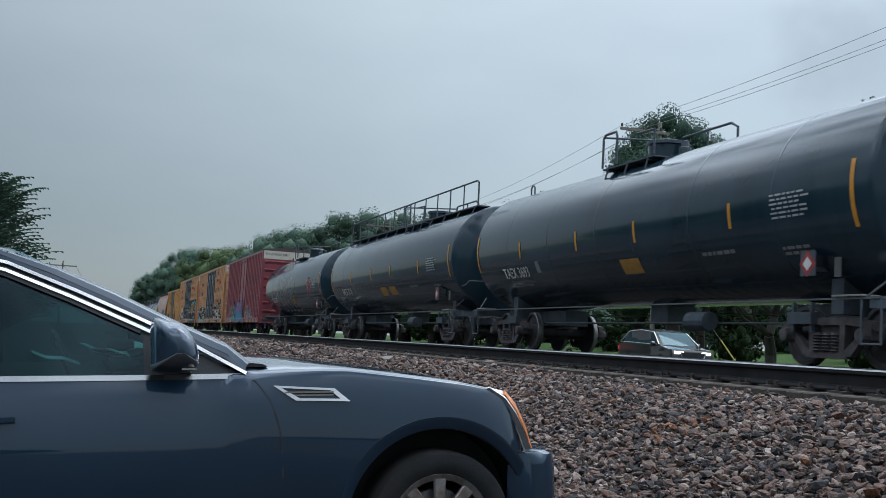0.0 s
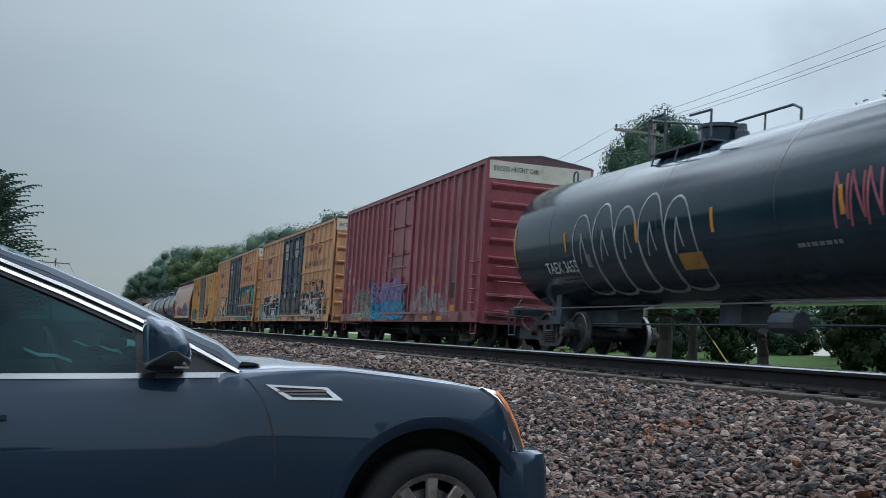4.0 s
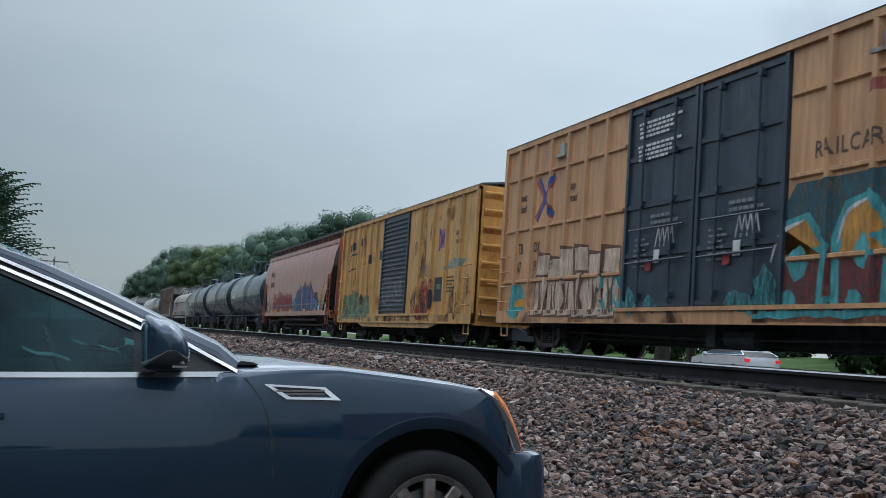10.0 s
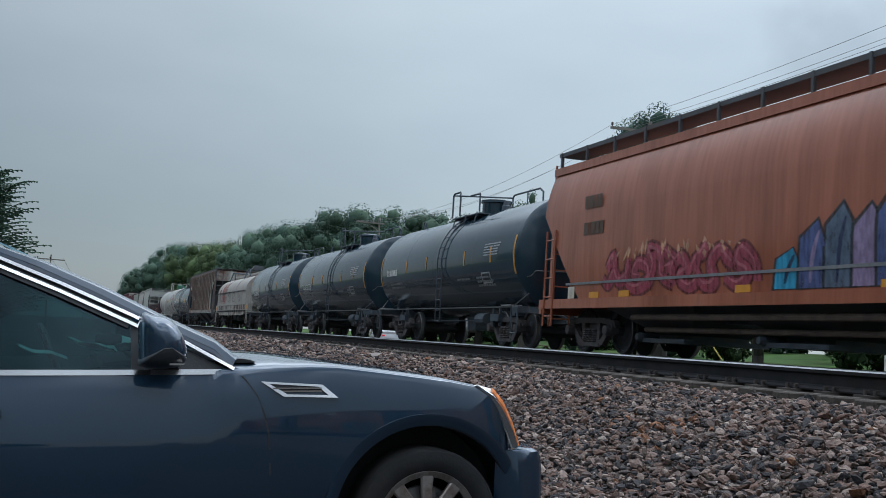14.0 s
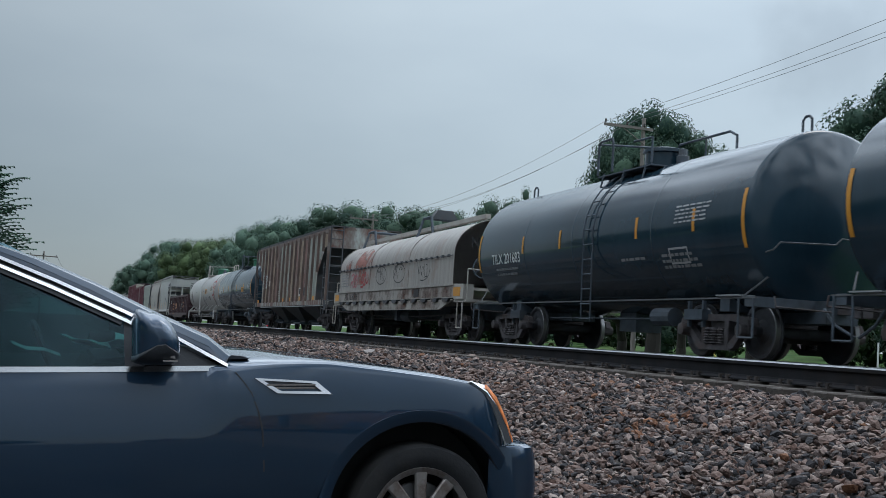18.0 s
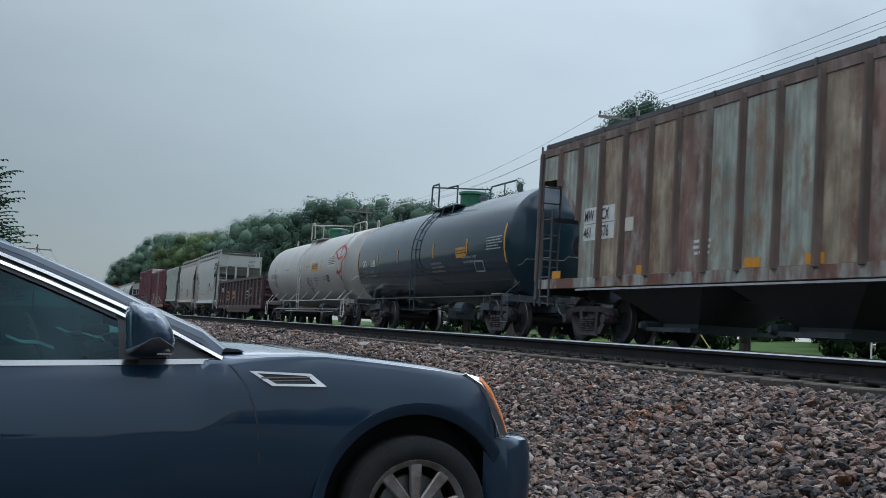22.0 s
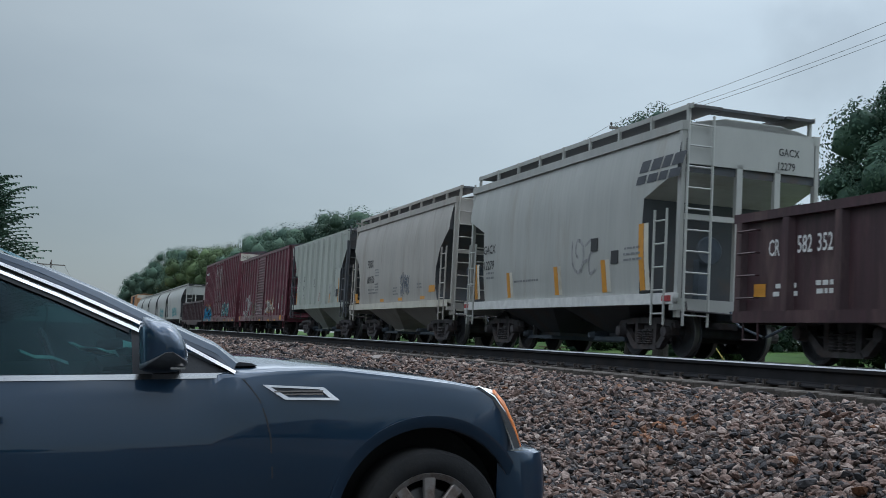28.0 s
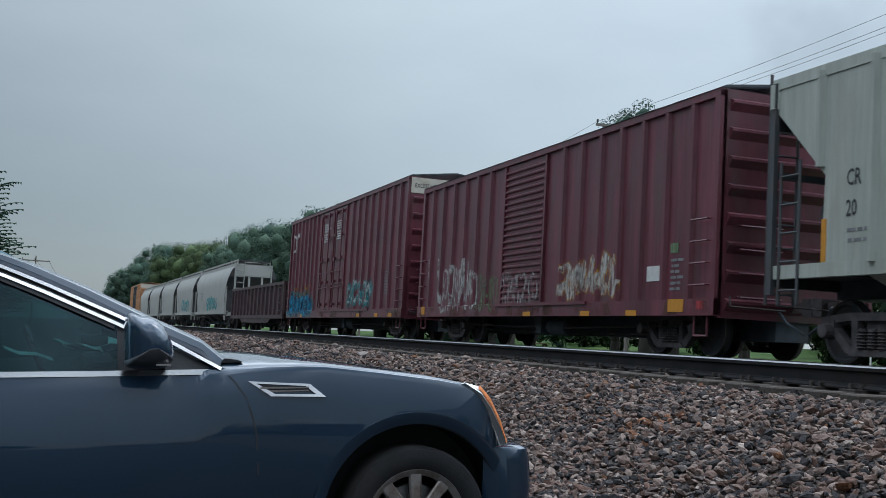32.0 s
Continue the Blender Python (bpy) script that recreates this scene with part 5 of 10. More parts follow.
def ladder(car, x, y, z0, z1, mat, rungs=5, w=0.42, along="y", rail_r=0.018, stiles=True, name="ladder"):
    bm, irons = B(), []
    a, b = ((x, y - w / 2), (x, y + w / 2)) if along == "y" else ((x - w / 2, y), (x + w / 2, y))
    off = (-0.06, 0) if along == "y" else (0, -0.06 if y < 0 else 0.06)
    if stiles:
        for p in (a, b):
            rod(bm, (p[0] + off[0], p[1] + off[1], z0), (p[0] + off[0], p[1] + off[1], z1), rail_r * 1.5, 5)
    for i in range(rungs):
        z = z0 + (z1 - z0) * (i + 0.5) / rungs
        pa, pb = (a[0] + off[0], a[1] + off[1], z), (b[0] + off[0], b[1] + off[1], z)
        if stiles:
            rod(bm, pa, pb, rail_r, 5)
        else:
            iron = B()
            pipe(iron, [(a[0], a[1], z), pa, pb, (b[0], b[1], z)], rail_r, 5)
            irons.append(part(name, iron, mat, car))
    if irons:
        bm.free()
        return irons[0]
    return part(name, bm, mat, car)


def stirrup(car, y, mat, x=-1.5, z1=0.62):
    bm = B()
    pipe(bm, [(x, y - 0.2, z1), (x, y - 0.2, 0.33), (x, y + 0.2, 0.33), (x, y + 0.2, z1)], 0.02, 5)
    return part("step", bm, mat, car)


TRAIN = []     # each car with the place of its middle along the train


def start_car(name, u0, u1, label, category, gaps, truck_in=2.1):
    """An empty car frame on its trucks, with couplers; gaps: half the space to the neighbours."""
    car = thing(name, pose(FAR_X, (u0 + u1) / 2, RAIL_TOP), label, category, group="cars of the freight train")
    half = (u1 - u0) / 2
    for s in (-1, 1):
        truck(car, s * (half - truck_in))
        coupler(car, s * half, gaps[0 if s < 0 else 1], s)
    TRAIN.append((car, (u0 + u1) / 2))
    return car, half


def underframe(car, half, z=0.95, depth=0.35, tanks=True):
    bm = B()
    box(bm, -0.32, 0.32, -half + 0.05, half - 0.05, z - depth, z)
    part("centre_sill", bm, M_STEEL_DARK, car)
    if tanks:
        bm = B()
        lathe(bm, [(0.4, 0.05), (0.42, 0.2), (1.3, 0.2), (1.32, 0.05)], axis=1, n=12, centre=(-0.85, -1.5, z - 0.33))
        box(bm, -1.1, -0.6, -0.05, 0.25, z - 0.5, z - 0.1)
        part("brake_reservoir", bm, M_STEEL_DARK, car)
        bm = B()
        pipe(bm, [(-1.0, -half + 1.2, z - 0.28), (-1.0, -1.5, z - 0.36), (-1.0, 1.5, z - 0.36), (-1.0, half - 1.2, z - 0.28)], 0.022, 5)
        pipe(bm, [(-0.7, -half + 3.2, z - 0.45), (-0.7, half - 3.2, z - 0.42)], 0.03, 5)
        part("brake_rigging", bm, M_TRUCK, car)


# ---------------- boxcars ----------------
def boxcar(name, u0, u1, z0, z1, paint, label, gaps, posts, door, end_paint=None, band=False, girts=(), door_paint=None, roof=None, plug=True, corr=False, fish=0.0, skirt=None, rusty=False, posts_to=0.0):
    """A boxcar: z0 and z1 the foot and eaves of its sides over the rail; door: two places along the car; girts: rows of flat rails."""
    car, half = start_car(name, u0, u1, label, "boxcar", gaps)
    mid = (u0 + u1) / 2
    d0, d1 = sorted((door[0] - mid, door[1] - mid))
    end_paint = end_paint or paint
    roof = roof or paint
    px = HW - 0.07
    for s in (-1, 1):
        for a, b in ((-half, d0), (d1, half)):
            bm = B()
            box(bm, min(s * px, s * (px - 0.06)), max(s * px, s * (px - 0.06)), a, b, z0, z1)
            part("side_panel", bm, paint, car)
        bm = B()
        box(bm, min(s * (px - 0.02), s * HW), max(s * (px - 0.02), s * HW), -half, half, z1 - 0.10, z1 + 0.03)
        part("top_chord", bm, skirt or paint, car)
        bm = B()
        box(bm, min(s * (px - 0.02), s * (HW + 0.012)), max(s * (px - 0.02), s * (HW + 0.012)), -half, half, z0 - 0.02, z0 + 0.26)
        if fish:
            prism(bm, [(-half * 0.62, z0 - 0.02), (half * 0.62, z0 - 0.02), (half * 0.5, z0 - fish), (-half * 0.5, z0 - fish)], s * (HW - 0.1), s * (HW - 0.04), 0)
        part("side_sill", bm, skirt or paint, car)
        for e in (-1, 1):
            bm = B()
            box(bm, min(s * (px - 0.05), s * HW), max(s * (px - 0.05), s * HW), min(e * half, e * (half - 0.16)), max(e * half, e * (half - 0.16)), z0, z1)
            part("corner_post", bm, paint, car)
    # posts, each a folded steel channel
    places = []
    for a, b, n in ((-half, d0, posts[0]), (d1, half + posts_to, posts[1])):
        places += [a + (b - a) * (i + 1) / (n + 1) for i in range(n)]
    hgt = z1 - z0 - 0.34

    def make_post(bm):
        prism(bm, [(0, -0.085), (-0.07, -0.05), (-0.07, 0.05), (0, 0.085)], 0, hgt, 2)
    for y in places:
        shared("post", "post%.2f" % hgt + paint.name, make_post, [paint], car, (-px, y, z0 + 0.25))
    bm = B()
    for y in places:
        prism(bm, [(px, y - 0.085), (px + 0.07, y - 0.05), (px + 0.07, y + 0.05), (px, y + 0.085)], z0 + 0.25, z1 - 0.09, 2)
    part("far_posts", bm, paint, car)

    def depth(y, z):
        if z < z0 + 0.265:
            return -HW - 0.012
        for p in places:
            q = abs(y - p)
            if q <= 0.051:
                return -HW
            if q <= 0.086:
                return -px - 0.07 * (0.086 - q) / 0.035
        return -px
    SILL_TOPS[depth] = z0 + 0.261
    cuts = [p + o for p in places for o in (-0.086, -0.05, 0.05, 0.086)]
    for g in girts:
        edges = sorted([-half + 0.16, d0] + [p for p in places if p < d0]) + sorted([d1, half - 0.16] + [p for p in places if p > d1])
        for a, b in zip(edges, edges[1:]):
            if a == d0 and b == d1:
                continue
            bm = B()
            prism(bm, [(-px + 0.001, g - 0.05), (-px - 0.055, g - 0.02), (-px - 0.055, g + 0.03), (-px + 0.001, g + 0.05)], a + 0.075, b - 0.075, 1)
            part("girt", bm, paint, car)
    # ends with pressed ribs
    for s in (-1, 1):
        bm = B()
        y0, y1 = s * half, s * (half - 0.07)
        box(bm, -px + 0.01, px - 0.01, min(y0, y1), max(y0, y1), z0 - 0.05, z1 + 0.02)
        prism(bm, [(-px, z1 + 0.02), (px, z1 + 0.02), (0, z1 + 0.2)], min(y0, y1), max(y0, y1), 1)
        part("end_wall", bm, end_paint, car)
        top = z1 - (0.55 if band else 0.1)
        n = 8 if not girts else 7
        for i in range(n):
            z = z0 + 0.2 + (top - z0 - 0.3) * i / (n - 1)
            bm = B()
            prism(bm, [(y0 - s * 0.001, z - 0.14), (y0 + s * 0.085, z - 0.01), (y0 + s * 0.085, z + 0.03), (y0 - s * 0.001, z + 0.07)], -px + 0.12, px - 0.12, 0)
            part("end_rib", bm, end_paint, car)
        if band:
            bm = B()
            box(bm, -px + 0.02, px - 0.02, min(y0, y0 + s * 0.02), max(y0, y0 + s * 0.02), z1 - 0.48, z1 - 0.0)
            part("end_band", bm, P_CREAM_BAND, car, "cream painted warning band")
        ladder(car, -0.75, s * (half + 0.05), z0 + 0.1, z0 + 1.65, end_paint, 4, 0.8, "x", stiles=False, name="end_grab_iron")
    # side grab irons, steps, roof
    for s in (-1, 1):
        ladder(car, -HW, s * (half - 0.42), z0 + 0.3, z0 + 1.75, paint, 4, 0.5, stiles=False, name="grab_iron")
        stirrup(car, s * (half - 0.45), paint, z1=z0)
    bm = B()
    for a, b in ((-1, 1),):
        loft(bm, [[(-HW - 0.02, a * half, z1 + 0.03), (0, a * half, z1 + 0.22), (HW + 0.02, a * half, z1 + 0.03), (0, a * half, z1 + 0.0)],
                  [(-HW - 0.02, b * half, z1 + 0.03), (0, b * half, z1 + 0.22), (HW + 0.02, b * half, z1 + 0.03), (0, b * half, z1 + 0.0)]])
    nr = int(half * 2 / 1.3)
    for i in range(nr + 1):
        y = -half + 0.05 + (half * 2 - 0.1) * i / nr
        prism(bm, [(-HW - 0.02, z1 + 0.03), (0, z1 + 0.22), (HW + 0.02, z1 + 0.03), (HW - 0.1, z1 + 0.085), (0, z1 + 0.265), (-HW + 0.1, z1 + 0.085)], y - 0.06, y + 0.06, 1)
    part("roof", bm, roof, car)
    # doors
    dp = door_paint or paint
    leaves = [(d0, (d0 + d1) / 2), ((d0 + d1) / 2, d1)] if plug == 2 else [(d0, d1)]
    for s in (-1, 1):
        for a, b in leaves:
            bm = B()
            xo = s * (px + 0.01)
            box(bm, min(xo, xo - s * 0.05), max(xo, xo - s * 0.05), a + 0.02, b - 0.02, z0 + 0.27, z1 - 0.11)
            leaf = part("door", bm, dp, car)
            if s > 0:
                continue
            if corr:
                n = int((z1 - z0 - 0.5) / 0.15)
                for i in range(n):
                    z = z0 + 0.34 + i * 0.15
                    bm = B()
                    prism(bm, [(xo - s * 0.001, z), (xo + s * 0.05, z + 0.035), (xo + s * 0.05, z + 0.065), (xo - s * 0.001, z + 0.1)], a + 0.14, b - 0.14, 1)
                    part("door_corrugation", bm, dp, leaf)
            else:
                for k in range(5):
                    z = z0 + 0.3 + (z1 - z0 - 0.55) * k / 4
                    bm = B()
                    box(bm, min(xo, xo + s * 0.035), max(xo, xo + s * 0.035), a + 0.09, b - 0.09, z, z + 0.09)
                    part("door_rib", bm, dp, leaf)
            for y in (a + 0.03, b - 0.12):
                bm = B()
                box(bm, min(xo, xo + s * 0.05), max(xo, xo + s * 0.05), y, y + 0.09, z0 + 0.28, z1 - 0.12)
                part("door_stile", bm, dp, leaf)
            if s < 0 and not corr:
                for q in (0.28, 0.72):
                    bm = B()
                    y = a + (b - a) * q
                    rod(bm, (xo - 0.07, y, z0 + 0.35), (xo - 0.07, y, z1 - 0.2), 0.024, 6)
                    for k in range(5):
                        box(bm, xo - 0.10, xo, y - 0.05, y + 0.05, z0 + 0.45 + k * (z1 - z0 - 0.8) / 4, z0 + 0.55 + k * (z1 - z0 - 0.8) / 4)
                    part("lock_rod", bm, dp, leaf)
                bm = B()
                rod(bm, (xo - 0.08, a + 0.2, z0 + 1.15), (xo - 0.08, b - 0.2, z0 + 1.12), 0.02, 5)
                rod(bm, (xo - 0.08, a + 0.3, z0 + 1.75), (xo - 0.08, b - 0.3, z0 + 1.75), 0.018, 5)
                part("door_handle", bm, dp, leaf)
        bm = B()
        xo = s * HW
        box(bm, min(xo, xo + s * 0.05), max(xo, xo + s * 0.05), d0 - (d1 - d0) * 0.9, d1 + 0.1, z0 + 0.21, z0 + 0.28)
        part("door_track", bm, paint, car)
    rnd = random.Random(int(u0))
    for k in range(7):      # rust running along the sill and up from it
        y, w = -half + 0.6 + (2 * half - 1.2) * (k + rnd.random()) / 7, rnd.uniform(0.5, 1.3)
        lay(car, [[(y + w, z0), (y - w, z0), (y - w * 0.8, z0 + 0.22), (y + w * 0.9, z0 + 0.24)]], M_RUST_STAIN, lambda yy, zz: -HW - 0.012, (), (), "rust_patch", 0.003)
    if rusty:
        for k in range(12):
            y, w, hgt2 = -half + 0.5 + (2 * half - 1.0) * (k + rnd.random()) / 12, rnd.uniform(0.12, 0.5), rnd.uniform(0.6, 2.6)
            zt = z0 + 0.27 if k % 3 else z1 - 0.12 - hgt2
            if d0 - w < y < d1 + w:
                continue
            lay(car, [[(y + w, zt), (y - w, zt), (y - w * 0.6, zt + hgt2), (y + w * 0.4, zt + hgt2 * 0.9)]], M_RUST_STAIN, depth, [c for c in cuts if abs(c - y) < 1], (), "rust_patch", 0.0025)
    underframe(car, half, z0 + 0.12, 0.5)
    return car, mid, depth, cuts


# ---------------- tank cars ----------------
def tank_car(name, u0, u1, r, zc, paint, label, gaps, ladder_at=None, walk_long=False, hatch_at=0.0, stripes=(), frame_paint=None, dome=None, white_frame=False, ribs=(0.0,), end_words=()):
    """u0, u1: the ends of the straight shell; the heads bulge past them."""
    head = 0.5
    car, half = start_car(name, u0 - head, u1 + head, label, "tank car", gaps, truck_in=1.9)
    frame_paint = frame_paint or M_STEEL_DARK
    hs = (u1 - u0) / 2
    # dished heads: a tight knuckle, then a shallow dome
    def dome_out(q):
        return 0.104 + 0.35 * (1 - min(1.0, q / (r - 0.06)) ** 2)
    tip = [(0.12 * math.sin(a), r - 0.12 + 0.12 * math.cos(a)) for a in [radians(12 * k) for k in range(6)]]
    tip += [(dome_out((r - 0.06) * f), (r - 0.06) * f) for f in (0.94, 0.85, 0.7, 0.5, 0.3, 0.12, 0.012)]
    prof = [(-hs - a, q) for a, q in tip[::-1]] + [(hs + a, q) for a, q in tip]
    bm = B()
    lathe(bm, prof, axis=1, n=64, centre=(0, 0, zc))
    part("tank_shell", bm, paint, car, smooth=True)
    for q in ribs:      # rolled weld seams
        bm = B()
        lathe(bm, [(q - 0.03, r), (q - 0.015, r + 0.003), (q + 0.015, r + 0.003), (q + 0.03, r)], axis=1, n=64, centre=(0, 0, zc))
        part("weld_seam", bm, paint, car, smooth=True)

    def depth(y, z):
        return -math.sqrt(max(0.05, r * r - (z - zc) ** 2))
    cz = [zc - r + 0.12 * i for i in range(1, int(2 * r / 0.12))]
    # frame: stub sills, side walk rail, cradles
    for s in (-1, 1):
        bm = B()
        box(bm, -0.3, 0.3, min(s * (hs - 3.2), s * (hs + head)), max(s * (hs - 3.2), s * (hs + head)), 0.62, 0.98)
        part("stub_sill", bm, frame_paint, car)
        bm = B()
        box(bm, -1.45, 1.45, min(s * (hs + 0.0), s * (hs + 0.22)), max(s * (hs + 0.0), s * (hs + 0.22)), 0.82, 0.98)
        part("end_beam", bm, frame_paint, car)
        bm = B()
        box(bm, -0.9, 0.9, s * (hs - 1.4) - 0.14, s * (hs - 1.4) + 0.14, 0.78, zc - r + 0.3)
        part("saddle", bm, frame_paint, car)
    for x in (-1.44, 1.44):
        bm = B()
        box(bm, x - 0.025, x + 0.025, -hs - 0.3, hs + 0.3, 0.945, 0.97)
        part("side_rail", bm, P_WHITE if white_frame else M_STEEL_WORN, car)
    if white_frame:
        for i in range(7):
            y = -hs + 0.9 + i * (2 * hs - 1.8) / 6
            bm = B()
            rod(bm, (-1.43, y, 0.96), (-1.2, y - 0.35, 1.32), 0.03, 5)
            part("rail_brace", bm, P_WHITE, car)
        bm = B()
        pipe(bm, [(-1.3, -hs + 1.2, 0.60), (-1.3, hs - 1.2, 0.60)], 0.02, 5)
        pipe(bm, [(-1.0, -hs + 1.2, 0.52), (-1.0, hs - 1.2, 0.52)], 0.025, 5)
        part("brake_pipe", bm, P_WARM_GREY, car)
    bm = B()
    lathe(bm, [(-0.35, 0.05), (-0.33, 0.17), (0.33, 0.17), (0.35, 0.05)], axis=1, n=12, centre=(-0.9, -2.6, 0.68))
    box(bm, -0.3, 0.3, -0.35, 0.35, zc - r - 0.35, zc - r + 0.1)
    pipe(bm, [(-0.6, -hs + 2, 0.66), (-0.6, hs - 2, 0.66)], 0.02, 5)
    part("outlet_valve", bm, M_STEEL_DARK, car)
    # end handrails and grab irons
    for s in (-1, 1):
        bm = B()
        e = s * (hs + 0.28)
        pipe(bm, [(-1.22, s * (hs + 0.1), 1.68), (-1.16, e, 1.72), (-1.08, e + s * 0.06, 1.84), (-0.2, e + s * 0.26, 1.86), (-0.1, e + s * 0.28, 1.96), (0.5, e + s * 0.26, 1.96), (1.08, e + s * 0.06, 1.84), (1.22, s * (hs + 0.1), 1.68)], 0.013, 6)
        part("end_handrail", bm, P_WHITE if white_frame else M_STEEL_WORN, car)
        bm = B()
        rod(bm, (-1.43, s * (hs - 0.1), 0.97), (-1.15, s * (hs + 0.16), 1.3), 0.016, 5)
        part("handrail_brace", bm, P_WHITE if white_frame else M_STEEL_WORN, car)
        stirrup(car, s * (hs + 0.05), M_STEEL_DARK if not white_frame else P_WHITE, x=-1.46, z1=0.95)
        if not white_frame:
            bm = B()
            box(bm, -1.5, -1.2, min(s * (hs - 0.75), s * (hs - 0.1)), max(s * (hs - 0.75), s * (hs - 0.1)), 0.985, 1.01)
            part("step_board", bm, P_GALV, car)
            bm = B()
            for yy in (hs - 2.15, hs - 1.7):
                box(bm, -1.16, -1.1, min(s * yy, s * (yy + 0.05)), max(s * yy, s * (yy + 0.05)), 0.5, 0.95)
            box(bm, -1.2, -1.02, min(s * (hs - 2.2), s * (hs - 1.62)), max(s * (hs - 2.2), s * (hs - 1.62)), 0.62, 0.80)
            part("brake_lever", bm, M_STEEL_DARK, car)
    if end_words:
        for row, (words, size) in enumerate(end_words):
            ob = lettering(car, words, 0, zc + 0.28 - row * 0.2, size, P_PRINT, 0.15, 0.8, 0.012, tilt_end=True)
            for v in ob.data.vertices:
                v.co.y = -hs - dome_out(math.hypot(v.co.x, v.co.z - zc)) - 0.008
    # manway platform with guard rails on top
    top = zc + r
    y0 = hatch_at
    rail = P_WARM_GREY if white_frame else M_STEEL_DARK
    bm = B()
    lathe(bm, [(top - 0.12, 0.42), (top + 0.30, 0.42), (top + 0.32, 0.47), (top + 0.39, 0.46), (top + 0.44, 0.25), (top + 0.46, 0.02)], axis=2, n=20, centre=(0, y0, 0))
    part("manway_dome", bm, dome or paint, car, smooth=True)
    bm = B()
    box(bm, -0.95, -0.48, y0 - 1.15, y0 + 1.15, top - 0.15, top - 0.12)
    box(bm, 0.48, 0.95, y0 - 1.15, y0 + 1.15, top - 0.15, top - 0.12)
    for y in (y0 - 0.9, y0, y0 + 0.9):
        box(bm, -0.95, 0.95, y - 0.03, y + 0.03, top - 0.20, top - 0.14)
        for s in (-1, 1):
            rod(bm, (s * 0.92, y, top - 0.08), (s * 1.0, y, zc + math.sqrt(r * r - 1.0) - 0.02), 0.02, 5)
    part("platform", bm, rail, car)
    for s in (-1, 1):
        bm = B()
        pipe(bm, [(s * 0.95, y0 + 1.15, top - 0.1), (s * 0.95, y0 + 1.15, top + 0.70), (s * 0.95, y0 + 1.05, top + 0.78), (s * 0.95, y0 - 0.9, top + 0.78),
                  (s * 0.95, y0 - 1.15, top + 0.66), (s * 0.95, y0 - 1.15, top - 0.1)] if s > 0 else
             [(s * 0.95, y0 + 1.15, top - 0.1), (s * 0.95, y0 + 1.15, top + 0.55), (s * 0.95, y0 + 1.05, top + 0.62), (s * 0.95, y0 + 0.55, top + 0.62), (s * 0.95, y0 + 0.5, top + 0.5), (s * 0.95, y0 + 0.5, top - 0.08)], 0.027, 6)
        if s > 0:
            rod(bm, (0.95, y0, top - 0.1), (0.95, y0, top + 0.78), 0.022, 5)
        part("guard_rail", bm, rail, car)
    bm = B()
    pipe(bm, [(-0.95, y0 + 1.15, top + 0.58), (0.95, y0 + 1.15, top + 0.7)], 0.024, 6)
    part("cross_rail", bm, rail, car)
    bm = B()
    pipe(bm, [(-0.95, y0 - 1.15, top - 0.1), (-0.95, y0 - 1.15, top + 0.40), (-0.95, y0 - 0.4, top + 0.42)], 0.024, 6)
    part("guard_rail", bm, rail, car)
    bm = B()
    for y in (y0 - 0.62, y0 + 0.66):
        bm = B()
        lathe(bm, [(top - 0.05, 0.13), (top + 0.2, 0.13), (top + 0.22, 0.09), (top + 0.34, 0.08), (top + 0.36, 0.02)], axis=2, n=10, centre=(0.05, y, 0))
        part("relief_valve", bm, M_STEEL_DARK, car)
    if walk_long:
        bm = B()
        box(bm, -0.78, -0.40, -hs + 0.1, hs - 0.1, top - 0.06, top - 0.02)
        for i in range(12):
            y = -hs + 0.4 + i * (2 * hs - 0.8) / 11
            rod(bm, (-0.75, y, top - 0.04), (-0.85, y, zc + math.sqrt(r * r - 0.72) - 0.02), 0.02, 5)
        part("running_board", bm, rail, car)
        bm = B()
        pts = [(-0.76, -hs + 0.15, top - 0.02), (-0.76, -hs + 0.15, top + 0.64), (-0.76, -hs + 0.3, top + 0.72), (-0.76, hs - 0.3, top + 0.72), (-0.76, hs - 0.15, top + 0.64), (-0.76, hs - 0.15, top - 0.02)]
        pipe(bm, pts, 0.026, 6)
        for i in range(1, 12):
            y = -hs + 0.15 + i * (2 * hs - 0.3) / 12
            rod(bm, (-0.76, y, top - 0.02), (-0.76, y, top + 0.72), 0.022, 5)
        part("hand_rail", bm, rail, car)
    else:
        for e in (-1, 1):
            bm = B()
            yy = e * (hs - 0.35)
            pipe(bm, [(-0.15, yy - 0.12, top - 0.03), (-0.15, yy - 0.12, top + 0.22), (-0.15, yy - 0.05, top + 0.28), (-0.15, yy + 0.05, top + 0.28), (-0.15, yy + 0.12, top + 0.22), (-0.15, yy + 0.12, top - 0.03)], 0.022, 6)
            part("lifting_loop", bm, rail, car)
    if ladder_at is not None:
        bm = B()
        for w in (-0.21, 0.21):
            arc = [(-(r + 0.06) * math.cos(a), ladder_at + w, zc + (r + 0.06) * math.sin(a)) for a in [radians(d) for d in range(-10, 70, 8)]]
            pipe(bm, [(-r - 0.02, ladder_at + w, 0.55), (-r - 0.05, ladder_at + w, zc - 0.4)] + arc, 0.017, 5)
        for i in range(13):
            z = 0.6 + i * 0.3
            a = math.asin(max(-0.17, min(0.94, (z - zc) / (r + 0.06))))
            x = -(r + 0.06) * math.cos(a) if z > zc - 0.3 else -r - 0.04
            if z < zc + (r + 0.06) * 0.94:
                rod(bm, (x, ladder_at - 0.21, z), (x, ladder_at + 0.21, z), 0.014, 5)
        part("ladder", bm, P_WHITE if white_frame else M_STEEL_DARK, car)
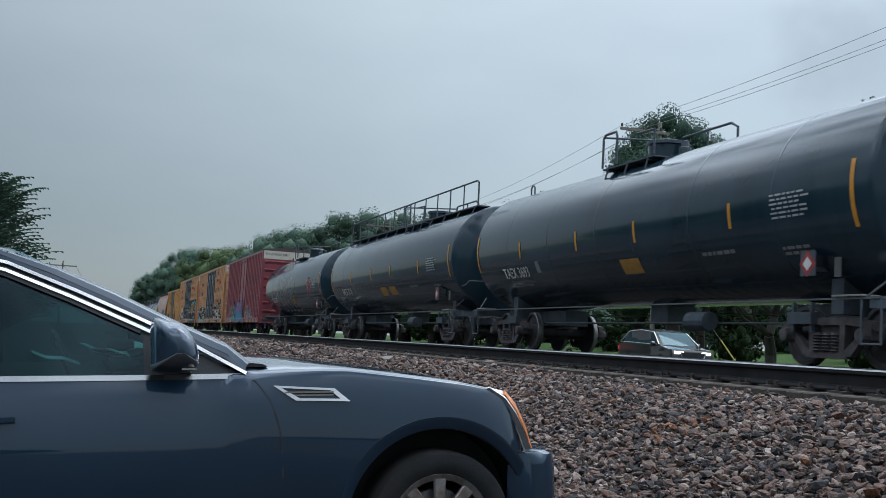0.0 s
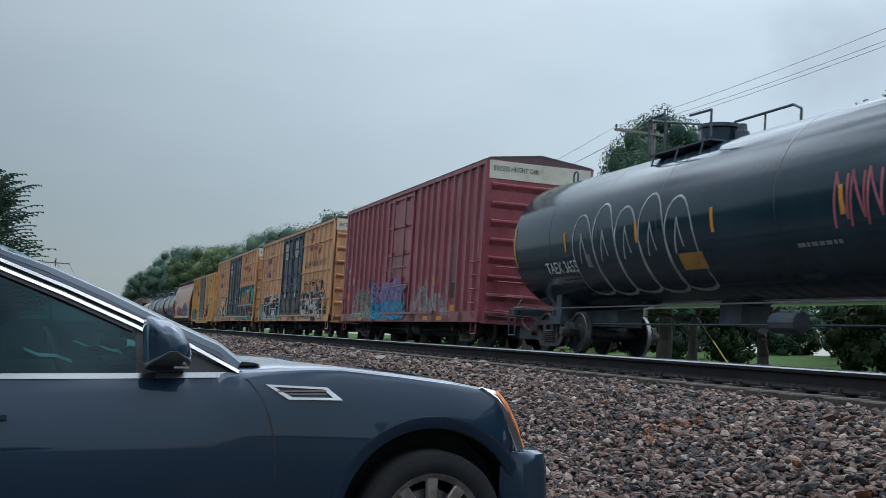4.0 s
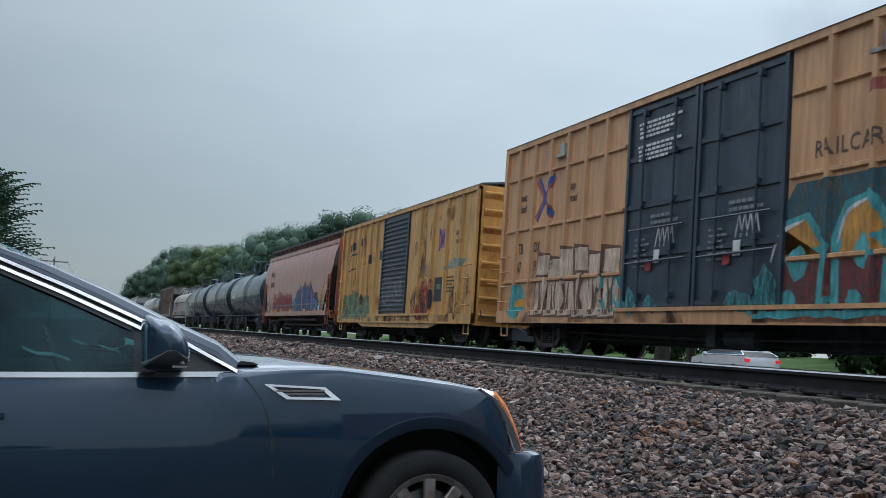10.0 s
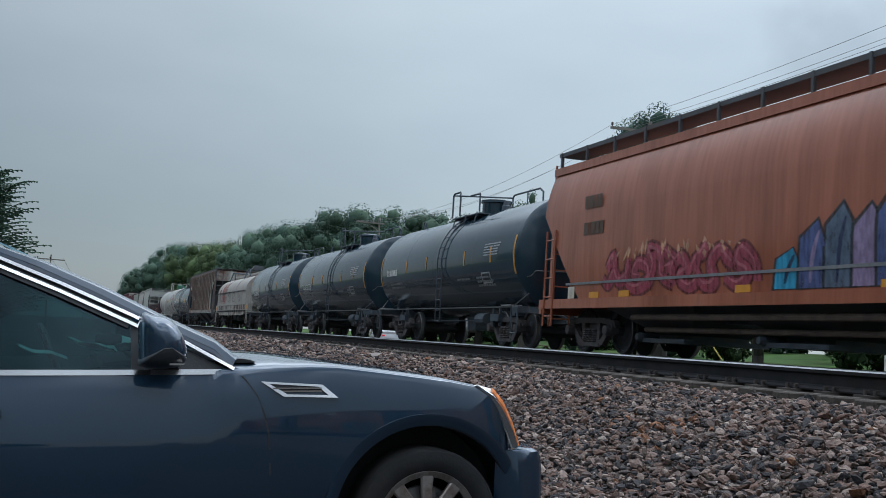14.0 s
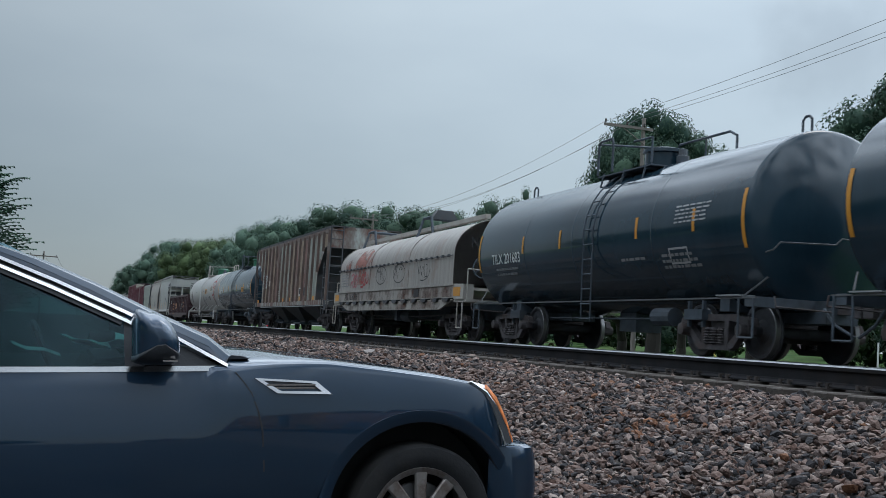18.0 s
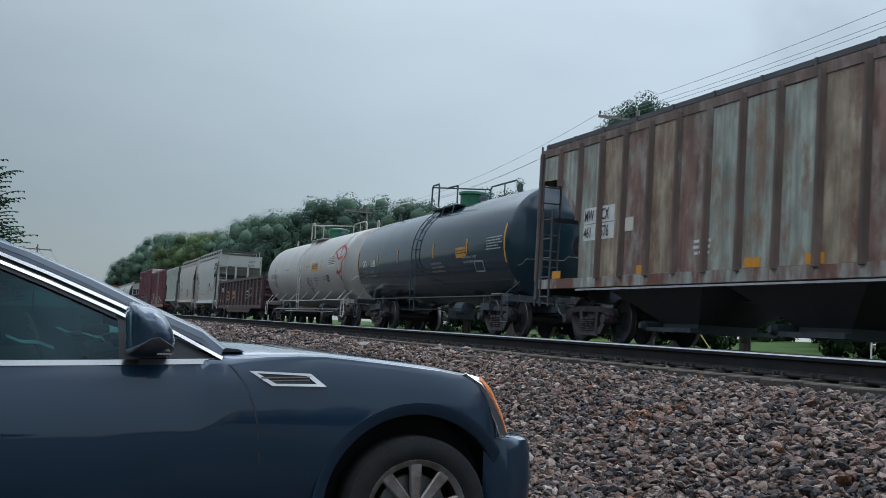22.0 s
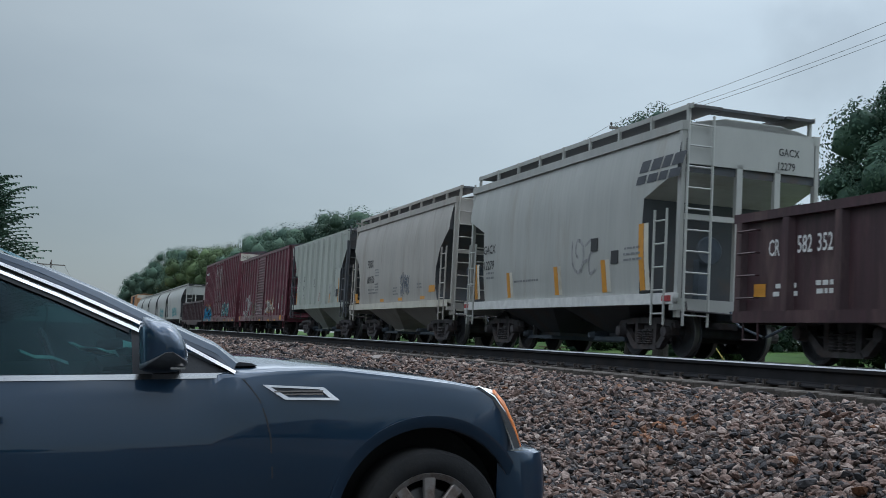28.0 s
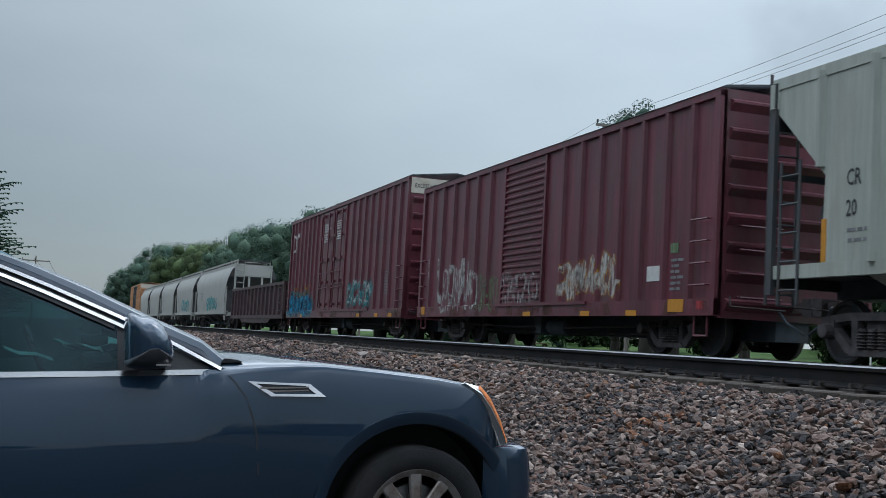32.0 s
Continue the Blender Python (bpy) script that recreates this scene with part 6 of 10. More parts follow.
    for y, z, h in stripes:
        n = 6
        poly = [(y - 0.045, z + h * k / n) for k in range(n + 1)] + [(y + 0.045, z + h * k / n) for k in range(n, -1, -1)]
        lay(car, [poly], P_ORANGE, depth, (), cz, "reflector", 0.008)
    return car, (u0 + u1) / 2, depth, cz


def tank_words(car, depth, words, y_left, z, size, mat, narrow=0.75, lean=0.0):
    ob = lettering(car, words, y_left, z, size, mat, 0.0, narrow, 0.014, lean)
    for v in ob.data.vertices:
        v.co.x = depth(v.co.y, v.co.z) - 0.006
    return ob


def tank_bars(car, depth, y_left, z, w, rows, mat, seed, h=0.045, gap=0.08):
    ob = bars(car, y_left, z, w, rows, mat, 0.0, h, gap, seed)
    for v in ob.data.vertices:
        v.co.x = depth(v.co.y, v.co.z) - 0.006
    return ob


def tank_panel(car, depth, cz, y0, y1, z0, z1, mat, lines=None, seed=1, name="placard"):
    if mat is P_FAINT and not lines:      # an empty printed frame
        corners = [(y0, z0), (y1, z0), (y1, z1), (y0, z1), (y0, z0)]
        lay(car, [p for a, b in zip(corners, corners[1:]) for p in stroke([a, b], 0.035)], P_PRINT, depth, (), cz, name, 0.006)
        mat = None
    if mat is P_FAINT and lines:      # a table of small white print straight on the dark shell
        mat, lines = None, P_PRINT
    if mat:
        lay(car, [[(y0, z0), (y1, z0), (y1, z1), (y0, z1)]], mat, depth, (), cz, name, 0.006)
    if lines:
        ob = bars(car, max(y0, y1) - 0.04, z1 - 0.1, abs(y1 - y0) - 0.08, int((z1 - z0) / 0.075) - 1, lines, 0.0, 0.03, 0.07, seed)
        for v in ob.data.vertices:
            v.co.x = depth(v.co.y, v.co.z) - 0.010


# ---------------- covered hoppers ----------------
def hopper(name, u0, u1, paint, label, gaps, z0=1.06, z1=4.07, cut=((3.4, 0.0), (2.8, 1.25), (1.3, 1.3)), ribs=0, bays=2, end_paint=None, walkway=4.42, curved=True,
           sill=None, bay_paint=None, end_frame=None, truck_in=1.75, walk_out=0.85, tumble=0.42, walk_frame=None, rib_paint=None):
    """A covered hopper; cut: (height, setback of the slope sheet from the end) from the eaves down."""
    car, half = start_car(name, u0, u1, label, "covered hopper", gaps, truck_in=truck_in)
    end_paint = end_paint or paint
    end_frame = end_frame or paint
    walk_frame = walk_frame or end_frame

    def width(z):
        f = (z - z0) / (z1 - z0)
        return HW - 0.03 - (tumble * max(0, (f - 0.62) / 0.38) ** 2 + 0.06 * max(0, (0.25 - f) / 0.25) if curved else 0.0)

    def back(z):
        pts = list(cut)
        if z >= pts[0][0]:
            return pts[0][1]
        for (za, ba), (zb, bb) in zip(pts, pts[1:]):
            if zb <= z <= za:
                return ba + (bb - ba) * (za - z) / (za - zb)
        return pts[-1][1]
    levels = sorted(set([z0, z1] + [z for z, _ in cut if z0 < z < z1] + [z0 + (z1 - z0) * i / 14 for i in range(15)]))
    rings = []
    for z in levels:
        w, e = width(z), half - back(z)
        rings.append([(-w, -e, z), (w, -e, z), (w, e, z), (-w, e, z)])
    w1 = width(z1)
    for dz, dx in ((0.06, 0.12), (0.14, 0.45), (0.18, 0.8)):
        rings.append([(-w1 + dx, -half, z1 + dz), (w1 - dx, -half, z1 + dz), (w1 - dx, half, z1 + dz), (-w1 + dx, half, z1 + dz)])
    bm = B()
    loft(bm, rings)
    # shade under the overhanging ends, put into the colour of the slope sheets
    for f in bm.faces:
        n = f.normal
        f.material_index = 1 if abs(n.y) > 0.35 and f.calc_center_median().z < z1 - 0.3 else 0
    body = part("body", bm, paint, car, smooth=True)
    body.data.materials.append(P_STEEL_AND_SHADE)

    def depth(y, z):
        return -width(min(z1, max(z0, z)))
    cz = levels[1:-1]
    px = width(z0 + 1.0)
    if ribs:
        for i in range(ribs):
            y = -half + 0.06 + (2 * half - 0.12) * i / (ribs - 1)
            zb = z0
            for z in levels:
                if half - back(z) >= abs(y) - 0.01:
                    zb = z
                    break
            hgt = z1 - zb

            def make_rib(bm, hgt=hgt):
                prism(bm, [(0, -0.085), (-0.05, -0.055), (-0.085, -0.03), (-0.085, 0.03), (-0.05, 0.055), (0, 0.085)], 0, hgt, 2)
            shared("rib", "rib%.2f" % hgt + (rib_paint or paint).name, make_rib, [rib_paint or paint], car, (-px, y, zb))
    # eaves, side sills, end posts
    for s in (-1, 1):
        bm = B()
        xo = s * (w1 + (0.02 if ribs else 0.07))
        box(bm, min(xo, xo - s * 0.15), max(xo, xo - s * 0.15), -half, half, z1 - 0.08, z1 + 0.09)
        part("top_chord", bm, rib_paint or (paint if ribs else end_frame), car)
        bm = B()
        xo = s * (HW - 0.01)
        box(bm, min(xo, xo - s * 0.12), max(xo, xo - s * 0.12), -half, half, z0 - 0.17, z0 + 0.03)
        part("side_sill", bm, sill or paint, car)
        for e in (-1, 1):
            bm = B()
            yo = e * (half - 0.07)
            box(bm, min(s * (w1 - 0.02), s * (w1 + 0.06)), max(s * (w1 - 0.02), s * (w1 + 0.06)), yo - 0.06, yo + 0.06, z0 - 0.4 if s < 0 else z0, z1 + 0.02)
            part("end_post", bm, end_frame, car)
    for e in (-1, 1):
        bm = B()
        box(bm, -HW + 0.02, HW - 0.02, min(e * half, e * (half - 1.2)), max(e * half, e * (half - 1.2)), z0 - 0.12, z0 - 0.06)
        box(bm, -HW + 0.02, HW - 0.02, min(e * half, e * (half - 0.12)), max(e * half, e * (half - 0.12)), z0 - 0.28, z0 - 0.12)
        part("end_platform", bm, end_frame, car)
        bm = B()
        box(bm, -w1 + 0.05, w1 - 0.05, min(e * half, e * (half - 0.03)), max(e * half, e * (half - 0.03)), z1 - 0.68, z1 + 0.04)
        prism(bm, [(-w1 + 0.05, z1 + 0.04), (w1 - 0.05, z1 + 0.04), (w1 - 0.8, z1 + 0.2), (-w1 + 0.8, z1 + 0.2)], min(e * half, e * (half - 0.03)), max(e * half, e * (half - 0.03)), 1)
        part("end_panel", bm, end_paint, car)
        bm = B()
        for x in (-0.25, 0.55):
            box(bm, x - 0.06, x + 0.06, min(e * half, e * (half - 0.1)), max(e * half, e * (half - 0.1)), z0 - 0.1, z1 - 0.6)
        box(bm, -w1, w1, min(e * half, e * (half - 0.08)), max(e * half, e * (half - 0.08)), z0 + 1.35, z0 + 1.45)
        part("end_brace", bm, end_frame, car)
        ladder(car, -w1 - 0.02 + 0.28, e * (half + 0.02), z0 - 0.55, z1 + 0.2, end_frame, 10, 0.5, "x")
        ladder(car, -HW + 0.06, e * (half - 0.5), z0 - 0.55, z0 + 1.55, end_frame, 5, 0.44)
        bm = B()
        lathe(bm, [(-0.03, 0.24), (0.0, 0.27), (0.03, 0.24)], axis=1, n=16, centre=(-0.62, e * (half - 0.35), z0 + 0.85))
        box(bm, -0.75, -0.5, e * (half - 0.55) - 0.1, e * (half - 0.55) + 0.1, z0 - 0.06, z0 + 0.7)
        part("hand_brake", bm, M_STEEL_DARK, car)
    # discharge bays
    span = (2 * half - 2 * (cut[-1][1] + 0.5)) / bays
    for i in range(bays):
        yc = -half + cut[-1][1] + 0.5 + span * (i + 0.5)
        bm = B()
        rings = []
        for z, fx, fy in ((z0, 1.0, 1.0), (0.42, 0.42, 0.30), (0.30, 0.42, 0.30)):
            rings.append([(-1.45 * fx, yc - span / 2 * fy, z), (1.45 * fx, yc - span / 2 * fy, z), (1.45 * fx, yc + span / 2 * fy, z), (-1.45 * fx, yc + span / 2 * fy, z)])
        loft(bm, rings)
        part("hopper_bay", bm, bay_paint or P_STEEL_AND_SHADE, car)
        bm = B()
        box(bm, -0.9, 0.9, yc - span * 0.2, yc + span * 0.2, 0.26, 0.34)
        lathe(bm, [(-1.0, 0.06), (-0.9, 0.10), (0.9, 0.10), (1.0, 0.06)], axis=0, n=10, centre=(0, yc + span * 0.2, 0.36))
        part("outlet_gate", bm, M_STEEL_DARK, car)
    # running boards and hatches on the roof
    for s in (-1, 1):
        x0, x1 = sorted((s * walk_out, s * (walk_out - 0.60)))
        bm = B()
        box(bm, x0, x1, -half - 0.05, half + 0.05, walkway - 0.03, walkway + 0.02)
        part("running_board", bm, P_STEEL_AND_SHADE, car, "dark grating running board on the roof")
        bm = B()
        box(bm, s * walk_out - 0.012, s * walk_out + 0.012, -half - 0.05, half + 0.05, walkway - 0.045, walkway + 0.045)
        part("board_edge", bm, walk_frame, car)
    for e in (-1, 1):
        bm = B()
        box(bm, -walk_out + 0.62, walk_out - 0.62, min(e * half, e * (half - 0.4)), max(e * half, e * (half - 0.4)), walkway - 0.03, walkway + 0.02)
        part("cross_board", bm, P_STEEL_AND_SHADE, car)
    n = int(half * 2 / 1.25)
    bm = B()

    def make_bracket(bm):
        box(bm, -0.03, 0.03, -0.03, 0.03, 0.02, walkway + 0.05 - z1)
    for s in (-1, 1):
        for i in range(n + 1):
            y = -half + 0.1 + (2 * half - 0.2) * i / n
            shared("walk_bracket", "bracket%.2f" % (walkway - z1) + walk_frame.name, make_bracket, [walk_frame], car, (s * walk_out, y, z1))
    for i in range(max(3, bays * 2)):
        y = -half + 1.2 + (2 * half - 2.4) * i / (max(3, bays * 2) - 1)
        bm = B()
        box(bm, -0.32, 0.32, y - 0.45, y + 0.45, z1 + 0.12, z1 + 0.27)
        part("roof_hatch", bm, end_frame, car)
    underframe(car, half, z0 - 0.1, 0.3, tanks=False)
    return car, (u0 + u1) / 2, depth, cz


# ---------------- gondolas and the coil car ----------------
def gondola(name, u0, u1, z0, z1, paint, label, gaps, n=14):
    car, half = start_car(name, u0, u1, label, "gondola car", gaps)
    for s in (-1, 1):
        bm = B()
        xo = s * (HW - 0.1)
        box(bm, min(xo, xo - s * 0.03), max(xo, xo - s * 0.03), -half, half, z0 + 0.02, z1 - 0.02)
        part("side_sheet", bm, paint, car)
        bm = B()
        box(bm, min(s * HW, xo - s * 0.05), max(s * HW, xo - s * 0.05), -half - 0.02, half + 0.02, z1 - 0.12, z1 + 0.02)
        part("top_chord", bm, paint, car)
        bm = B()
        box(bm, min(s * (HW - 0.01), xo - s * 0.02), max(s * (HW - 0.01), xo - s * 0.02), -half, half, z0, z0 + 0.18)
        prism(bm, [(-half * 0.6, z0 + 0.01), (half * 0.6, z0 + 0.01), (half * 0.5, z0 - 0.22), (-half * 0.5, z0 - 0.22)], s * (HW - 0.09), s * (HW - 0.05), 0)
        part("side_sill", bm, paint, car)
    hgt = z1 - z0 - 0.28
    places = [-half + 0.12 + (2 * half - 0.24) * i / (n - 1) for i in range(n)]

    def make_stake(bm):
        prism(bm, [(0, -0.13), (-0.095, -0.075), (-0.095, 0.075), (0, 0.13)], 0, hgt, 2)
    for y in places:
        shared("stake", "stake%.2f" % hgt + paint.name, make_stake, [paint], car, (-HW + 0.1, y, z0 + 0.17))
    bm = B()
    for y in places:
        prism(bm, [(HW - 0.1, y - 0.13), (HW - 0.005, y - 0.075), (HW - 0.005, y + 0.075), (HW - 0.1, y + 0.13)], z0 + 0.17, z1 - 0.11, 2)
    part("far_stakes", bm, paint, car)
    for e in (-1, 1):
        bm = B()
        box(bm, -HW + 0.1, HW - 0.1, min(e * half, e * (half - 0.08)), max(e * half, e * (half - 0.08)), z0, z1)
        for k in range(4):
            z = z0 + 0.25 + k * (z1 - z0 - 0.5) / 3
            prism(bm, [(e * half - e * 0.001, z - 0.1), (e * (half + 0.08), z - 0.03), (e * (half + 0.08), z + 0.03), (e * half - e * 0.001, z + 0.1)], -HW + 0.2, HW - 0.2, 0)
        part("end_wall", bm, paint, car)
        ladder(car, -HW, e * (half - 0.45), z0 + 0.2, z1 - 0.1, paint, 4, 0.5, stiles=False, name="grab_iron")
        stirrup(car, e * (half - 0.45), paint, z1=z0)
    bm = B()
    box(bm, -HW + 0.13, HW - 0.13, -half + 0.08, half - 0.08, z0 + 0.1, z0 + 0.2)
    part("floor", bm, M_STEEL_DARK, car)
    underframe(car, half, z0 + 0.1, 0.35)

    def depth(y, z):
        for p in places:
            q = abs(y - p)
            if q <= 0.076:
                return -HW + 0.005
            if q <= 0.131:
                return -HW + 0.1 - 0.095 * (0.131 - q) / 0.055
        return -HW + 0.1
    return car, (u0 + u1) / 2, depth, [p + o for p in places for o in (-0.131, -0.075, 0.075, 0.131)]


def coil_car(name, u0, u1, label, gaps):
    car, half = start_car(name, u0 - 1.0, u1 + 0.9, label, "coil car", gaps, truck_in=1.9)
    h = (u1 - u0) / 2
    off = -0.05
    zb, zs, zt = 1.52, 2.35, 3.42
    # rounded cover with straight foot
    prof = [(-1.5, zb), (-1.5, zs)] + [(-1.5 * math.cos(a), zs + (zt - zs) * math.sin(a)) for a in [math.pi * k / 20 for k in range(1, 20)]] + [(1.5, zs), (1.5, zb)]
    bm = B()
    prism(bm, prof, -h, h, 1)
    part("coil_cover", bm, P_CREAM, car, smooth=True)
    for q in (-h, -h * 0.36, h * 0.34, h - 0.06):
        bm = B()
        prof2 = [(x * 1.012, z + (0.02 if z > zs else 0)) for x, z in prof]
        prism(bm, prof2, q, q + 0.06, 1)
        part("cover_band", bm, P_CREAM, car, smooth=True)
    bm = B()
    pipe(bm, [(-1.56, -h, 2.30), (-1.56, h, 2.30)], 0.018, 5)
    part("cover_rail", bm, M_STEEL_WORN, car)

    def make_clamp(bm):
        box(bm, -0.05, 0.0, -0.06, 0.06, -0.035, 0.035)
    for i in range(26):
        shared("cover_clamp", "cover_clamp", make_clamp, [P_STEEL_AND_SHADE], car, (-1.545, -h + 0.3 + i * (2 * h - 0.6) / 25, 2.30))
    # lifting brackets and the roof rail
    for y in (h - 0.8, 0.0 - 1.0):
        bm = B()
        pipe(bm, [(-0.95, y, 2.95), (-0.62, y + 0.25, 3.85), (-0.62, y - 0.55, 3.85), (-0.62, y - 0.9, 3.1)], 0.045, 6)
        part("lifting_bracket", bm, M_STEEL_DARK, car)
        bm = B()
        pipe(bm, [(0.95, y, 2.95), (0.62, y + 0.25, 3.85), (0.62, y - 0.55, 3.85)], 0.045, 6)
        part("lifting_bracket", bm, M_STEEL_DARK, car)
        bm = B()
        rod(bm, (-0.62, y, 3.85), (0.62, y, 3.85), 0.05, 6)
        part("bracket_beam", bm, M_STEEL_DARK, car)
    bm = B()
    prism(bm, [(-0.45, 3.85), (0.45, 3.85), (0.25, 4.15), (-0.25, 4.15)], -0.2 - 0.9, 0.2 - 0.9, 1)
    part("lifting_head", bm, P_STEEL_AND_SHADE, car)
    bm = B()
    box(bm, -0.55, -0.40, -h + 0.3, h - 0.2, 3.43, 3.56)
    part("roof_beam", bm, P_WARM_GREY, car)
    # frame
    bm = B()
    for x in (-1.5, 1.5):
        box(bm, min(x, x * 0.92), max(x, x * 0.92), -h - 0.1, h + 0.1, 1.14, 1.50)
        box(bm, min(x * 1.02, x * 0.9), max(x * 1.02, x * 0.9), -h - 0.1, h + 0.1, 1.47, 1.53)
    box(bm, -1.4, 1.4, -h, h, 1.38, 1.46)
    part("trough_beam", bm, P_CREAM, car)
    bm = B()
    for x in (-1.44, 1.44):
        prism(bm, [(-h, 1.10), (h, 1.10), (h * 0.82, 0.82), (-h * 0.82, 0.82)], x - 0.03, x + 0.03, 0)
    part("side_sill", bm, P_WARM_GREY, car)
    bm = B()

    def make_hook(bm):
        prism(bm, [(-0.30, 0.0), (0.30, 0.0), (0.18, -0.10), (-0.18, -0.10)], -0.10, 0.04, 0)
    for i in range(13):
        shared("sill_hook", "sill_hook", make_hook, [P_STEEL_AND_SHADE], car, (-1.44, -h + 0.5 + i * (2 * h - 1.0) / 12, 1.13))
    lay(car, [[(h * 0.9, 0.84), (-h * 0.8, 0.84), (-h * 0.9, 1.08), (h * 0.95, 1.08)]], M_RUST_STAIN, lambda y, z: -1.475, (), (), "rust_patch", 0.004)
    lay(car, [[(h, 1.16), (-h, 1.16), (-h, 1.46), (h, 1.46)]], M_RUST_STAIN, lambda y, z: -1.5, (), (), "rust_patch", 0.003)
    for e in (-1, 1):
        bm = B()
        box(bm, -1.45, 1.45, min(e * half, e * h), max(e * half, e * h), 1.02, 1.10)
        box(bm, -1.5, -1.2, min(e * (half - 0.1), e * (h + 0.1)), max(e * (half - 0.1), e * (h + 0.1)), 1.1, 1.5)
        part("end_platform", bm, P_WARM_GREY, car)
        bm = B()
        for k in range(5):
            a = 2 * math.pi * k / 5
            rod(bm, (-0.75, e * (h + 0.25), 2.0), (-0.75 + 0.26 * math.cos(a), e * (h + 0.25), 2.0 + 0.26 * math.sin(a)), 0.015, 5)
        for k in range(16):
            a, b = 2 * math.pi * k / 16, 2 * math.pi * (k + 1) / 16
            rod(bm, (-0.75 + 0.28 * math.cos(a), e * (h + 0.25), 2.0 + 0.28 * math.sin(a)), (-0.75 + 0.28 * math.cos(b), e * (h + 0.25), 2.0 + 0.28 * math.sin(b)), 0.022, 5)
        rod(bm, (-0.75, e * (h + 0.18), 2.0), (-0.75, e * (h + 0.26), 2.0), 0.05, 8)
        part("hand_brake_wheel", bm, M_STEEL_DARK, car)
        stirrup(car, e * (half - 0.3), P_WARM_GREY, z1=1.02)
        plate(car, e * (h + 0.35) - 0.28, e * (h + 0.35) + 0.28, 1.18, 1.42, P_ORANGE, -1.5, "reflector")
        bm = B()
        pipe(bm, [(-1.4, e * (half - 0.08), 1.1), (-1.4, e * (half - 0.08), 1.9), (-0.6, e * (half - 0.08), 1.9)], 0.02, 5)
        part("end_handrail", bm, P_WARM_GREY, car)
    underframe(car, half, 1.0, 0.4)

    def depth(y, z):
        return -1.5 if z < zs else -1.5 * math.sqrt(max(0.01, 1 - ((z - zs) / (zt - zs)) ** 2))
    return car, (u0 - 1.0 + u1 + 0.9) / 2, depth, [zs + 0.1 * i for i in range(8)]

# ---------------- the cars of the train, from the front ----------------
SPANS = [(12.1, 28.8), (30.0, 47.2), (48.5, 64.7), (66.45, 82.08), (84.43, 102.85), (104.9, 123.3), (125.2, 140.75), (142.3, 159.3), (160.5, 173.6),
         (174.9, 188.0), (189.4, 202.25), (202.8, 217.7), (218.9, 236.3), (237.8, 252.6), (253.7, 270.3), (271.1, 287.15), (289.05, 299.95), (301.4, 312.9),
         (313.6, 324.7), (326.1, 341.6), (343.2, 361.0), (362.0, 378.0), (380.0, 396.5), (397.7, 411.0), (412.2, 425.5), (426.7, 439.6), (440.8, 453.5), (455.0, 473.0)]


def gap(i):
    a = (SPANS[i][0] - SPANS[i - 1][1]) / 2 if i else 0.9
    b = (SPANS[i + 1][0] - SPANS[i][1]) / 2 if i + 1 < len(SPANS) else 0.9
    return (max(0.25, a), max(0.25, b))


def diamond(car, depth, y, z, q, mat, lift=0.008):
    lay(car, [[(y, z - q), (y - q, z), (y, z + q), (y + q, z)]], mat, depth, (), (), "placard", lift)


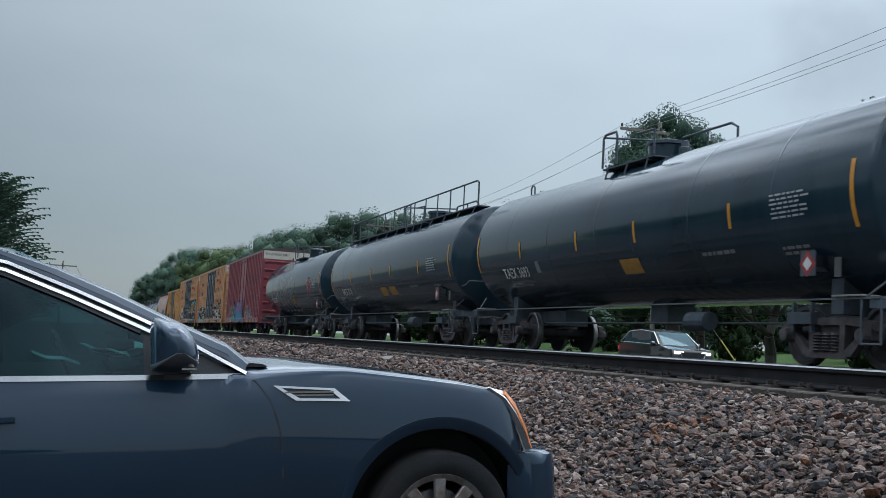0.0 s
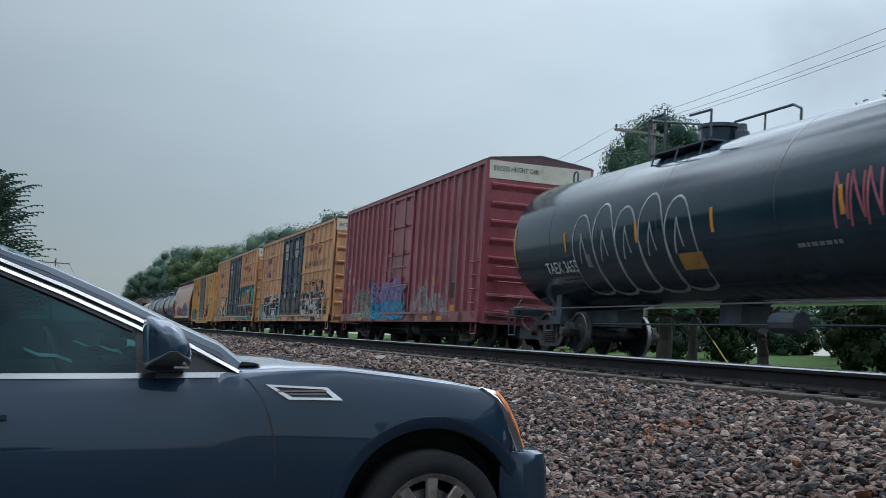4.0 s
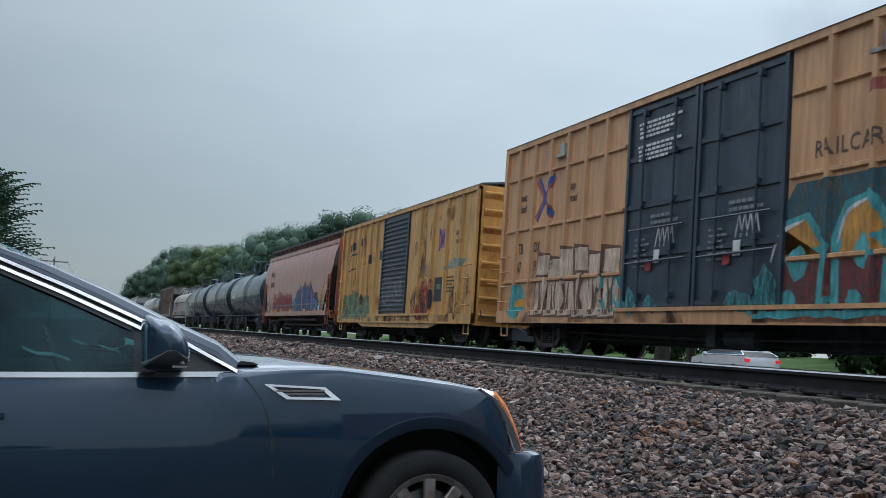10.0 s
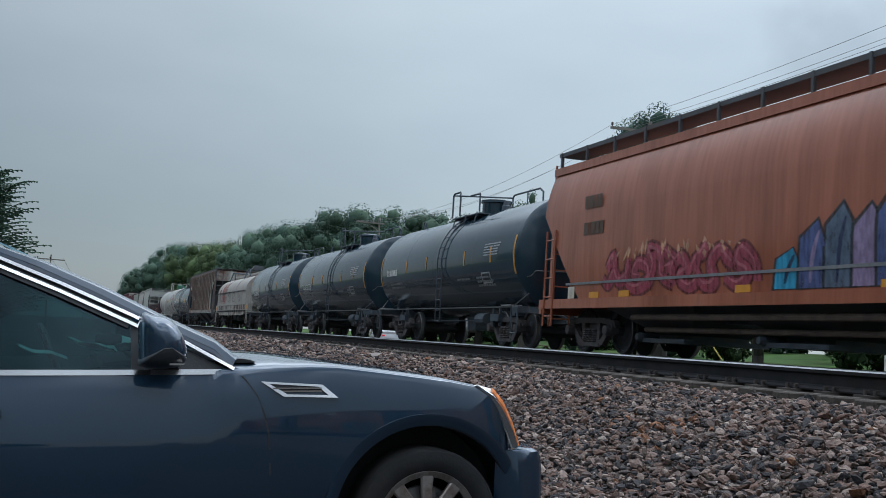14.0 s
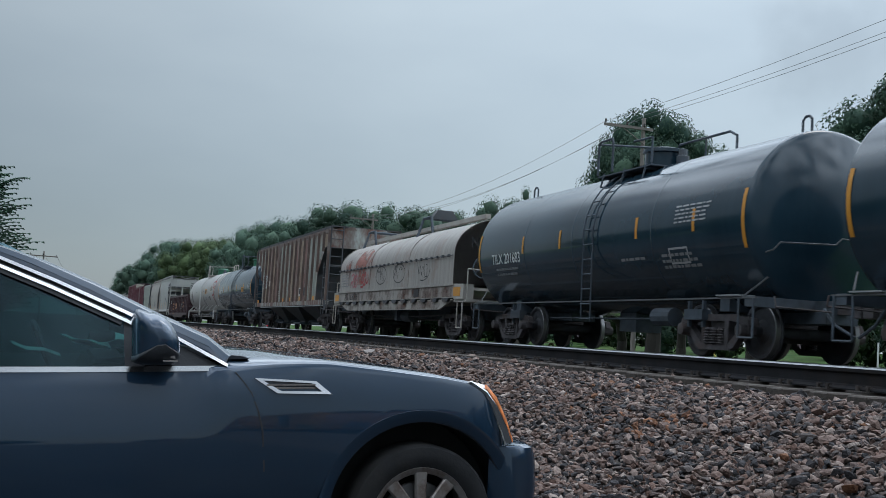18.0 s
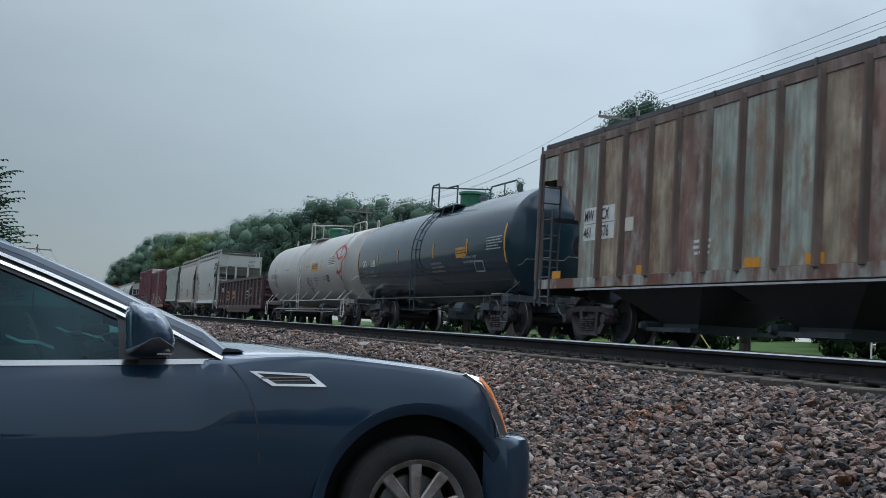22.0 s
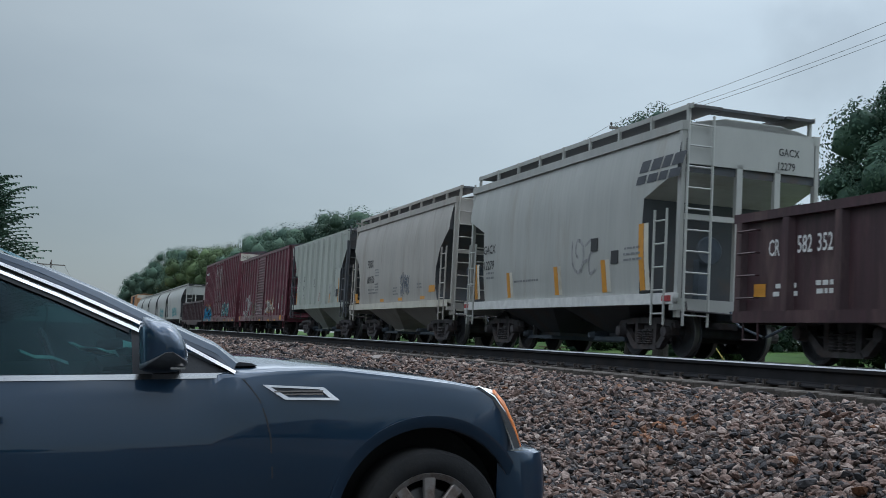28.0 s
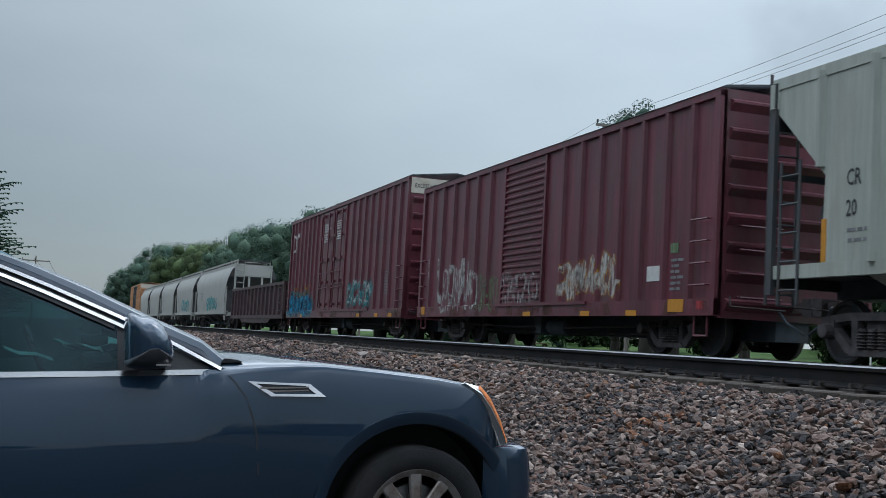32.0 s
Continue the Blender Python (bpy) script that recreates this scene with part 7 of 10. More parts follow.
# three long black tank cars
for i, (tag, long_walk, hatch) in enumerate((("TAEX 3693", False, 20.9), ("TAEX 3718", True, 36.6), ("TAEX 3655", False, 57.6))):
    u0, u1 = SPANS[i][0] + 0.5, SPANS[i][1] - 0.5
    mid = (u0 + u1) / 2
    L = u1 - u0
    car, mid, dep, cz = tank_car("tank_car", u0, u1, 1.55, 2.57, P_TANK,
                                 ("long black tank car with white lettering and orange reflectors", "long black tank car with a full-length handrail on top",
                                  "long black tank car with white outline graffiti on its side")[i],
                                 gap(i), walk_long=long_walk, hatch_at=hatch - mid, ribs=[-L * 0.36, -L * 0.2, L * 0.04, L * 0.2, L * 0.36],
                                 stripes=[(L / 2 - 0.08, 1.95, 0.95)] + [(y + (0.0, -0.28, -0.15)[i], 2.16, 0.42) for y in (4.78, 1.56, -1.11, -4.45)] + [(-L / 2 + 0.3, 1.95, 0.95)])
    left = L / 2 - 1.85
    tank_words(car, dep, tag, left + 0.15, 1.74, 0.34, P_WHITE, 1.02)
    tank_bars(car, dep, left - 0.1, 1.62, 1.5, 2, P_FAINT, 5 + i)
    lay(car, [[(left - 2.0, 1.80), (left - 2.22, 1.80), (left - 2.22, 2.06), (left - 2.0, 2.06)]], P_FAINT, dep, (), cz, "placard", 0.006)
    q = (-0.3, 0.35, 0.0)[i]
    tank_panel(car, dep, cz, 0.05 + q, -0.75 + q, 1.60, 1.88, P_ORANGE_OLD, None, 11 + i)
    if i == 1:
        tank_panel(car, dep, cz, -0.78, -1.6, 1.60, 1.88, P_ORANGE_OLD, None, 17)
    tank_bars(car, dep, -3.35, 1.78, 1.1, 1, P_FAINT, 21 + i, 0.06)
    tank_panel(car, dep, cz, -5.55, -6.65, 2.08, 2.66, P_FAINT, P_BLACK, 31 + i)
    tank_bars(car, dep, -L / 2 + 2.2, 1.75, 0.9, 2, P_FAINT, 41 + i)
    diamond(car, lambda y, z: -1.36, -6.35, 1.50, 0.20, SPRAY["red"])
    diamond(car, lambda y, z: -1.36, -6.35, 1.50, 0.11, P_WHITE, 0.014)
    bm = B()
    box(bm, -1.362, -1.345, -6.53, -6.17, 1.32, 1.68)
    box(bm, -1.35, -1.05, -6.38, -6.32, 1.40, 1.46)
    part("placard_holder", bm, M_STEEL_DARK, car)
    plate(car, -L / 2 + 0.95, -L / 2 + 1.10, 1.3, 1.9, M_STEEL_WORN, dep(0, 1.6) + 0.02, "bracket")
    if i == 2:
        rnd = random.Random(8)
        polys = []
        for k in range(5):
            y, w, h = 60.9 - mid - k * 0.98, 1.1, 1.45 + 0.15 * (k % 2)
            pts = [(y - w * (0.5 - 0.5 * math.cos(a)) * 0.95, 1.45 + h * abs(math.sin(a)) ** 0.6 * (1 if math.sin(a) > 0 else -0.12)) for a in [2 * math.pi * j / 22 for j in range(23)]]
            polys += stroke(pts, 0.045)
            polys += stroke([(y - 0.3, 1.9), (y - 0.5, 2.5), (y - 0.62, 2.0)], 0.04)
        lay(car, polys, SPRAY["silver"], dep, (), cz, "graffiti", 0.006, "white spray-painted outline letters")
        polys = []
        for k in range(3):
            y = 52.2 - mid - 0.35 * k
            polys += stroke([(y, 2.0), (y - 0.1, 2.75), (y - 0.3, 2.1), (y - 0.35, 2.7)], 0.05)
        lay(car, polys, SPRAY["pink"], dep, (), cz, "graffiti", 0.006)

# maroon excess-height boxcar
car, mid, dep, cuts = boxcar("boxcar", *SPANS[3], 0.66, 4.925, P_MAROON, "maroon boxcar with grey and blue graffiti along its foot", gap(3), (9, 8), (72.95, 75.95), band=True, plug=1, posts_to=0.24, roof=P_STEEL_AND_SHADE)
lettering(car, "EXCESS HEIGHT CAR", -(SPANS[3][1] - SPANS[3][0]) / 2 - 0.026, 4.66, 0.19, P_BLACK, -1.35, 0.72, 0.01, tilt_end=True)
lettering(car, "NS", 0.55 - 8.25, 4.66, 0.19, P_BLACK, 0.9, 0.8, 0.01, tilt_end=True)
px = -HW + 0.066
lettering(car, "NS", 81.42 - mid, 2.46, 0.33, P_WHITE, px, 0.8, 0.02)
lettering(car, "473", 81.46 - mid, 2.05, 0.33, P_WHITE, px, 0.72, 0.02)
lettering(car, "238", 80.76 - mid, 2.05, 0.33, P_WHITE, px, 0.72, 0.02)
bars(car, 81.4 - mid, 1.0, 0.4, 4, P_FAINT, px, seed=3)
plate(car, 81.42 - mid, 81.02 - mid, 1.46, 1.72, P_ORANGE, px, "placard")
lay(car, [p for j in range(5) for p in stroke([(81.99 - mid - 0.07 * j, 2.86 + 0.06 * (j % 2)), (81.96 - mid - 0.07 * j, 3.25 - 0.05 * (j % 3))], 0.075)], SPRAY["silver"], dep, cuts, (), "graffiti", 0.006)
bars(car, 69.2 - mid, 2.85, 0.5, 12, P_FAINT, px, 0.05, 0.1, 4)
plate(car, 70.7 - mid, 70.25 - mid, 1.75, 2.0, P_ORANGE, px, "placard")
plate(car, 69.15 - mid, 68.6 - mid, 1.32, 1.75, P_BLACK, px, "placard")
for y in (79.2, 71.2, 69.9):
    plate(car, y - mid, y - mid - 0.45, 0.68, 0.80, P_ORANGE, -HW - 0.012, "reflector")
plate(car, 69.15 - mid, 68.6 - mid, 0.95, 1.12, P_ORANGE, px, "reflector")
bars(car, 76.5 - mid, 3.3, 0.5, 2, P_FAINT, px, seed=9)
plate(car, 76.9 - mid, 76.75 - mid, 3.1, 3.5, P_FAINT, px, "placard")
graffiti(car, 80.5 - mid, 77.7 - mid, 0.72, 1.85, "sage_worn", "grey_worn", dep, cuts, 2, 5, 0.2, accent="sage", style="blocks")
rnd = random.Random(31)
for q, (y, z, a, b, c) in enumerate(((77.2, 1.5, 0.6, 0.45, "lilac"), (75.6, 1.55, 0.75, 0.45, "purple"), (74.4, 1.55, 0.9, 0.5, "purple"), (76.6, 1.0, 1.3, 0.3, "cyan"), (74.6, 1.0, 1.35, 0.34, "cyan"))):
    lay(car, [lump(y - mid, z, a, b, rnd, 18, 0.2)], SPRAY[c], dep if y > 76.2 else (lambda y, z: -HW - 0.02), cuts if y > 76.2 else (), (), "graffiti", 0.003 + 0.0005 * q)
graffiti(car, 77.9 - mid, 75.95 - mid, 0.72, 1.95, "lilac", "navy", dep, cuts, 5, 3, 0.13, accent="blue", split=(1.35, "cyan"))
graffiti(car, 75.9 - mid, 73.2 - mid, 0.74, 1.85, "lilac", "navy", lambda y, z: -HW - 0.025, (), 6, 5, 0.12, accent="blue", split=(1.32, "cyan"))
graffiti(car, 73.0 - mid, 68.6 - mid, 0.74, 2.05, "silver_worn", None, dep, cuts, 9, 6, 0.2, accent="grey_worn", style="blades")
bars(car, 75.5 - mid, 2.3, 0.5, 3, P_FAINT, -HW - 0.03, seed=14)

# two tan boxcars with black double doors
for k in (4, 5):
    car, mid, dep, cuts = boxcar("boxcar", *SPANS[k], 0.66, 4.93, P_TAN,
                                 ("tan excess-height boxcar with black doors and black-and-white graffiti", "tan excess-height boxcar with black doors and teal and orange graffiti")[k - 4],
                                 gap(k), (6, 6), ((91.1, 96.2), (111.6, 116.8))[k - 4], band=True, girts=(1.62, 2.86, 4.12), door_paint=P_BLACK_DOOR, plug=2, roof=P_STEEL_AND_SHADE)
    half = (SPANS[k][1] - SPANS[k][0]) / 2
    lettering(car, "EXCESS HEIGHT CAR", -half - 0.026, 4.62, 0.19, P_BLACK, -1.35, 0.72, 0.01, tilt_end=True)
    bay = (half - (96.2 if k == 4 else 116.8) + mid) / 7
    L = half - bay - 0.10
    lettering(car, "TB", L, 2.28, 0.36, P_BLACK, px, 0.68)
    lettering(car, "OX", L - bay, 2.28, 0.36, P_BLACK, px, 0.68)
    for q, w in ((0, ("63", "67")[k - 4]), (bay, ("87", "19")[k - 4]), (2 * bay, ("34", "39")[k - 4])):
        lettering(car, w, L - q, 1.84, 0.36, P_BLACK, px, 0.62)
    for q, w in ((0.02, "next"), (0.02, "load"), (3 * bay + 0.02, "any"), (3 * bay + 0.02, "road")):
        lettering(car, w, L - q, 3.55 if w in ("next", "any") else 3.28, 0.27, P_BLACK, px, 0.72, 0.012, 0.2)
    c = half - 2.5
    for a, b in (((0.45, 0.42), (-0.45, -0.42)), ((0.45, -0.42), (-0.45, 0.42))):
        lay(car, stroke([(c + a[0], 3.5 + a[1]), (c + b[0], 3.5 + b[1])], 0.2), SPRAY["fadedred"], dep, cuts, (), "painted_mark", 0.004)
    for pts in ([(c + 0.38, 3.98), (c + 0.06, 3.62), (c + 0.06, 3.42), (c + 0.40, 3.02)], [(c - 0.44, 3.98), (c - 0.10, 3.62)], [(c - 0.10, 3.42), (c - 0.46, 3.06)]):
        lay(car, stroke(pts, 0.11), SPRAY["bluemark"], dep, cuts, (), "painted_mark", 0.006)
    r = (111.0 if k == 5 else 90.5) - mid
    rose = SPRAY["fadedred"]
    for pts in ([(r - 1.2, 3.92), (r - 2.9, 3.92)], [(r - 1.7, 3.82), (r - 1.9, 3.35)], [(r - 2.5, 3.82), (r - 2.6, 3.35)], [(r - 2.9, 3.40), (r - 3.5, 3.90)]):
        lay(car, stroke(pts, 0.17), rose, dep, cuts, (), "painted_mark", 0.004)
    side_words(car, "RAILCAR POOLING EXPERTS", r + 0.0, 3.08, 0.36, P_WORN, dep, cuts, 0.92, 0.012, 0.0, 1.16)
    dmid = ((91.1 + 96.2) / 2 if k == 4 else (111.6 + 116.8) / 2) - mid
    for s, rows in ((2.15, 4), (-0.45, 4)):
        for z in (4.42, 3.98):
            bars(car, dmid + s, z, 1.5 if k == 4 or s > 0 else 0.0, rows, P_WHITE, -HW + 0.02, 0.05, 0.085, 50 + k)
        bars(car, dmid + s - 0.6, 2.6, 1.0, 2, P_FAINT, -HW + 0.02, 0.06, 0.12, 60 + k)
        bars(car, dmid + s, 2.2, 0.5, 6, P_FAINT, -HW + 0.02, 0.04, 0.1, 64 + k)
        plate(car, dmid + s - 0.8, dmid + s - 1.0, 1.75, 2.0, P_WHITE, -HW + 0.02, "placard")
        plate(car, dmid + s - 0.5, dmid + s - 0.7, 1.62, 1.8, SPRAY["red"], -HW + 0.02, "placard")
        lay(car, [p for j in range(4) for p in stroke([(dmid + s - 0.9 - 0.16 * j, 2.05), (dmid + s - 1.0 - 0.16 * j, 2.42), (dmid + s - 1.08 - 0.16 * j, 2.1)], 0.035)],
            SPRAY["silver"], lambda y, z: -HW - 0.02, (), (), "graffiti", 0.0)
    for yb in (half - 3.35, -half + 4.6):
        bm = B()
        box(bm, -HW - 0.02, -HW + 0.08, yb - 0.28, yb + 0.28, 4.34, 4.40)
        box(bm, -HW - 0.02, -HW + 0.08, yb - 0.22, yb + 0.02, 4.40, 4.62)
        part("defect_card_box", bm, P_RUSTED, car)
    plate(car, half - 0.85, half - 1.2, 1.02, 1.16, P_ORANGE, px, "reflector")
    plate(car, -half + 3.5, -half + 3.0, 1.12, 1.34, P_ORANGE, px, "reflector")
    plate(car, -half + 2.6, -half + 1.9, 1.15, 1.55, P_BLACK, px - 0.002, "placard")
    if k == 4:
        rnd = random.Random(77)
        for q in range(7):
            lay(car, [lump(101.7 - mid - q * 0.82, 1.15 + 0.1 * (q % 3), 0.75, 0.55 + 0.2 * (q % 2), rnd)], SPRAY["teal"], dep, cuts, (), "graffiti", 0.003 + 0.0003 * q)
        graffiti(car, 101.2 - mid, 96.9 - mid, 0.72, 2.02, "black", "white", dep, cuts, 21, 6, 0.17, style="blocks")
        for q in range(8):
            lay(car, [lump(90.8 - mid - q * 0.72, 1.25 + 0.12 * (q % 3), 0.62, 0.52 + 0.12 * (q % 2), rnd)], SPRAY["orange" if q in (0, 7) else "grey"], dep, cuts, (), "graffiti", 0.003 + 0.0003 * q)
        graffiti(car, 90.9 - mid, 85.4 - mid, 0.74, 1.95, "black", None, dep, cuts, 27, 8, 0.11)
        graffiti(car, 90.8 - mid, 85.5 - mid, 0.74, 1.85, "white", "black", dep, cuts, 25, 9, 0.14)
        graffiti(car, 90.4 - mid, 86.0 - mid, 1.75, 2.4, "black", None, dep, cuts, 26, 8, 0.07, spikes=True)
        graffiti(car, 95.8 - mid, 91.6 - mid, 0.95, 1.5, "orange_worn", None, lambda y, z: -HW - 0.012, (), 29, 9, 0.06)
        graffiti(car, 95.8 - mid, 91.6 - mid, 1.1, 1.7, "sage_worn", None, lambda y, z: -HW - 0.01, (), 28, 10, 0.05)
    else:
        lay(car, [[(112.3 - mid, 0.68), (105.4 - mid, 0.68), (105.4 - mid, 1.75), (112.3 - mid, 1.75)]], SPRAY["maroon"], dep, cuts, (), "graffiti", 0.003)
        lay(car, [[(112.2 - mid, 1.75), (105.3 - mid, 1.75), (105.3 - mid, 2.8), (111.4 - mid, 2.75)]], SPRAY["deepteal"], dep, cuts, (), "graffiti", 0.003)
        rnd = random.Random(78)
        for q, (y, w, zt) in enumerate(((111.35, 0.78, 2.3), (109.9, 0.62, 2.5), (108.85, 0.55, 2.6), (107.6, 0.62, 2.65))):
            body_ = [(y + w, 0.78), (y + w * 0.3, 0.72), (y - w * 0.9, 0.80), (y - w, zt - 0.5), (y - w * 0.35, zt), (y + w * 0.6, zt - 0.12), (y + w * 1.05, zt - 0.6)]
            lay(car, [[(a - mid, b) for a, b in body_]], SPRAY["teal"], dep, cuts, (), "graffiti", 0.005 + 0.0004 * q)
            inner_ = [(y + (a - y) * 0.74, 1.72 + (b - 1.72) * 0.82) for a, b in body_ if b > 1.5] + [(y - w * 0.74, 1.66), (y + w * 0.74, 1.66)]
            lay(car, [[(a - mid, b) for a, b in inner_]], SPRAY["orange"], dep, cuts, (), "graffiti", 0.008 + 0.0004 * q)
            lay(car, [[(y + w * 0.72 - mid, 0.84), (y - w * 0.62 - mid, 0.86), (y - w * 0.70 - mid, 1.58), (y + w * 0.74 - mid, 1.58)]], SPRAY["maroon"], dep, cuts, (), "graffiti", 0.008 + 0.0004 * q)
            lay(car, [lump(y - mid - 0.05, 1.55 + 0.1 * (q % 2), w * 0.30, 0.26, rnd), lump(y - mid + w * 0.2, 0.98, w * 0.25, 0.18, rnd)], SPRAY["teal"], dep, cuts, (), "graffiti", 0.011 + 0.0004 * q)
            lay(car, ribbon([(y - mid + w * 0.8, zt - 0.7), (y - mid + w * 0.5, zt - 0.28), (y - mid - w * 0.2, zt - 0.12)], 0.07), SPRAY["white"], dep, cuts, (), "graffiti", 0.012 + 0.0004 * q)
        graffiti(car, 107.0 - mid, 105.5 - mid, 1.0, 2.75, "teal", "maroon", dep, cuts, 33, 2, 0.12)
        graffiti(car, 112.5 - mid, 105.6 - mid, 0.72, 1.1, "teal", None, dep, cuts, 34, 9, 0.16)
        for q, (y, z, a, b) in enumerate(((112.1, 1.15, 0.4, 0.35), (112.7, 1.0, 0.35, 0.18), (116.3, 1.05, 0.3, 0.25), (115.6, 0.98, 0.25, 0.15))):
            lay(car, [lump(y - mid, z, a, b, rnd, 18, 0.4)], SPRAY["teal_worn"], lambda y, z: -HW - 0.012, (), (), "graffiti", 0.003 + 0.0005 * q)
        lay(car, [lump(122.2 - mid, 1.15, 0.5, 0.42, rnd, 12, 0.12)], SPRAY["teal"], dep, cuts, (), "graffiti", 0.003)
        plate(car, 122.1 - mid, 121.7 - mid, 1.02, 1.2, P_ORANGE, px, "placard")
        for q in range(6):
            lay(car, [lump(120.9 - mid - q * 0.68, 1.35 + 0.12 * (q % 2), 0.5, 0.66, rnd, 12, 0.2)], SPRAY["peach"], dep, cuts, (), "graffiti", 0.0030 + 0.0003 * q)
        graffiti(car, 121.1 - mid, 116.95 - mid, 0.72, 2.3, "bone", "umber", dep, cuts, 35, 6, 0.22, style="blocks")
        graffiti(car, 117.8 - mid, 116.9 - mid, 0.7, 1.6, "teal", None, dep, cuts, 37, 1, 0.2)

# yellow rib-sided boxcar with a black corrugated door
car, mid, dep, cuts = boxcar("boxcar", *SPANS[6], 0.62, 4.30, P_YELLOW, "rust-streaked yellow boxcar with a black corrugated door", gap(6), (4, 6), (131.6, 134.7), door_paint=P_BLACK_DOOR, corr=True, plug=1, fish=0.16, rusty=True, roof=P_STEEL_AND_SHADE)
for w, y, z in (("R", 139.2, 1.98), ("B", 138.8, 1.98), ("OX", 138.2, 1.98), ("35", 138.9, 1.6), ("379", 138.2, 1.6)):
    lettering(car, w, y - mid, z, 0.34, P_BLACK, px, 0.62)
for y, z in ((139.6, 3.3), (139.0, 3.35), (138.55, 3.4), (138.0, 3.45)):
    lay(car, [[(y - mid, z), (y - mid - 0.28, z), (y - mid - 0.22, z + 0.3), (y - mid - 0.02, z + 0.3)]], P_BLACK, dep, cuts, (), "painted_mark", 0.004)
for y, z in ((136.6, 2.72), (135.9, 2.74), (135.2, 2.8)):
    lay(car, [[(y - mid, z), (y - mid - 0.34, z), (y - mid - 0.30, z + 0.32), (y - mid - 0.04, z + 0.32)]], P_BLACK, dep, cuts, (), "painted_mark", 0.004)
lay(car, stroke([(139.7 - mid, 2.55), (139.5 - mid, 3.15), (138.5 - mid, 3.2), (138.6 - mid, 2.65), (139.7 - mid, 2.55)], 0.06), P_BLACK, dep, cuts, (), "painted_mark", 0.004)
for q, w in ((129.3, "next"), (129.3, "load"), (127.0, "any"), (127.0, "road")):
    lettering(car, w, q - mid, 3.1 if w in ("next", "any") else 2.85, 0.25, P_BLACK, px, 0.7, 0.012, 0.2)
for a, b, c in (((128.5, 3.35), (127.9, 2.75), "bluemark"), ((127.9, 3.35), (128.5, 2.75), "bluemark")):
    lay(car, stroke([(a[0] - mid, a[1]), (b[0] - mid, b[1])], 0.12), SPRAY[c], dep, cuts, (), "painted_mark", 0.006)
lay(car, [[(128.55 - mid, 2.8), (127.85 - mid, 2.8), (127.85 - mid, 3.35), (128.55 - mid, 3.35)]], SPRAY["pink"], dep, cuts, (), "painted_mark", 0.003)
graffiti(car, 140.1 - mid, 136.2 - mid, 0.70, 1.75, "green", "sage_worn", dep, cuts, 41, 5, 0.17, style="blocks")
graffiti(car, 138.5 - mid, 136.6 - mid, 0.75, 1.55, "slate", None, dep, cuts, 42, 4, 0.05)
rnd = random.Random(43)
for q, (y, z, a, b) in enumerate(((129.75, 1.5, 0.42, 0.42), (129.9, 0.95, 0.5, 0.28), (129.35, 1.25, 0.36, 0.5), (129.6, 0.8, 0.6, 0.14))):
    lay(car, [lump(y - mid, z, a, b, rnd, 16, 0.22)], SPRAY["red_worn"], dep, cuts, (), "graffiti", 0.004 + 0.0005 * q)
graffiti(car, 130.2 - mid, 128.9 - mid, 0.9, 1.8, "red_worn", None, dep, cuts, 44, 3, 0.14)
graffiti(car, 134.4 - mid, 132.0 - mid, 1.1, 2.1, "white_worn", None, lambda y, z: -HW - 0.0, (), 45, 8, 0.05)
graffiti(car, 130.2 - mid, 129.2 - mid, 2.0, 2.4, "slate", None, dep, cuts, 47, 5, 0.05)
rnd = random.Random(19)
for q in range(18):
    y, z = rnd.choice((rnd.uniform(125.6, 131.3), rnd.uniform(125.6, 131.3), rnd.uniform(135.0, 140.4))), rnd.uniform(0.85, 1.7) if q % 4 else rnd.uniform(2.0, 3.9)
    lay(car, [lump(y - mid, z, rnd.uniform(0.08, 0.3), rnd.uniform(0.15, 0.55), rnd, 12, 0.3)], M_RUST_STAIN, dep, cuts, (), "rust_patch", 0.0125 + 0.0002 * q)
lay(car, ribbon([(130.6 - mid, 1.55), (130.5 - mid, 1.25), (130.6 - mid, 1.0)], 0.3, 0.5) + ribbon([(129.0 - mid, 1.6), (128.95 - mid, 1.3), (129.05 - mid, 1.05)], 0.26, 0.5), P_BLACK, dep, cuts, (), "graffiti", 0.012)
for q in range(9):      # scrapes on the corrugated door
    y, z = rnd.uniform(131.9, 134.4), rnd.uniform(1.0, 3.6)
    lay(car, stroke([(y - mid, z), (y - mid - rnd.uniform(0.2, 0.7), z + 0.02)], 0.03), P_FAINT, lambda yy, zz: -HW + 0.008, (), (), "scrape", 0.002)
plate(car, 128.7 - mid, 127.9 - mid, 1.25, 1.95, P_BLACK, px, "placard")
plate(car, 128.45 - mid, 128.1 - mid, 1.6, 1.75, SPRAY["green"], px - 0.01, "placard")
bars(car, 127.6 - mid, 1.9, 0.6, 5, P_BLACK, px, 0.04, 0.1, 6)
lay(car, [[(127.9 - mid, 2.15), (126.3 - mid, 2.2), (126.0 - mid, 2.4), (127.2 - mid, 2.45)]], SPRAY["sage"], dep, cuts, (), "graffiti", 0.003)

# red oxide covered hopper
car, mid, dep, cz = hopper("covered_hopper", *SPANS[7], P_BROWN_HOPPER, "faded red oxide covered hopper with blue and pink graffiti", gap(7), z0=1.06, z1=3.98,
                           cut=((2.95, 0.05), (1.06, 1.9)), tumble=0.26, bays=3, walkway=4.40, end_frame=P_BROWN_HOPPER, walk_out=1.2, bay_paint=P_STEEL_AND_SHADE, walk_frame=P_STEEL_AND_SHADE)
bars(car, 157.2 - mid, 2.95, 0.9, 1, P_WORN, dep(0, 2.9) - 0.02, 0.26, 0.3, 58)
bars(car, 157.2 - mid, 2.4, 0.9, 1, P_WORN, dep(0, 2.4) - 0.01, 0.26, 0.3, 59)
rnd = random.Random(52)
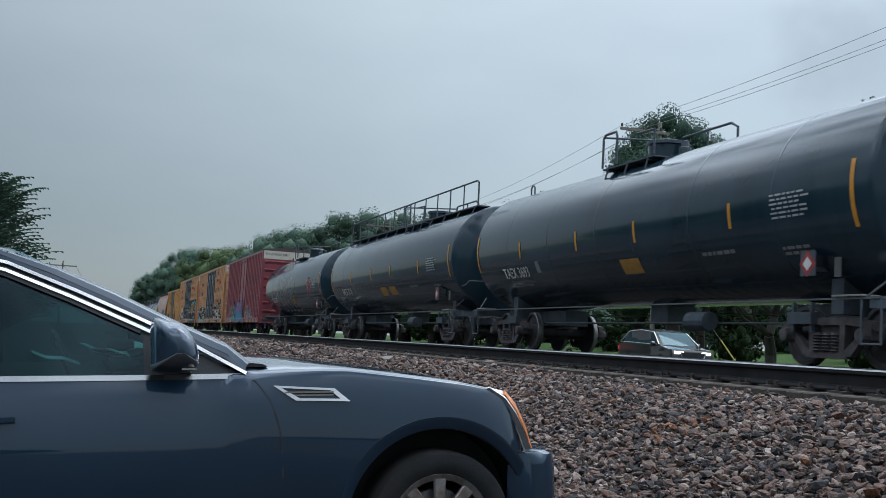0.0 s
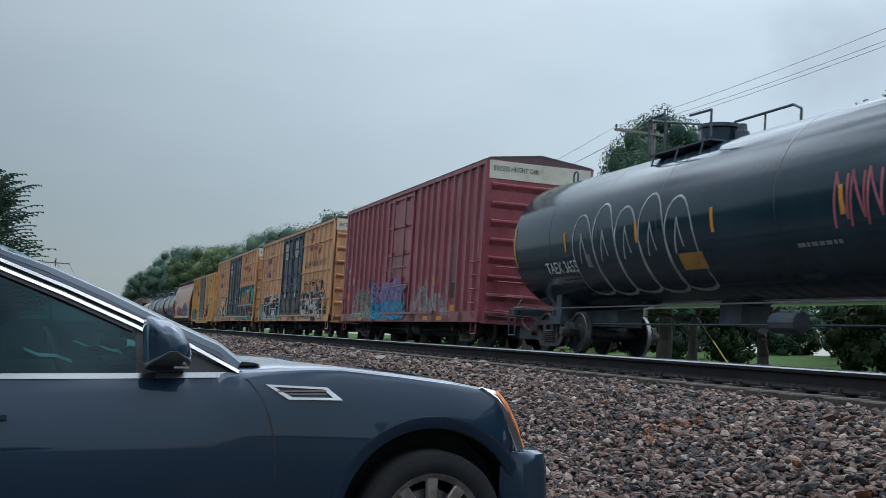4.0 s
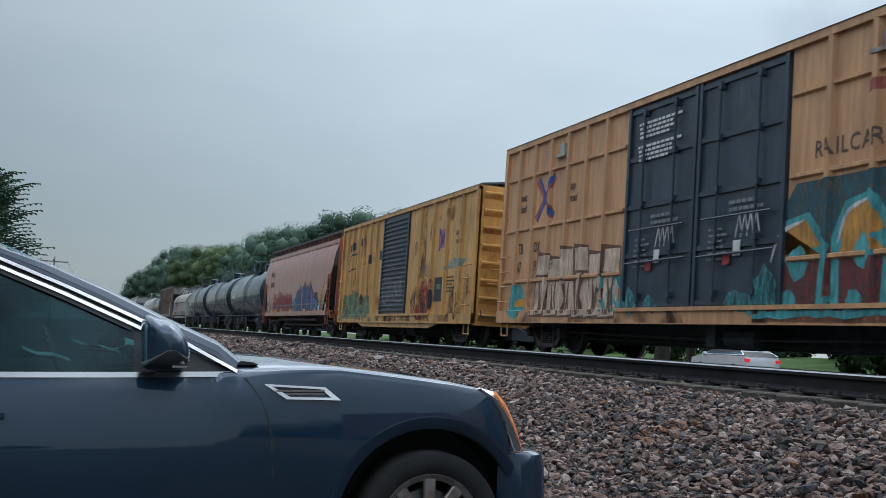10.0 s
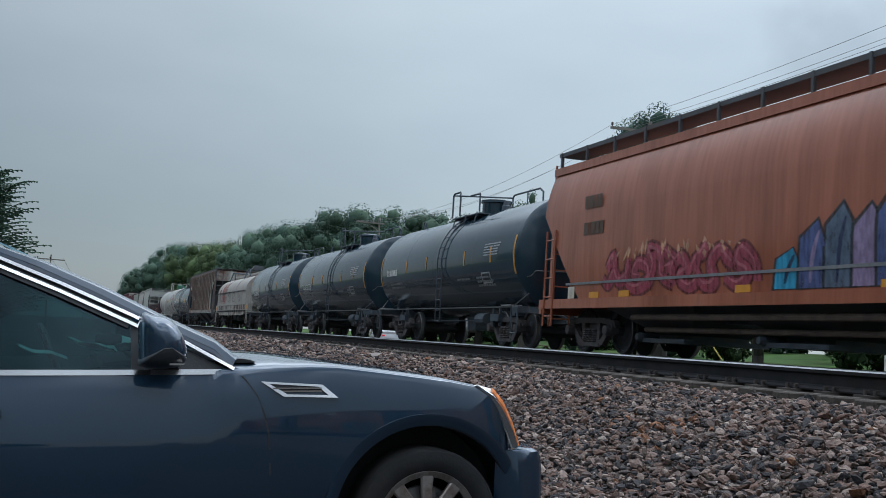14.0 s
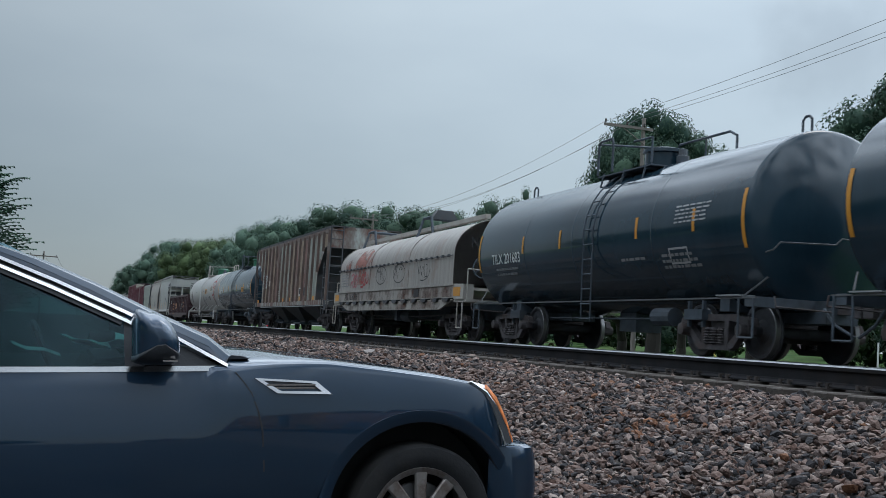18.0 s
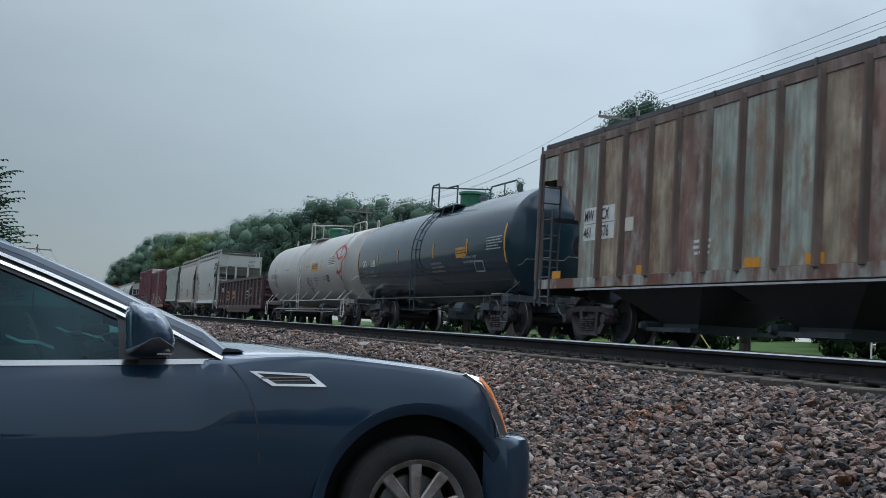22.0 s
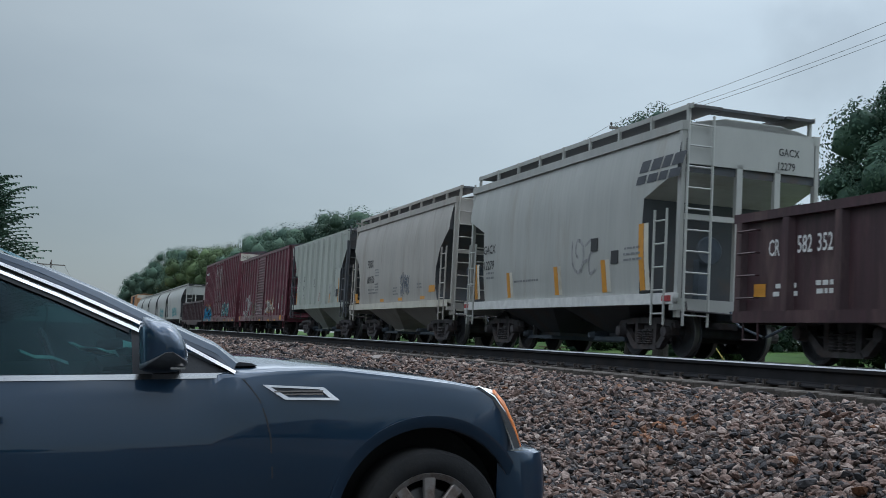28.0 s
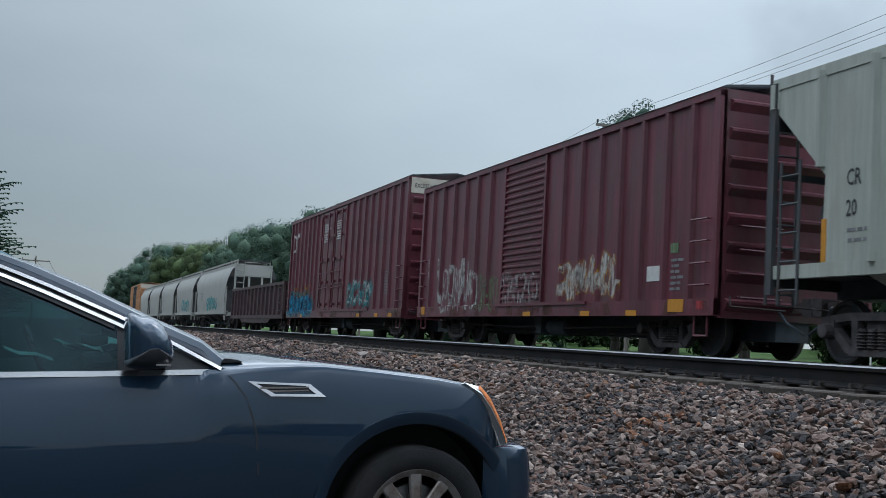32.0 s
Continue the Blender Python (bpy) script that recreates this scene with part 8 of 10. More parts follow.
for q, (y, zt, lean_, c) in enumerate(((150.2, 1.75, 0.25, "cyan"), (149.6, 2.15, 0.2, "blue"), (149.0, 2.35, 0.1, "slate"), (148.4, 2.28, 0.05, "lilac"), (147.9, 2.48, -0.1, "blue"), (147.3, 2.3, -0.05, "slate"), (146.7, 2.42, -0.1, "blue"), (146.2, 2.1, -0.3, "purple"), (145.6, 1.7, -0.4, "cyan"))):
    body_ = [(y + 0.44, 1.11), (y - 0.42, 1.11), (y - 0.40 + lean_ * 0.5, 1.11 + (zt - 1.11) * 0.7), (y + lean_ * -0.6, zt), (y + 0.38 - lean_ * 0.2, 1.11 + (zt - 1.11) * 0.75)]
    lay(car, [[(a - mid, b) for a, b in body_]], SPRAY["black"], dep, (), cz, "graffiti", 0.004 + 0.0012 * q)
    lay(car, [[(y + (a - y) * 0.84 - mid, 1.13 + (b - 1.11) * 0.93) for a, b in body_]], SPRAY[c], dep, (), cz, "graffiti", 0.0045 + 0.0012 * q)
    lay(car, ribbon([(y - mid + 0.1, 1.2), (y - mid + 0.02, 1.11 + (zt - 1.11) * 0.45), (y - mid - 0.08 - lean_ * 0.3, 1.11 + (zt - 1.11) * 0.8)], 0.09, 0.2), SPRAY["lilac" if q % 2 else "navy"], dep, (), cz, "graffiti", 0.0050 + 0.0012 * q)
graffiti(car, 156.1 - mid, 151.0 - mid, 1.10, 2.0, "pinkdark", "maroon", dep, (), 55, 6, 0.2, cuts_z=cz, accent="pink")
graffiti(car, 155.9 - mid, 151.2 - mid, 1.75, 2.15, "peach", None, dep, (), 57, 5, 0.0, spikes=True, cuts_z=cz, style="blades")
lay(car, stroke([(143.9 - mid, 2.25), (144.3 - mid, 1.8), (144.6 - mid, 1.35)], 0.11), P_ORANGE, dep, (), cz, "reflector", 0.008)
for y in (156.9, 155.6, 151.6, 148.2, 145.9):
    plate(car, y - mid, y - mid - 0.42, 1.10, 1.22, P_ORANGE, dep(0, 1.1) - 0.01, "reflector")
lay(car, [[(158.0 - mid, 1.38), (142.9 - mid, 1.38), (142.9 - mid, 1.43), (158.0 - mid, 1.43)]], P_FAINT, dep, (), cz, "painted_line", 0.02)
plate(car, 145.6 - mid, 145.1 - mid, 1.55, 1.9, P_BLACK, dep(0, 1.7), "placard")
for y in (157.9, 143.6, 145.0):
    plate(car, y - mid, y - mid - 0.3, 1.1, 1.35, P_CREAM_BAND, dep(0, 1.2) - 0.01, "placard")
bm = B()
pipe(bm, [(-1.25, -4.6, 0.72), (-1.25, 4.6, 0.72)], 0.06, 8)
pipe(bm, [(-0.95, -4.6, 0.5), (-0.95, 4.6, 0.5)], 0.05, 8)
part("unloading_pipe", bm, P_PIPE, car)

# three shorter black tank cars
for k, tag in ((8, ""), (9, "TILX 201723"), (10, "TILX 201683")):
    u0, u1 = SPANS[k][0] + 0.5, SPANS[k][1] - 0.5
    L = u1 - u0
    mid = (u0 + u1) / 2
    car, mid, dep, cz = tank_car("tank_car", u0, u1, 1.51, 2.27, P_TANK, "glossy black tank car with a side ladder to its top platform", gap(k), end_words=((tag, 0.2),) if tag else (), ladder_at=-0.49, hatch_at=-0.7,
                                 ribs=(-L * 0.25, 0.4, L * 0.25), stripes=[(L / 2 - 0.05, 1.75, 0.95), (-L / 2 + 0.05, 1.75, 0.95)] + [(y, 2.10, 0.40) for y in (3.03, 0.99, -2.4, -4.4)])
    if tag:
        tank_words(car, dep, tag, L / 2 - 0.92, 1.92, 0.34, P_WHITE, 1.0)
    else:
        tank_bars(car, dep, L / 2 - 0.75, 2.05, 1.5, 1, P_WHITE, 70, 0.2)
    tank_bars(car, dep, L / 2 - 1.1, 1.76, 1.5, 2, P_FAINT, 71 + k, 0.05, 0.12)
    tank_bars(car, dep, -1.7, 1.71, 1.0, 1, P_FAINT, 81 + k, 0.05)
    tank_bars(car, dep, -3.2, 1.72, 1.3, 3, P_FAINT, 91 + k, 0.05, 0.10)
    tank_panel(car, dep, cz, -L / 2 + 2.2, -L / 2 + 1.1, 2.15, 2.66, P_FAINT, P_BLACK, 36)
    tank_panel(car, dep, cz, -L / 2 + 2.4, -L / 2 + 1.8, 1.6, 1.85, P_FAINT, None)

# covered coil car
car, mid, dep, cz = coil_car("coil_car", 203.7, 216.8, "dirty cream coil car with a rounded steel cover", gap(11))
lettering(car, "NS 165039", 215.9 - mid, 1.20, 0.34, P_BLACK, -1.5, 1.25)
lettering(car, "NS", -(216.8 - 203.7) / 2 - 0.02, 2.55, 0.42, P_BLACK, -1.05, 0.8, tilt_end=True)
for y in (211.0, 208.9, 206.4):
    rnd = random.Random(int(y))
    polys = []
    for j in range(5):
        polys += stroke([(y - mid + 0.5 - 0.2 * j + rnd.uniform(-0.1, 0.1), 1.75 + rnd.uniform(0, 0.5)) for _ in range(4)], 0.03)
    loop = [(y - mid + 0.65 * math.cos(a), 1.98 + 0.30 * math.sin(a)) for a in [2 * math.pi * j / 16 for j in range(17)]]
    lay(car, polys + (stroke(loop, 0.03) if y != 206.4 else stroke(loop[8:14], 0.03)), SPRAY["black"], dep, (), cz, "graffiti", 0.006)
for y, c in ((215.0, "pink"), (213.6, "red")):
    graffiti(car, y - mid, y - mid - 0.9, 1.6, 2.2, c, None, dep, (), int(y), 2, 0.10, cuts_z=cz)
lay(car, [[(216.5 - mid, 1.7 + 0.1 * j), (215.4 - mid, 1.7 + 0.1 * j), (215.4 - mid, 1.75 + 0.1 * j), (216.5 - mid, 1.75 + 0.1 * j)] for j in range(5)], SPRAY["grey"], dep, (), cz, "painted_mark", 0.005)
lay(car, [[(215.9 - mid, 1.75), (212.4 - mid, 1.7), (212.2 - mid, 2.75), (213.4 - mid, 3.05), (215.2 - mid, 2.95), (216.0 - mid, 2.5)]], M_STAIN, dep, (), cz, "rust_patch", 0.004)
plate(car, 207.2 - mid, 206.7 - mid, 1.2, 1.44, P_BLACK, -1.5, "placard")

# rusty ribbed covered hopper
car, mid, dep, cz = hopper("covered_hopper", *SPANS[12], P_RUSTED, "ribbed covered hopper with pale paint streaked by rust", gap(12), z0=1.24, z1=4.06, cut=((3.4, 0.85), (2.35, 2.0), (1.24, 2.05)),
                           ribs=19, bays=3, curved=False, walkway=4.25, end_frame=P_STEEL_AND_SHADE, end_paint=P_RUSTED, walk_out=1.42, bay_paint=P_STEEL_AND_SHADE, rib_paint=P_RUST_RIB)
half = (SPANS[12][1] - SPANS[12][0]) / 2
bays_at = [-half + 0.06 + (2 * half - 0.12) * i / 18 for i in range(19)]
for i, (a, b) in enumerate(zip(bays_at, bays_at[1:])):      # each sheet between two ribs has rusted in its own way
    e = min(i, 17 - i)
    inner, outer = (b - 0.09, a + 0.09) if i < 9 else (a + 0.09, b - 0.09)
    s = 1 if i >= 9 else -1
    foot = ([(inner, 3.42), (outer, 3.46)], [(inner, 2.66), (outer, 3.42)], [(inner, 1.28), (s * (half - 2.1), 1.28), (s * (half - 2.04), 2.4), (outer, 2.74)])[e] if e < 3 else [(inner, 1.28), (outer, 1.28)]
    lay(car, [foot + [(outer, 3.96), (inner, 3.96)]],
        (P_RUST_TAN, P_RUST_PALE, P_RUST_RED, P_RUST_PALE, P_RUST_TAN, P_RUST_PALE, P_RUST_RED)[(i * 5) % 7], dep, (), cz, "panel", 0.001)
plate(car, half - 2.0, -half + 0.4, 1.01, 1.045, P_PRINT, -HW + 0.02, "sill_edge")
for w, y, z in (("MW", 234.05, 2.40), ("CX", 233.32, 2.40), ("461", 234.05, 2.06), ("576", 233.32, 2.06)):
    plate(car, y - mid + 0.03, y - mid - 0.55, z - 0.05, z + 0.27, P_WHITE, -HW + 0.03, "placard", 0.004)
    lettering(car, w, y - mid, z, 0.32, P_BLACK, -HW + 0.024, 0.72)
for y in (235.5, 231.8, 228.4, 226.9, 224.4, 221.6):
    plate(car, y - mid, y - mid - 0.42, 1.28, 1.44, P_ORANGE, -HW + 0.03, "reflector")
plate(car, 224.5 - mid, 224.0 - mid, 1.5, 1.85, P_WHITE, -HW + 0.03, "placard")
plate(car, 224.4 - mid, 224.1 - mid, 1.56, 1.80, P_BLACK, -HW + 0.022, "placard")
plate(car, 223.5 - mid, 222.9 - mid, 1.5, 1.85, P_BLACK, -HW + 0.03, "placard")
bars(car, 229.9 - mid, 1.75, 0.5, 3, P_WHITE, -HW + 0.03, 0.05, 0.1, 12)
bars(car, -0.4, 3.9, 0.0, 1, P_WHITE)
plate(car, 232.56 - mid, 232.0 - mid, 2.1, 2.36, P_CREAM_BAND, -HW + 0.03, "placard")

# black tank car and white tank car with green domes
u0, u1 = SPANS[13][0] + 0.5, SPANS[13][1] - 0.5
L = u1 - u0
car, mid, dep, cz = tank_car("tank_car", u0, u1, 1.51, 2.27, P_TANK, "glossy black tank car with a green dome and side ladder", gap(13), ladder_at=0.15, hatch_at=-0.55, dome=P_GREEN,
                             ribs=(-L * 0.25, 0.5, L * 0.25), stripes=[(L / 2 - 0.05, 1.75, 0.95), (-L / 2 + 0.05, 1.75, 0.95)] + [(y, 2.06, 0.42) for y in (L / 2 - 2.6, L / 2 - 4.9, -1.5, -4.25)])
tank_words(car, dep, "GATX", L / 2 - 0.7, 2.03, 0.33, P_WHITE, 0.66)
tank_words(car, dep, "26788", L / 2 - 1.75, 2.03, 0.33, P_WHITE, 0.66)
tank_bars(car, dep, L / 2 - 0.85, 1.84, 1.4, 2, P_FAINT, 72, 0.06, 0.14)
tank_panel(car, dep, cz, -3.4, -4.17, 1.98, 2.26, P_ORANGE, P_BLACK, 75)
tank_panel(car, dep, cz, -5.6, -6.65, 1.96, 2.48, P_FAINT, P_BLACK, 76)
tank_bars(car, dep, -1.2, 1.88, 1.2, 3, P_FAINT, 78, 0.05, 0.11)
tank_bars(car, dep, -3.9, 1.95, 1.2, 2, P_FAINT, 79, 0.06, 0.12)
tank_panel(car, dep, cz, -L / 2 + 2.2, -L / 2 + 1.6, 1.6, 1.85, P_FAINT, None)

u0, u1 = SPANS[14][0] + 0.5, SPANS[14][1] - 0.5
L = u1 - u0
car, mid, dep, cz = tank_car("tank_car", u0, u1, 1.50, 2.28, P_WHITE_TANK, "dusty white tank car with red graffiti and a green dome", gap(14), ladder_at=0.0, hatch_at=-0.5, dome=P_GREEN, white_frame=True,
                             ribs=(-L * 0.25, 0.0, L * 0.25), stripes=[(y, 2.2, 0.42) for y in (-0.8, -4.0, -L / 2 + 0.4)], frame_paint=P_WARM_GREY)
tank_words(car, dep, "GATX", L / 2 - 0.95, 2.05, 0.30, P_BLACK, 0.66)
tank_words(car, dep, "208134", L / 2 - 1.9, 2.05, 0.30, P_BLACK, 0.66)
tank_bars(car, dep, L / 2 - 1.0, 1.84, 1.4, 2, P_FAINT, 82, 0.05, 0.12)
tank_panel(car, dep, cz, -2.3, -3.4, 2.15, 2.5, P_ORANGE, P_BLACK, 85)
for y, w, r in ((-1.2, 1.0, 1), (-1.3, 0.9, 5), (-2.6, 0.9, 2), (-4.2, 1.2, 2), (3.4, 1.0, 1)):
    tank_bars(car, dep, y, 2.35 if r == 1 else 1.85, w, r, P_FAINT, int(90 + y * 3), 0.05, 0.1)
tank_panel(car, dep, cz, -L / 2 + 2.6, -L / 2 + 1.4, 2.25, 2.72, P_CREAM_BAND, P_BLACK, 86)
tank_panel(car, dep, cz, -L / 2 + 2.9, -L / 2 + 2.5, 1.68, 1.95, P_BLACK, None)
pts = [(-L / 2 + 0.85 + 0.8 * math.cos(a) * (1 + 0.25 * math.sin(3 * a)), 2.5 + 0.52 * math.sin(a)) for a in [2 * math.pi * j / 20 for j in range(17)]]
lay(car, stroke(pts, 0.1) + stroke([(-L / 2 + 1.5, 2.75), (-L / 2 + 0.9, 2.5), (-L / 2 + 0.3, 2.6)], 0.09) + stroke([(-L / 2 + 1.0, 2.1), (-L / 2 + 0.5, 1.7), (-L / 2 + 0.3, 2.2)], 0.08), SPRAY["red"], dep, (), cz, "graffiti", 0.006, "red spray-painted scrawl")

# gondola
car, mid, dep, cuts = gondola("gondola_car", *SPANS[15], 0.60, 2.30, P_GONDOLA, "dark maroon gondola with white lettering and ribbed sides", gap(15))
lettering(car, "CR", 286.35 - mid, 1.62, 0.36, P_WHITE, -HW + 0.1, 0.6)
for w, y in (("582", 285.50), ("352", 285.04)):
    lettering(car, w, y - mid, 1.62, 0.36, P_WHITE, -HW - 0.002, 0.66)
graffiti(car, 283.6 - mid, 283.0 - mid, 1.0, 1.75, "peach", None, dep, cuts, 61, 1, 0.1)
graffiti(car, 281.6 - mid, 280.6 - mid, 1.1, 1.8, "peach", None, dep, cuts, 62, 2, 0.09)
for q, (y, c) in enumerate(((279.4, "silver"), (277.9, "peach"), (276.3, "silver"), (274.9, "peach"), (273.4, "silver"))):
    graffiti(car, y - mid, y - mid - 0.6, 1.1, 1.65, c, None, dep, cuts, 63 + q, 1, 0.07)
plate(car, 286.7 - mid, 286.4 - mid, 1.0, 1.2, P_ORANGE, -HW + 0.1, "reflector")
plate(car, 283.0 - mid, 282.5 - mid, 0.64, 0.76, P_ORANGE, -HW + 0.01, "reflector")
plate(car, 272.1 - mid, 271.7 - mid, 0.9, 1.1, P_ORANGE, -HW + 0.1, "reflector")
bars(car, 286.2 - mid, 1.12, 0.5, 2, P_WHITE, -HW + 0.1, 0.07, 0.12, 15)
bars(car, 285.2 - mid, 1.14, 0.4, 2, P_WHITE, -HW + 0.1, 0.07, 0.12, 16)

# light grey two-bay hoppers
car, mid, dep, cz = hopper("covered_hopper", *SPANS[16], P_GREY_HOPPER, "light grey covered hopper with a dark angular emblem and yellow reflectors", gap(16), z0=1.10, z1=4.13,
                           cut=((3.30, 0.05), (2.92, 1.2), (1.10, 1.35)), tumble=0.14, bays=2, walkway=4.50, walk_out=1.28, end_frame=P_GREY_HOPPER, sill=P_WHITE)
e = -(SPANS[16][1] - SPANS[16][0]) / 2
x0 = -e - 9.35
for q, w in enumerate(((0.0, 0.34), (0.42, 0.36), (0.84, 0.3), (1.2, 0.4))):
    y = 290.6 - mid - w[0]
    for zb, zt in ((3.20, 3.36), (3.42, 3.64)):
        lay(car, [[(y - (zb - 3.2) * 0.4, zb), (y - w[1] - (zb - 3.2) * 0.4, zb), (y - w[1] - (zt - 3.2) * 0.4, zt), (y - (zt - 3.2) * 0.4, zt)]], P_SLATE, dep, (), cz, "emblem", 0.006)
tank_words(car, dep, "GACX", 298.7 - mid, 2.34, 0.31, P_BLACK, 0.95)
tank_words(car, dep, "12279", 298.65 - mid, 1.94, 0.31, P_BLACK, 0.95)
lettering(car, "GACX", e - 0.006, 3.78, 0.2, P_BLACK, 0.55, 0.8, tilt_end=True)
lettering(car, "12279", e - 0.006, 3.52, 0.2, P_BLACK, 0.52, 0.8, tilt_end=True)
tank_bars(car, dep, 298.5 - mid, 1.82, 0.7, 2, P_FAINT, 22, 0.05, 0.12)
for y, h in ((299.3, 0.9), (297.0, 0.6), (294.2, 0.62), (291.9, 0.65), (290.35, 1.25)):
    lay(car, [[(y - mid, 1.2), (y - mid - 0.2, 1.2), (y - mid - 0.2 + 0.06, 1.2 + h), (y - mid + 0.06, 1.2 + h)]], P_ORANGE, dep, (), cz, "reflector", 0.006)
    lay(car, [[(y - mid - 0.21, 1.2), (y - mid - 0.38, 1.2), (y - mid - 0.32, 1.2 + h), (y - mid - 0.15, 1.2 + h)]], P_CREAM_BAND, dep, (), cz, "reflector", 0.006)
graffiti(car, 293.3 - mid, 292.2 - mid, 1.55, 2.4, "grey", None, dep, (), 64, 2, 0.07, cuts_z=cz)
for y, z in ((292.4, 2.05), (291.5, 1.75)):
    plate(car, y - mid, y - mid - 0.3, z, z + 0.26, P_BLACK, dep(0, z) - 0.01, "placard")
tank_bars(car, dep, 291.0 - mid, 2.0, 0.6, 3, P_FAINT, 24, 0.04, 0.11)
tank_bars(car, dep, 296.6 - mid, 1.55, 1.4, 1, P_FAINT, 25)
plate(car, 289.4 - mid, 289.1 - mid, 0.98, 1.08, SPRAY["red"], -HW, "reflector")
plate(car, 299.9 - mid, 299.6 - mid, 0.98, 1.08, SPRAY["red"], -HW, "reflector")

car, mid, dep, cz = hopper("covered_hopper", *SPANS[17], P_WARM_GREY, "warm grey covered hopper with black reporting marks", gap(17), z0=1.22, z1=4.09,
                           cut=((3.25, 0.25), (2.75, 0.95), (2.2, 1.25), (1.6, 1.28), (1.22, 1.15)), tumble=0.16, bays=2, walkway=4.46, walk_out=1.26, bay_paint=P_WARM_GREY, sill=P_CREAM_BAND)
tank_words(car, dep, "FURX", 310.55 - mid, 2.52, 0.38, P_BLACK, 0.85)
tank_words(car, dep, "809100", 310.5 - mid, 1.97, 0.36, P_BLACK, 0.88)
tank_bars(car, dep, 310.4 - mid, 1.72, 0.9, 2, P_FAINT, 27, 0.05, 0.12)
for y in (312.2, 308.8, 306.6, 304.2):
    plate(car, y - mid, y - mid - 0.45, 1.30, 1.42, P_ORANGE, dep(0, 1.3), "reflector")
plate(car, 303.3 - mid, 302.75 - mid, 1.5, 1.85, P_ORANGE, dep(0, 1.6), "reflector")
plate(car, 312.3 - mid, 311.95 - mid, 1.4, 1.65, P_ORANGE, dep(0, 1.5), "reflector")
rnd = random.Random(65)
for q, (y, z, a, b) in enumerate(((305.95, 1.95, 0.28, 0.26), (305.5, 1.75, 0.24, 0.3), (306.15, 1.6, 0.2, 0.18))):
    lay(car, [lump(y - mid, z, a, b, rnd, 14, 0.25)], SPRAY["grey_worn"], dep, (), cz, "graffiti", 0.003 + 0.0005 * q)
graffiti(car, 306.3 - mid, 305.3 - mid, 1.5, 2.15, "slate", None, dep, (), 65, 4, 0.06, cuts_z=cz)
for y, z, r in ((309.5, 2.4, 3), (309.5, 1.9, 4), (307.2, 1.7, 3), (304.5, 1.75, 2)):
    tank_bars(car, dep, y - mid, z, 0.5, r, P_FAINT, int(y), 0.04, 0.1)

# pale green ribbed hopper
car, mid, dep, cz = hopper("covered_hopper", *SPANS[18], P_PALE_GREEN, "pale green-grey ribbed covered hopper with orange reflectors", gap(18), z0=1.36, z1=4.12, cut=((3.75, 0.05), (2.62, 1.25), (1.36, 1.2)),
                           ribs=11, bays=2, curved=False, walkway=4.28, walk_out=1.2, bay_paint=P_PALE_GREEN, end_frame=P_STEEL_AND_SHADE, end_paint=P_STEEL_AND_SHADE, sill=P_PALE_GREEN)
for w, y, z in (("CR", 323.0, 2.42), ("DX", 322.0, 2.42), ("20", 323.0, 2.0), ("115", 322.05, 2.0)):
    lettering(car, w, y - mid, z, 0.32, P_BLACK, -HW + 0.03, 0.7)
for y in (323.0, 322.0):
    bars(car, y - mid, 1.78, 0.45, 2, P_FAINT, -HW + 0.03, 0.05, 0.14, 33)
for y, z, h in ((323.5, 1.4, 0.6), (320.3, 1.4, 0.4), (318.4, 1.9, 0.45), (316.6, 1.4, 0.35), (315.05, 1.4, 0.95)):
    plate(car, y - mid, y - mid - 0.1, z, z + h, P_ORANGE, -HW + 0.03, "reflector")
for y, z in ((319.6, 2.3), (315.9, 2.35)):
    ring = [(y - mid + 0.16 * math.cos(a), z + 0.16 * math.sin(a)) for a in [2 * math.pi * j / 16 for j in range(17)]]
    lay(car, stroke(ring, 0.035) + stroke([(y - mid + 0.1, z + 0.1), (y - mid - 0.1, z - 0.1)], 0.035), SPRAY["black"], lambda yy, z2: -HW + 0.03, (), (), "painted_mark", 0.004)
bars(car, 318.6 - mid, 1.8, 0.35, 5, SPRAY["red"], -HW + 0.03, 0.04, 0.07, 34)
graffiti(car, 316.6 - mid, 315.5 - mid, 1.6, 2.1, "grey", None, lambda yy, z2: -HW + 0.03, (), 66, 3, 0.08)
plate(car, 315.4 - mid, 314.95 - mid, 1.62, 1.92, P_BLACK, -HW + 0.03, "placard")
bars(car, 316.3 - mid, 2.75, 0.7, 3, P_FAINT, -HW + 0.03, 0.04, 0.1, 35)

# two dark maroon boxcars
car, mid, dep, cuts = boxcar("boxcar", *SPANS[19], 0.68, 4.36, P_MAROON_DARK, "dark maroon boxcar with a corrugated door and white graffiti", gap(19), (7, 6), (332.9, 335.4), corr=True, plug=1, roof=P_STEEL_AND_SHADE)
for w, y, z in (("BK", 341.0, 2.1), ("TY", 340.2, 2.1), ("152", 341.0, 1.78), ("147", 340.2, 1.78)):
    lettering(car, w, y - mid, z, 0.26, P_WHITE, px, 0.55)
graffiti(car, 340.0 - mid, 337.0 - mid, 0.72, 2.0, "white_worn", None, dep, cuts, 67, 8, 0.12, accent="silver_worn")
graffiti(car, 337.0 - mid, 335.6 - mid, 0.72, 1.7, "green_worn", None, dep, cuts, 68, 4, 0.12)
graffiti(car, 332.0 - mid, 329.5 - mid, 0.95, 1.9, "white_worn", "orange_worn", dep, cuts, 69, 5, 0.16, accent="white_worn")
graffiti(car, 335.2 - mid, 333.1 - mid, 0.75, 1.7, "silver_worn", None, lambda y, z: -HW - 0.0, (), 71, 7, 0.1)
plate(car, 328.4 - mid, 327.95 - mid, 1.28, 1.55, P_WHITE, px, "placard")
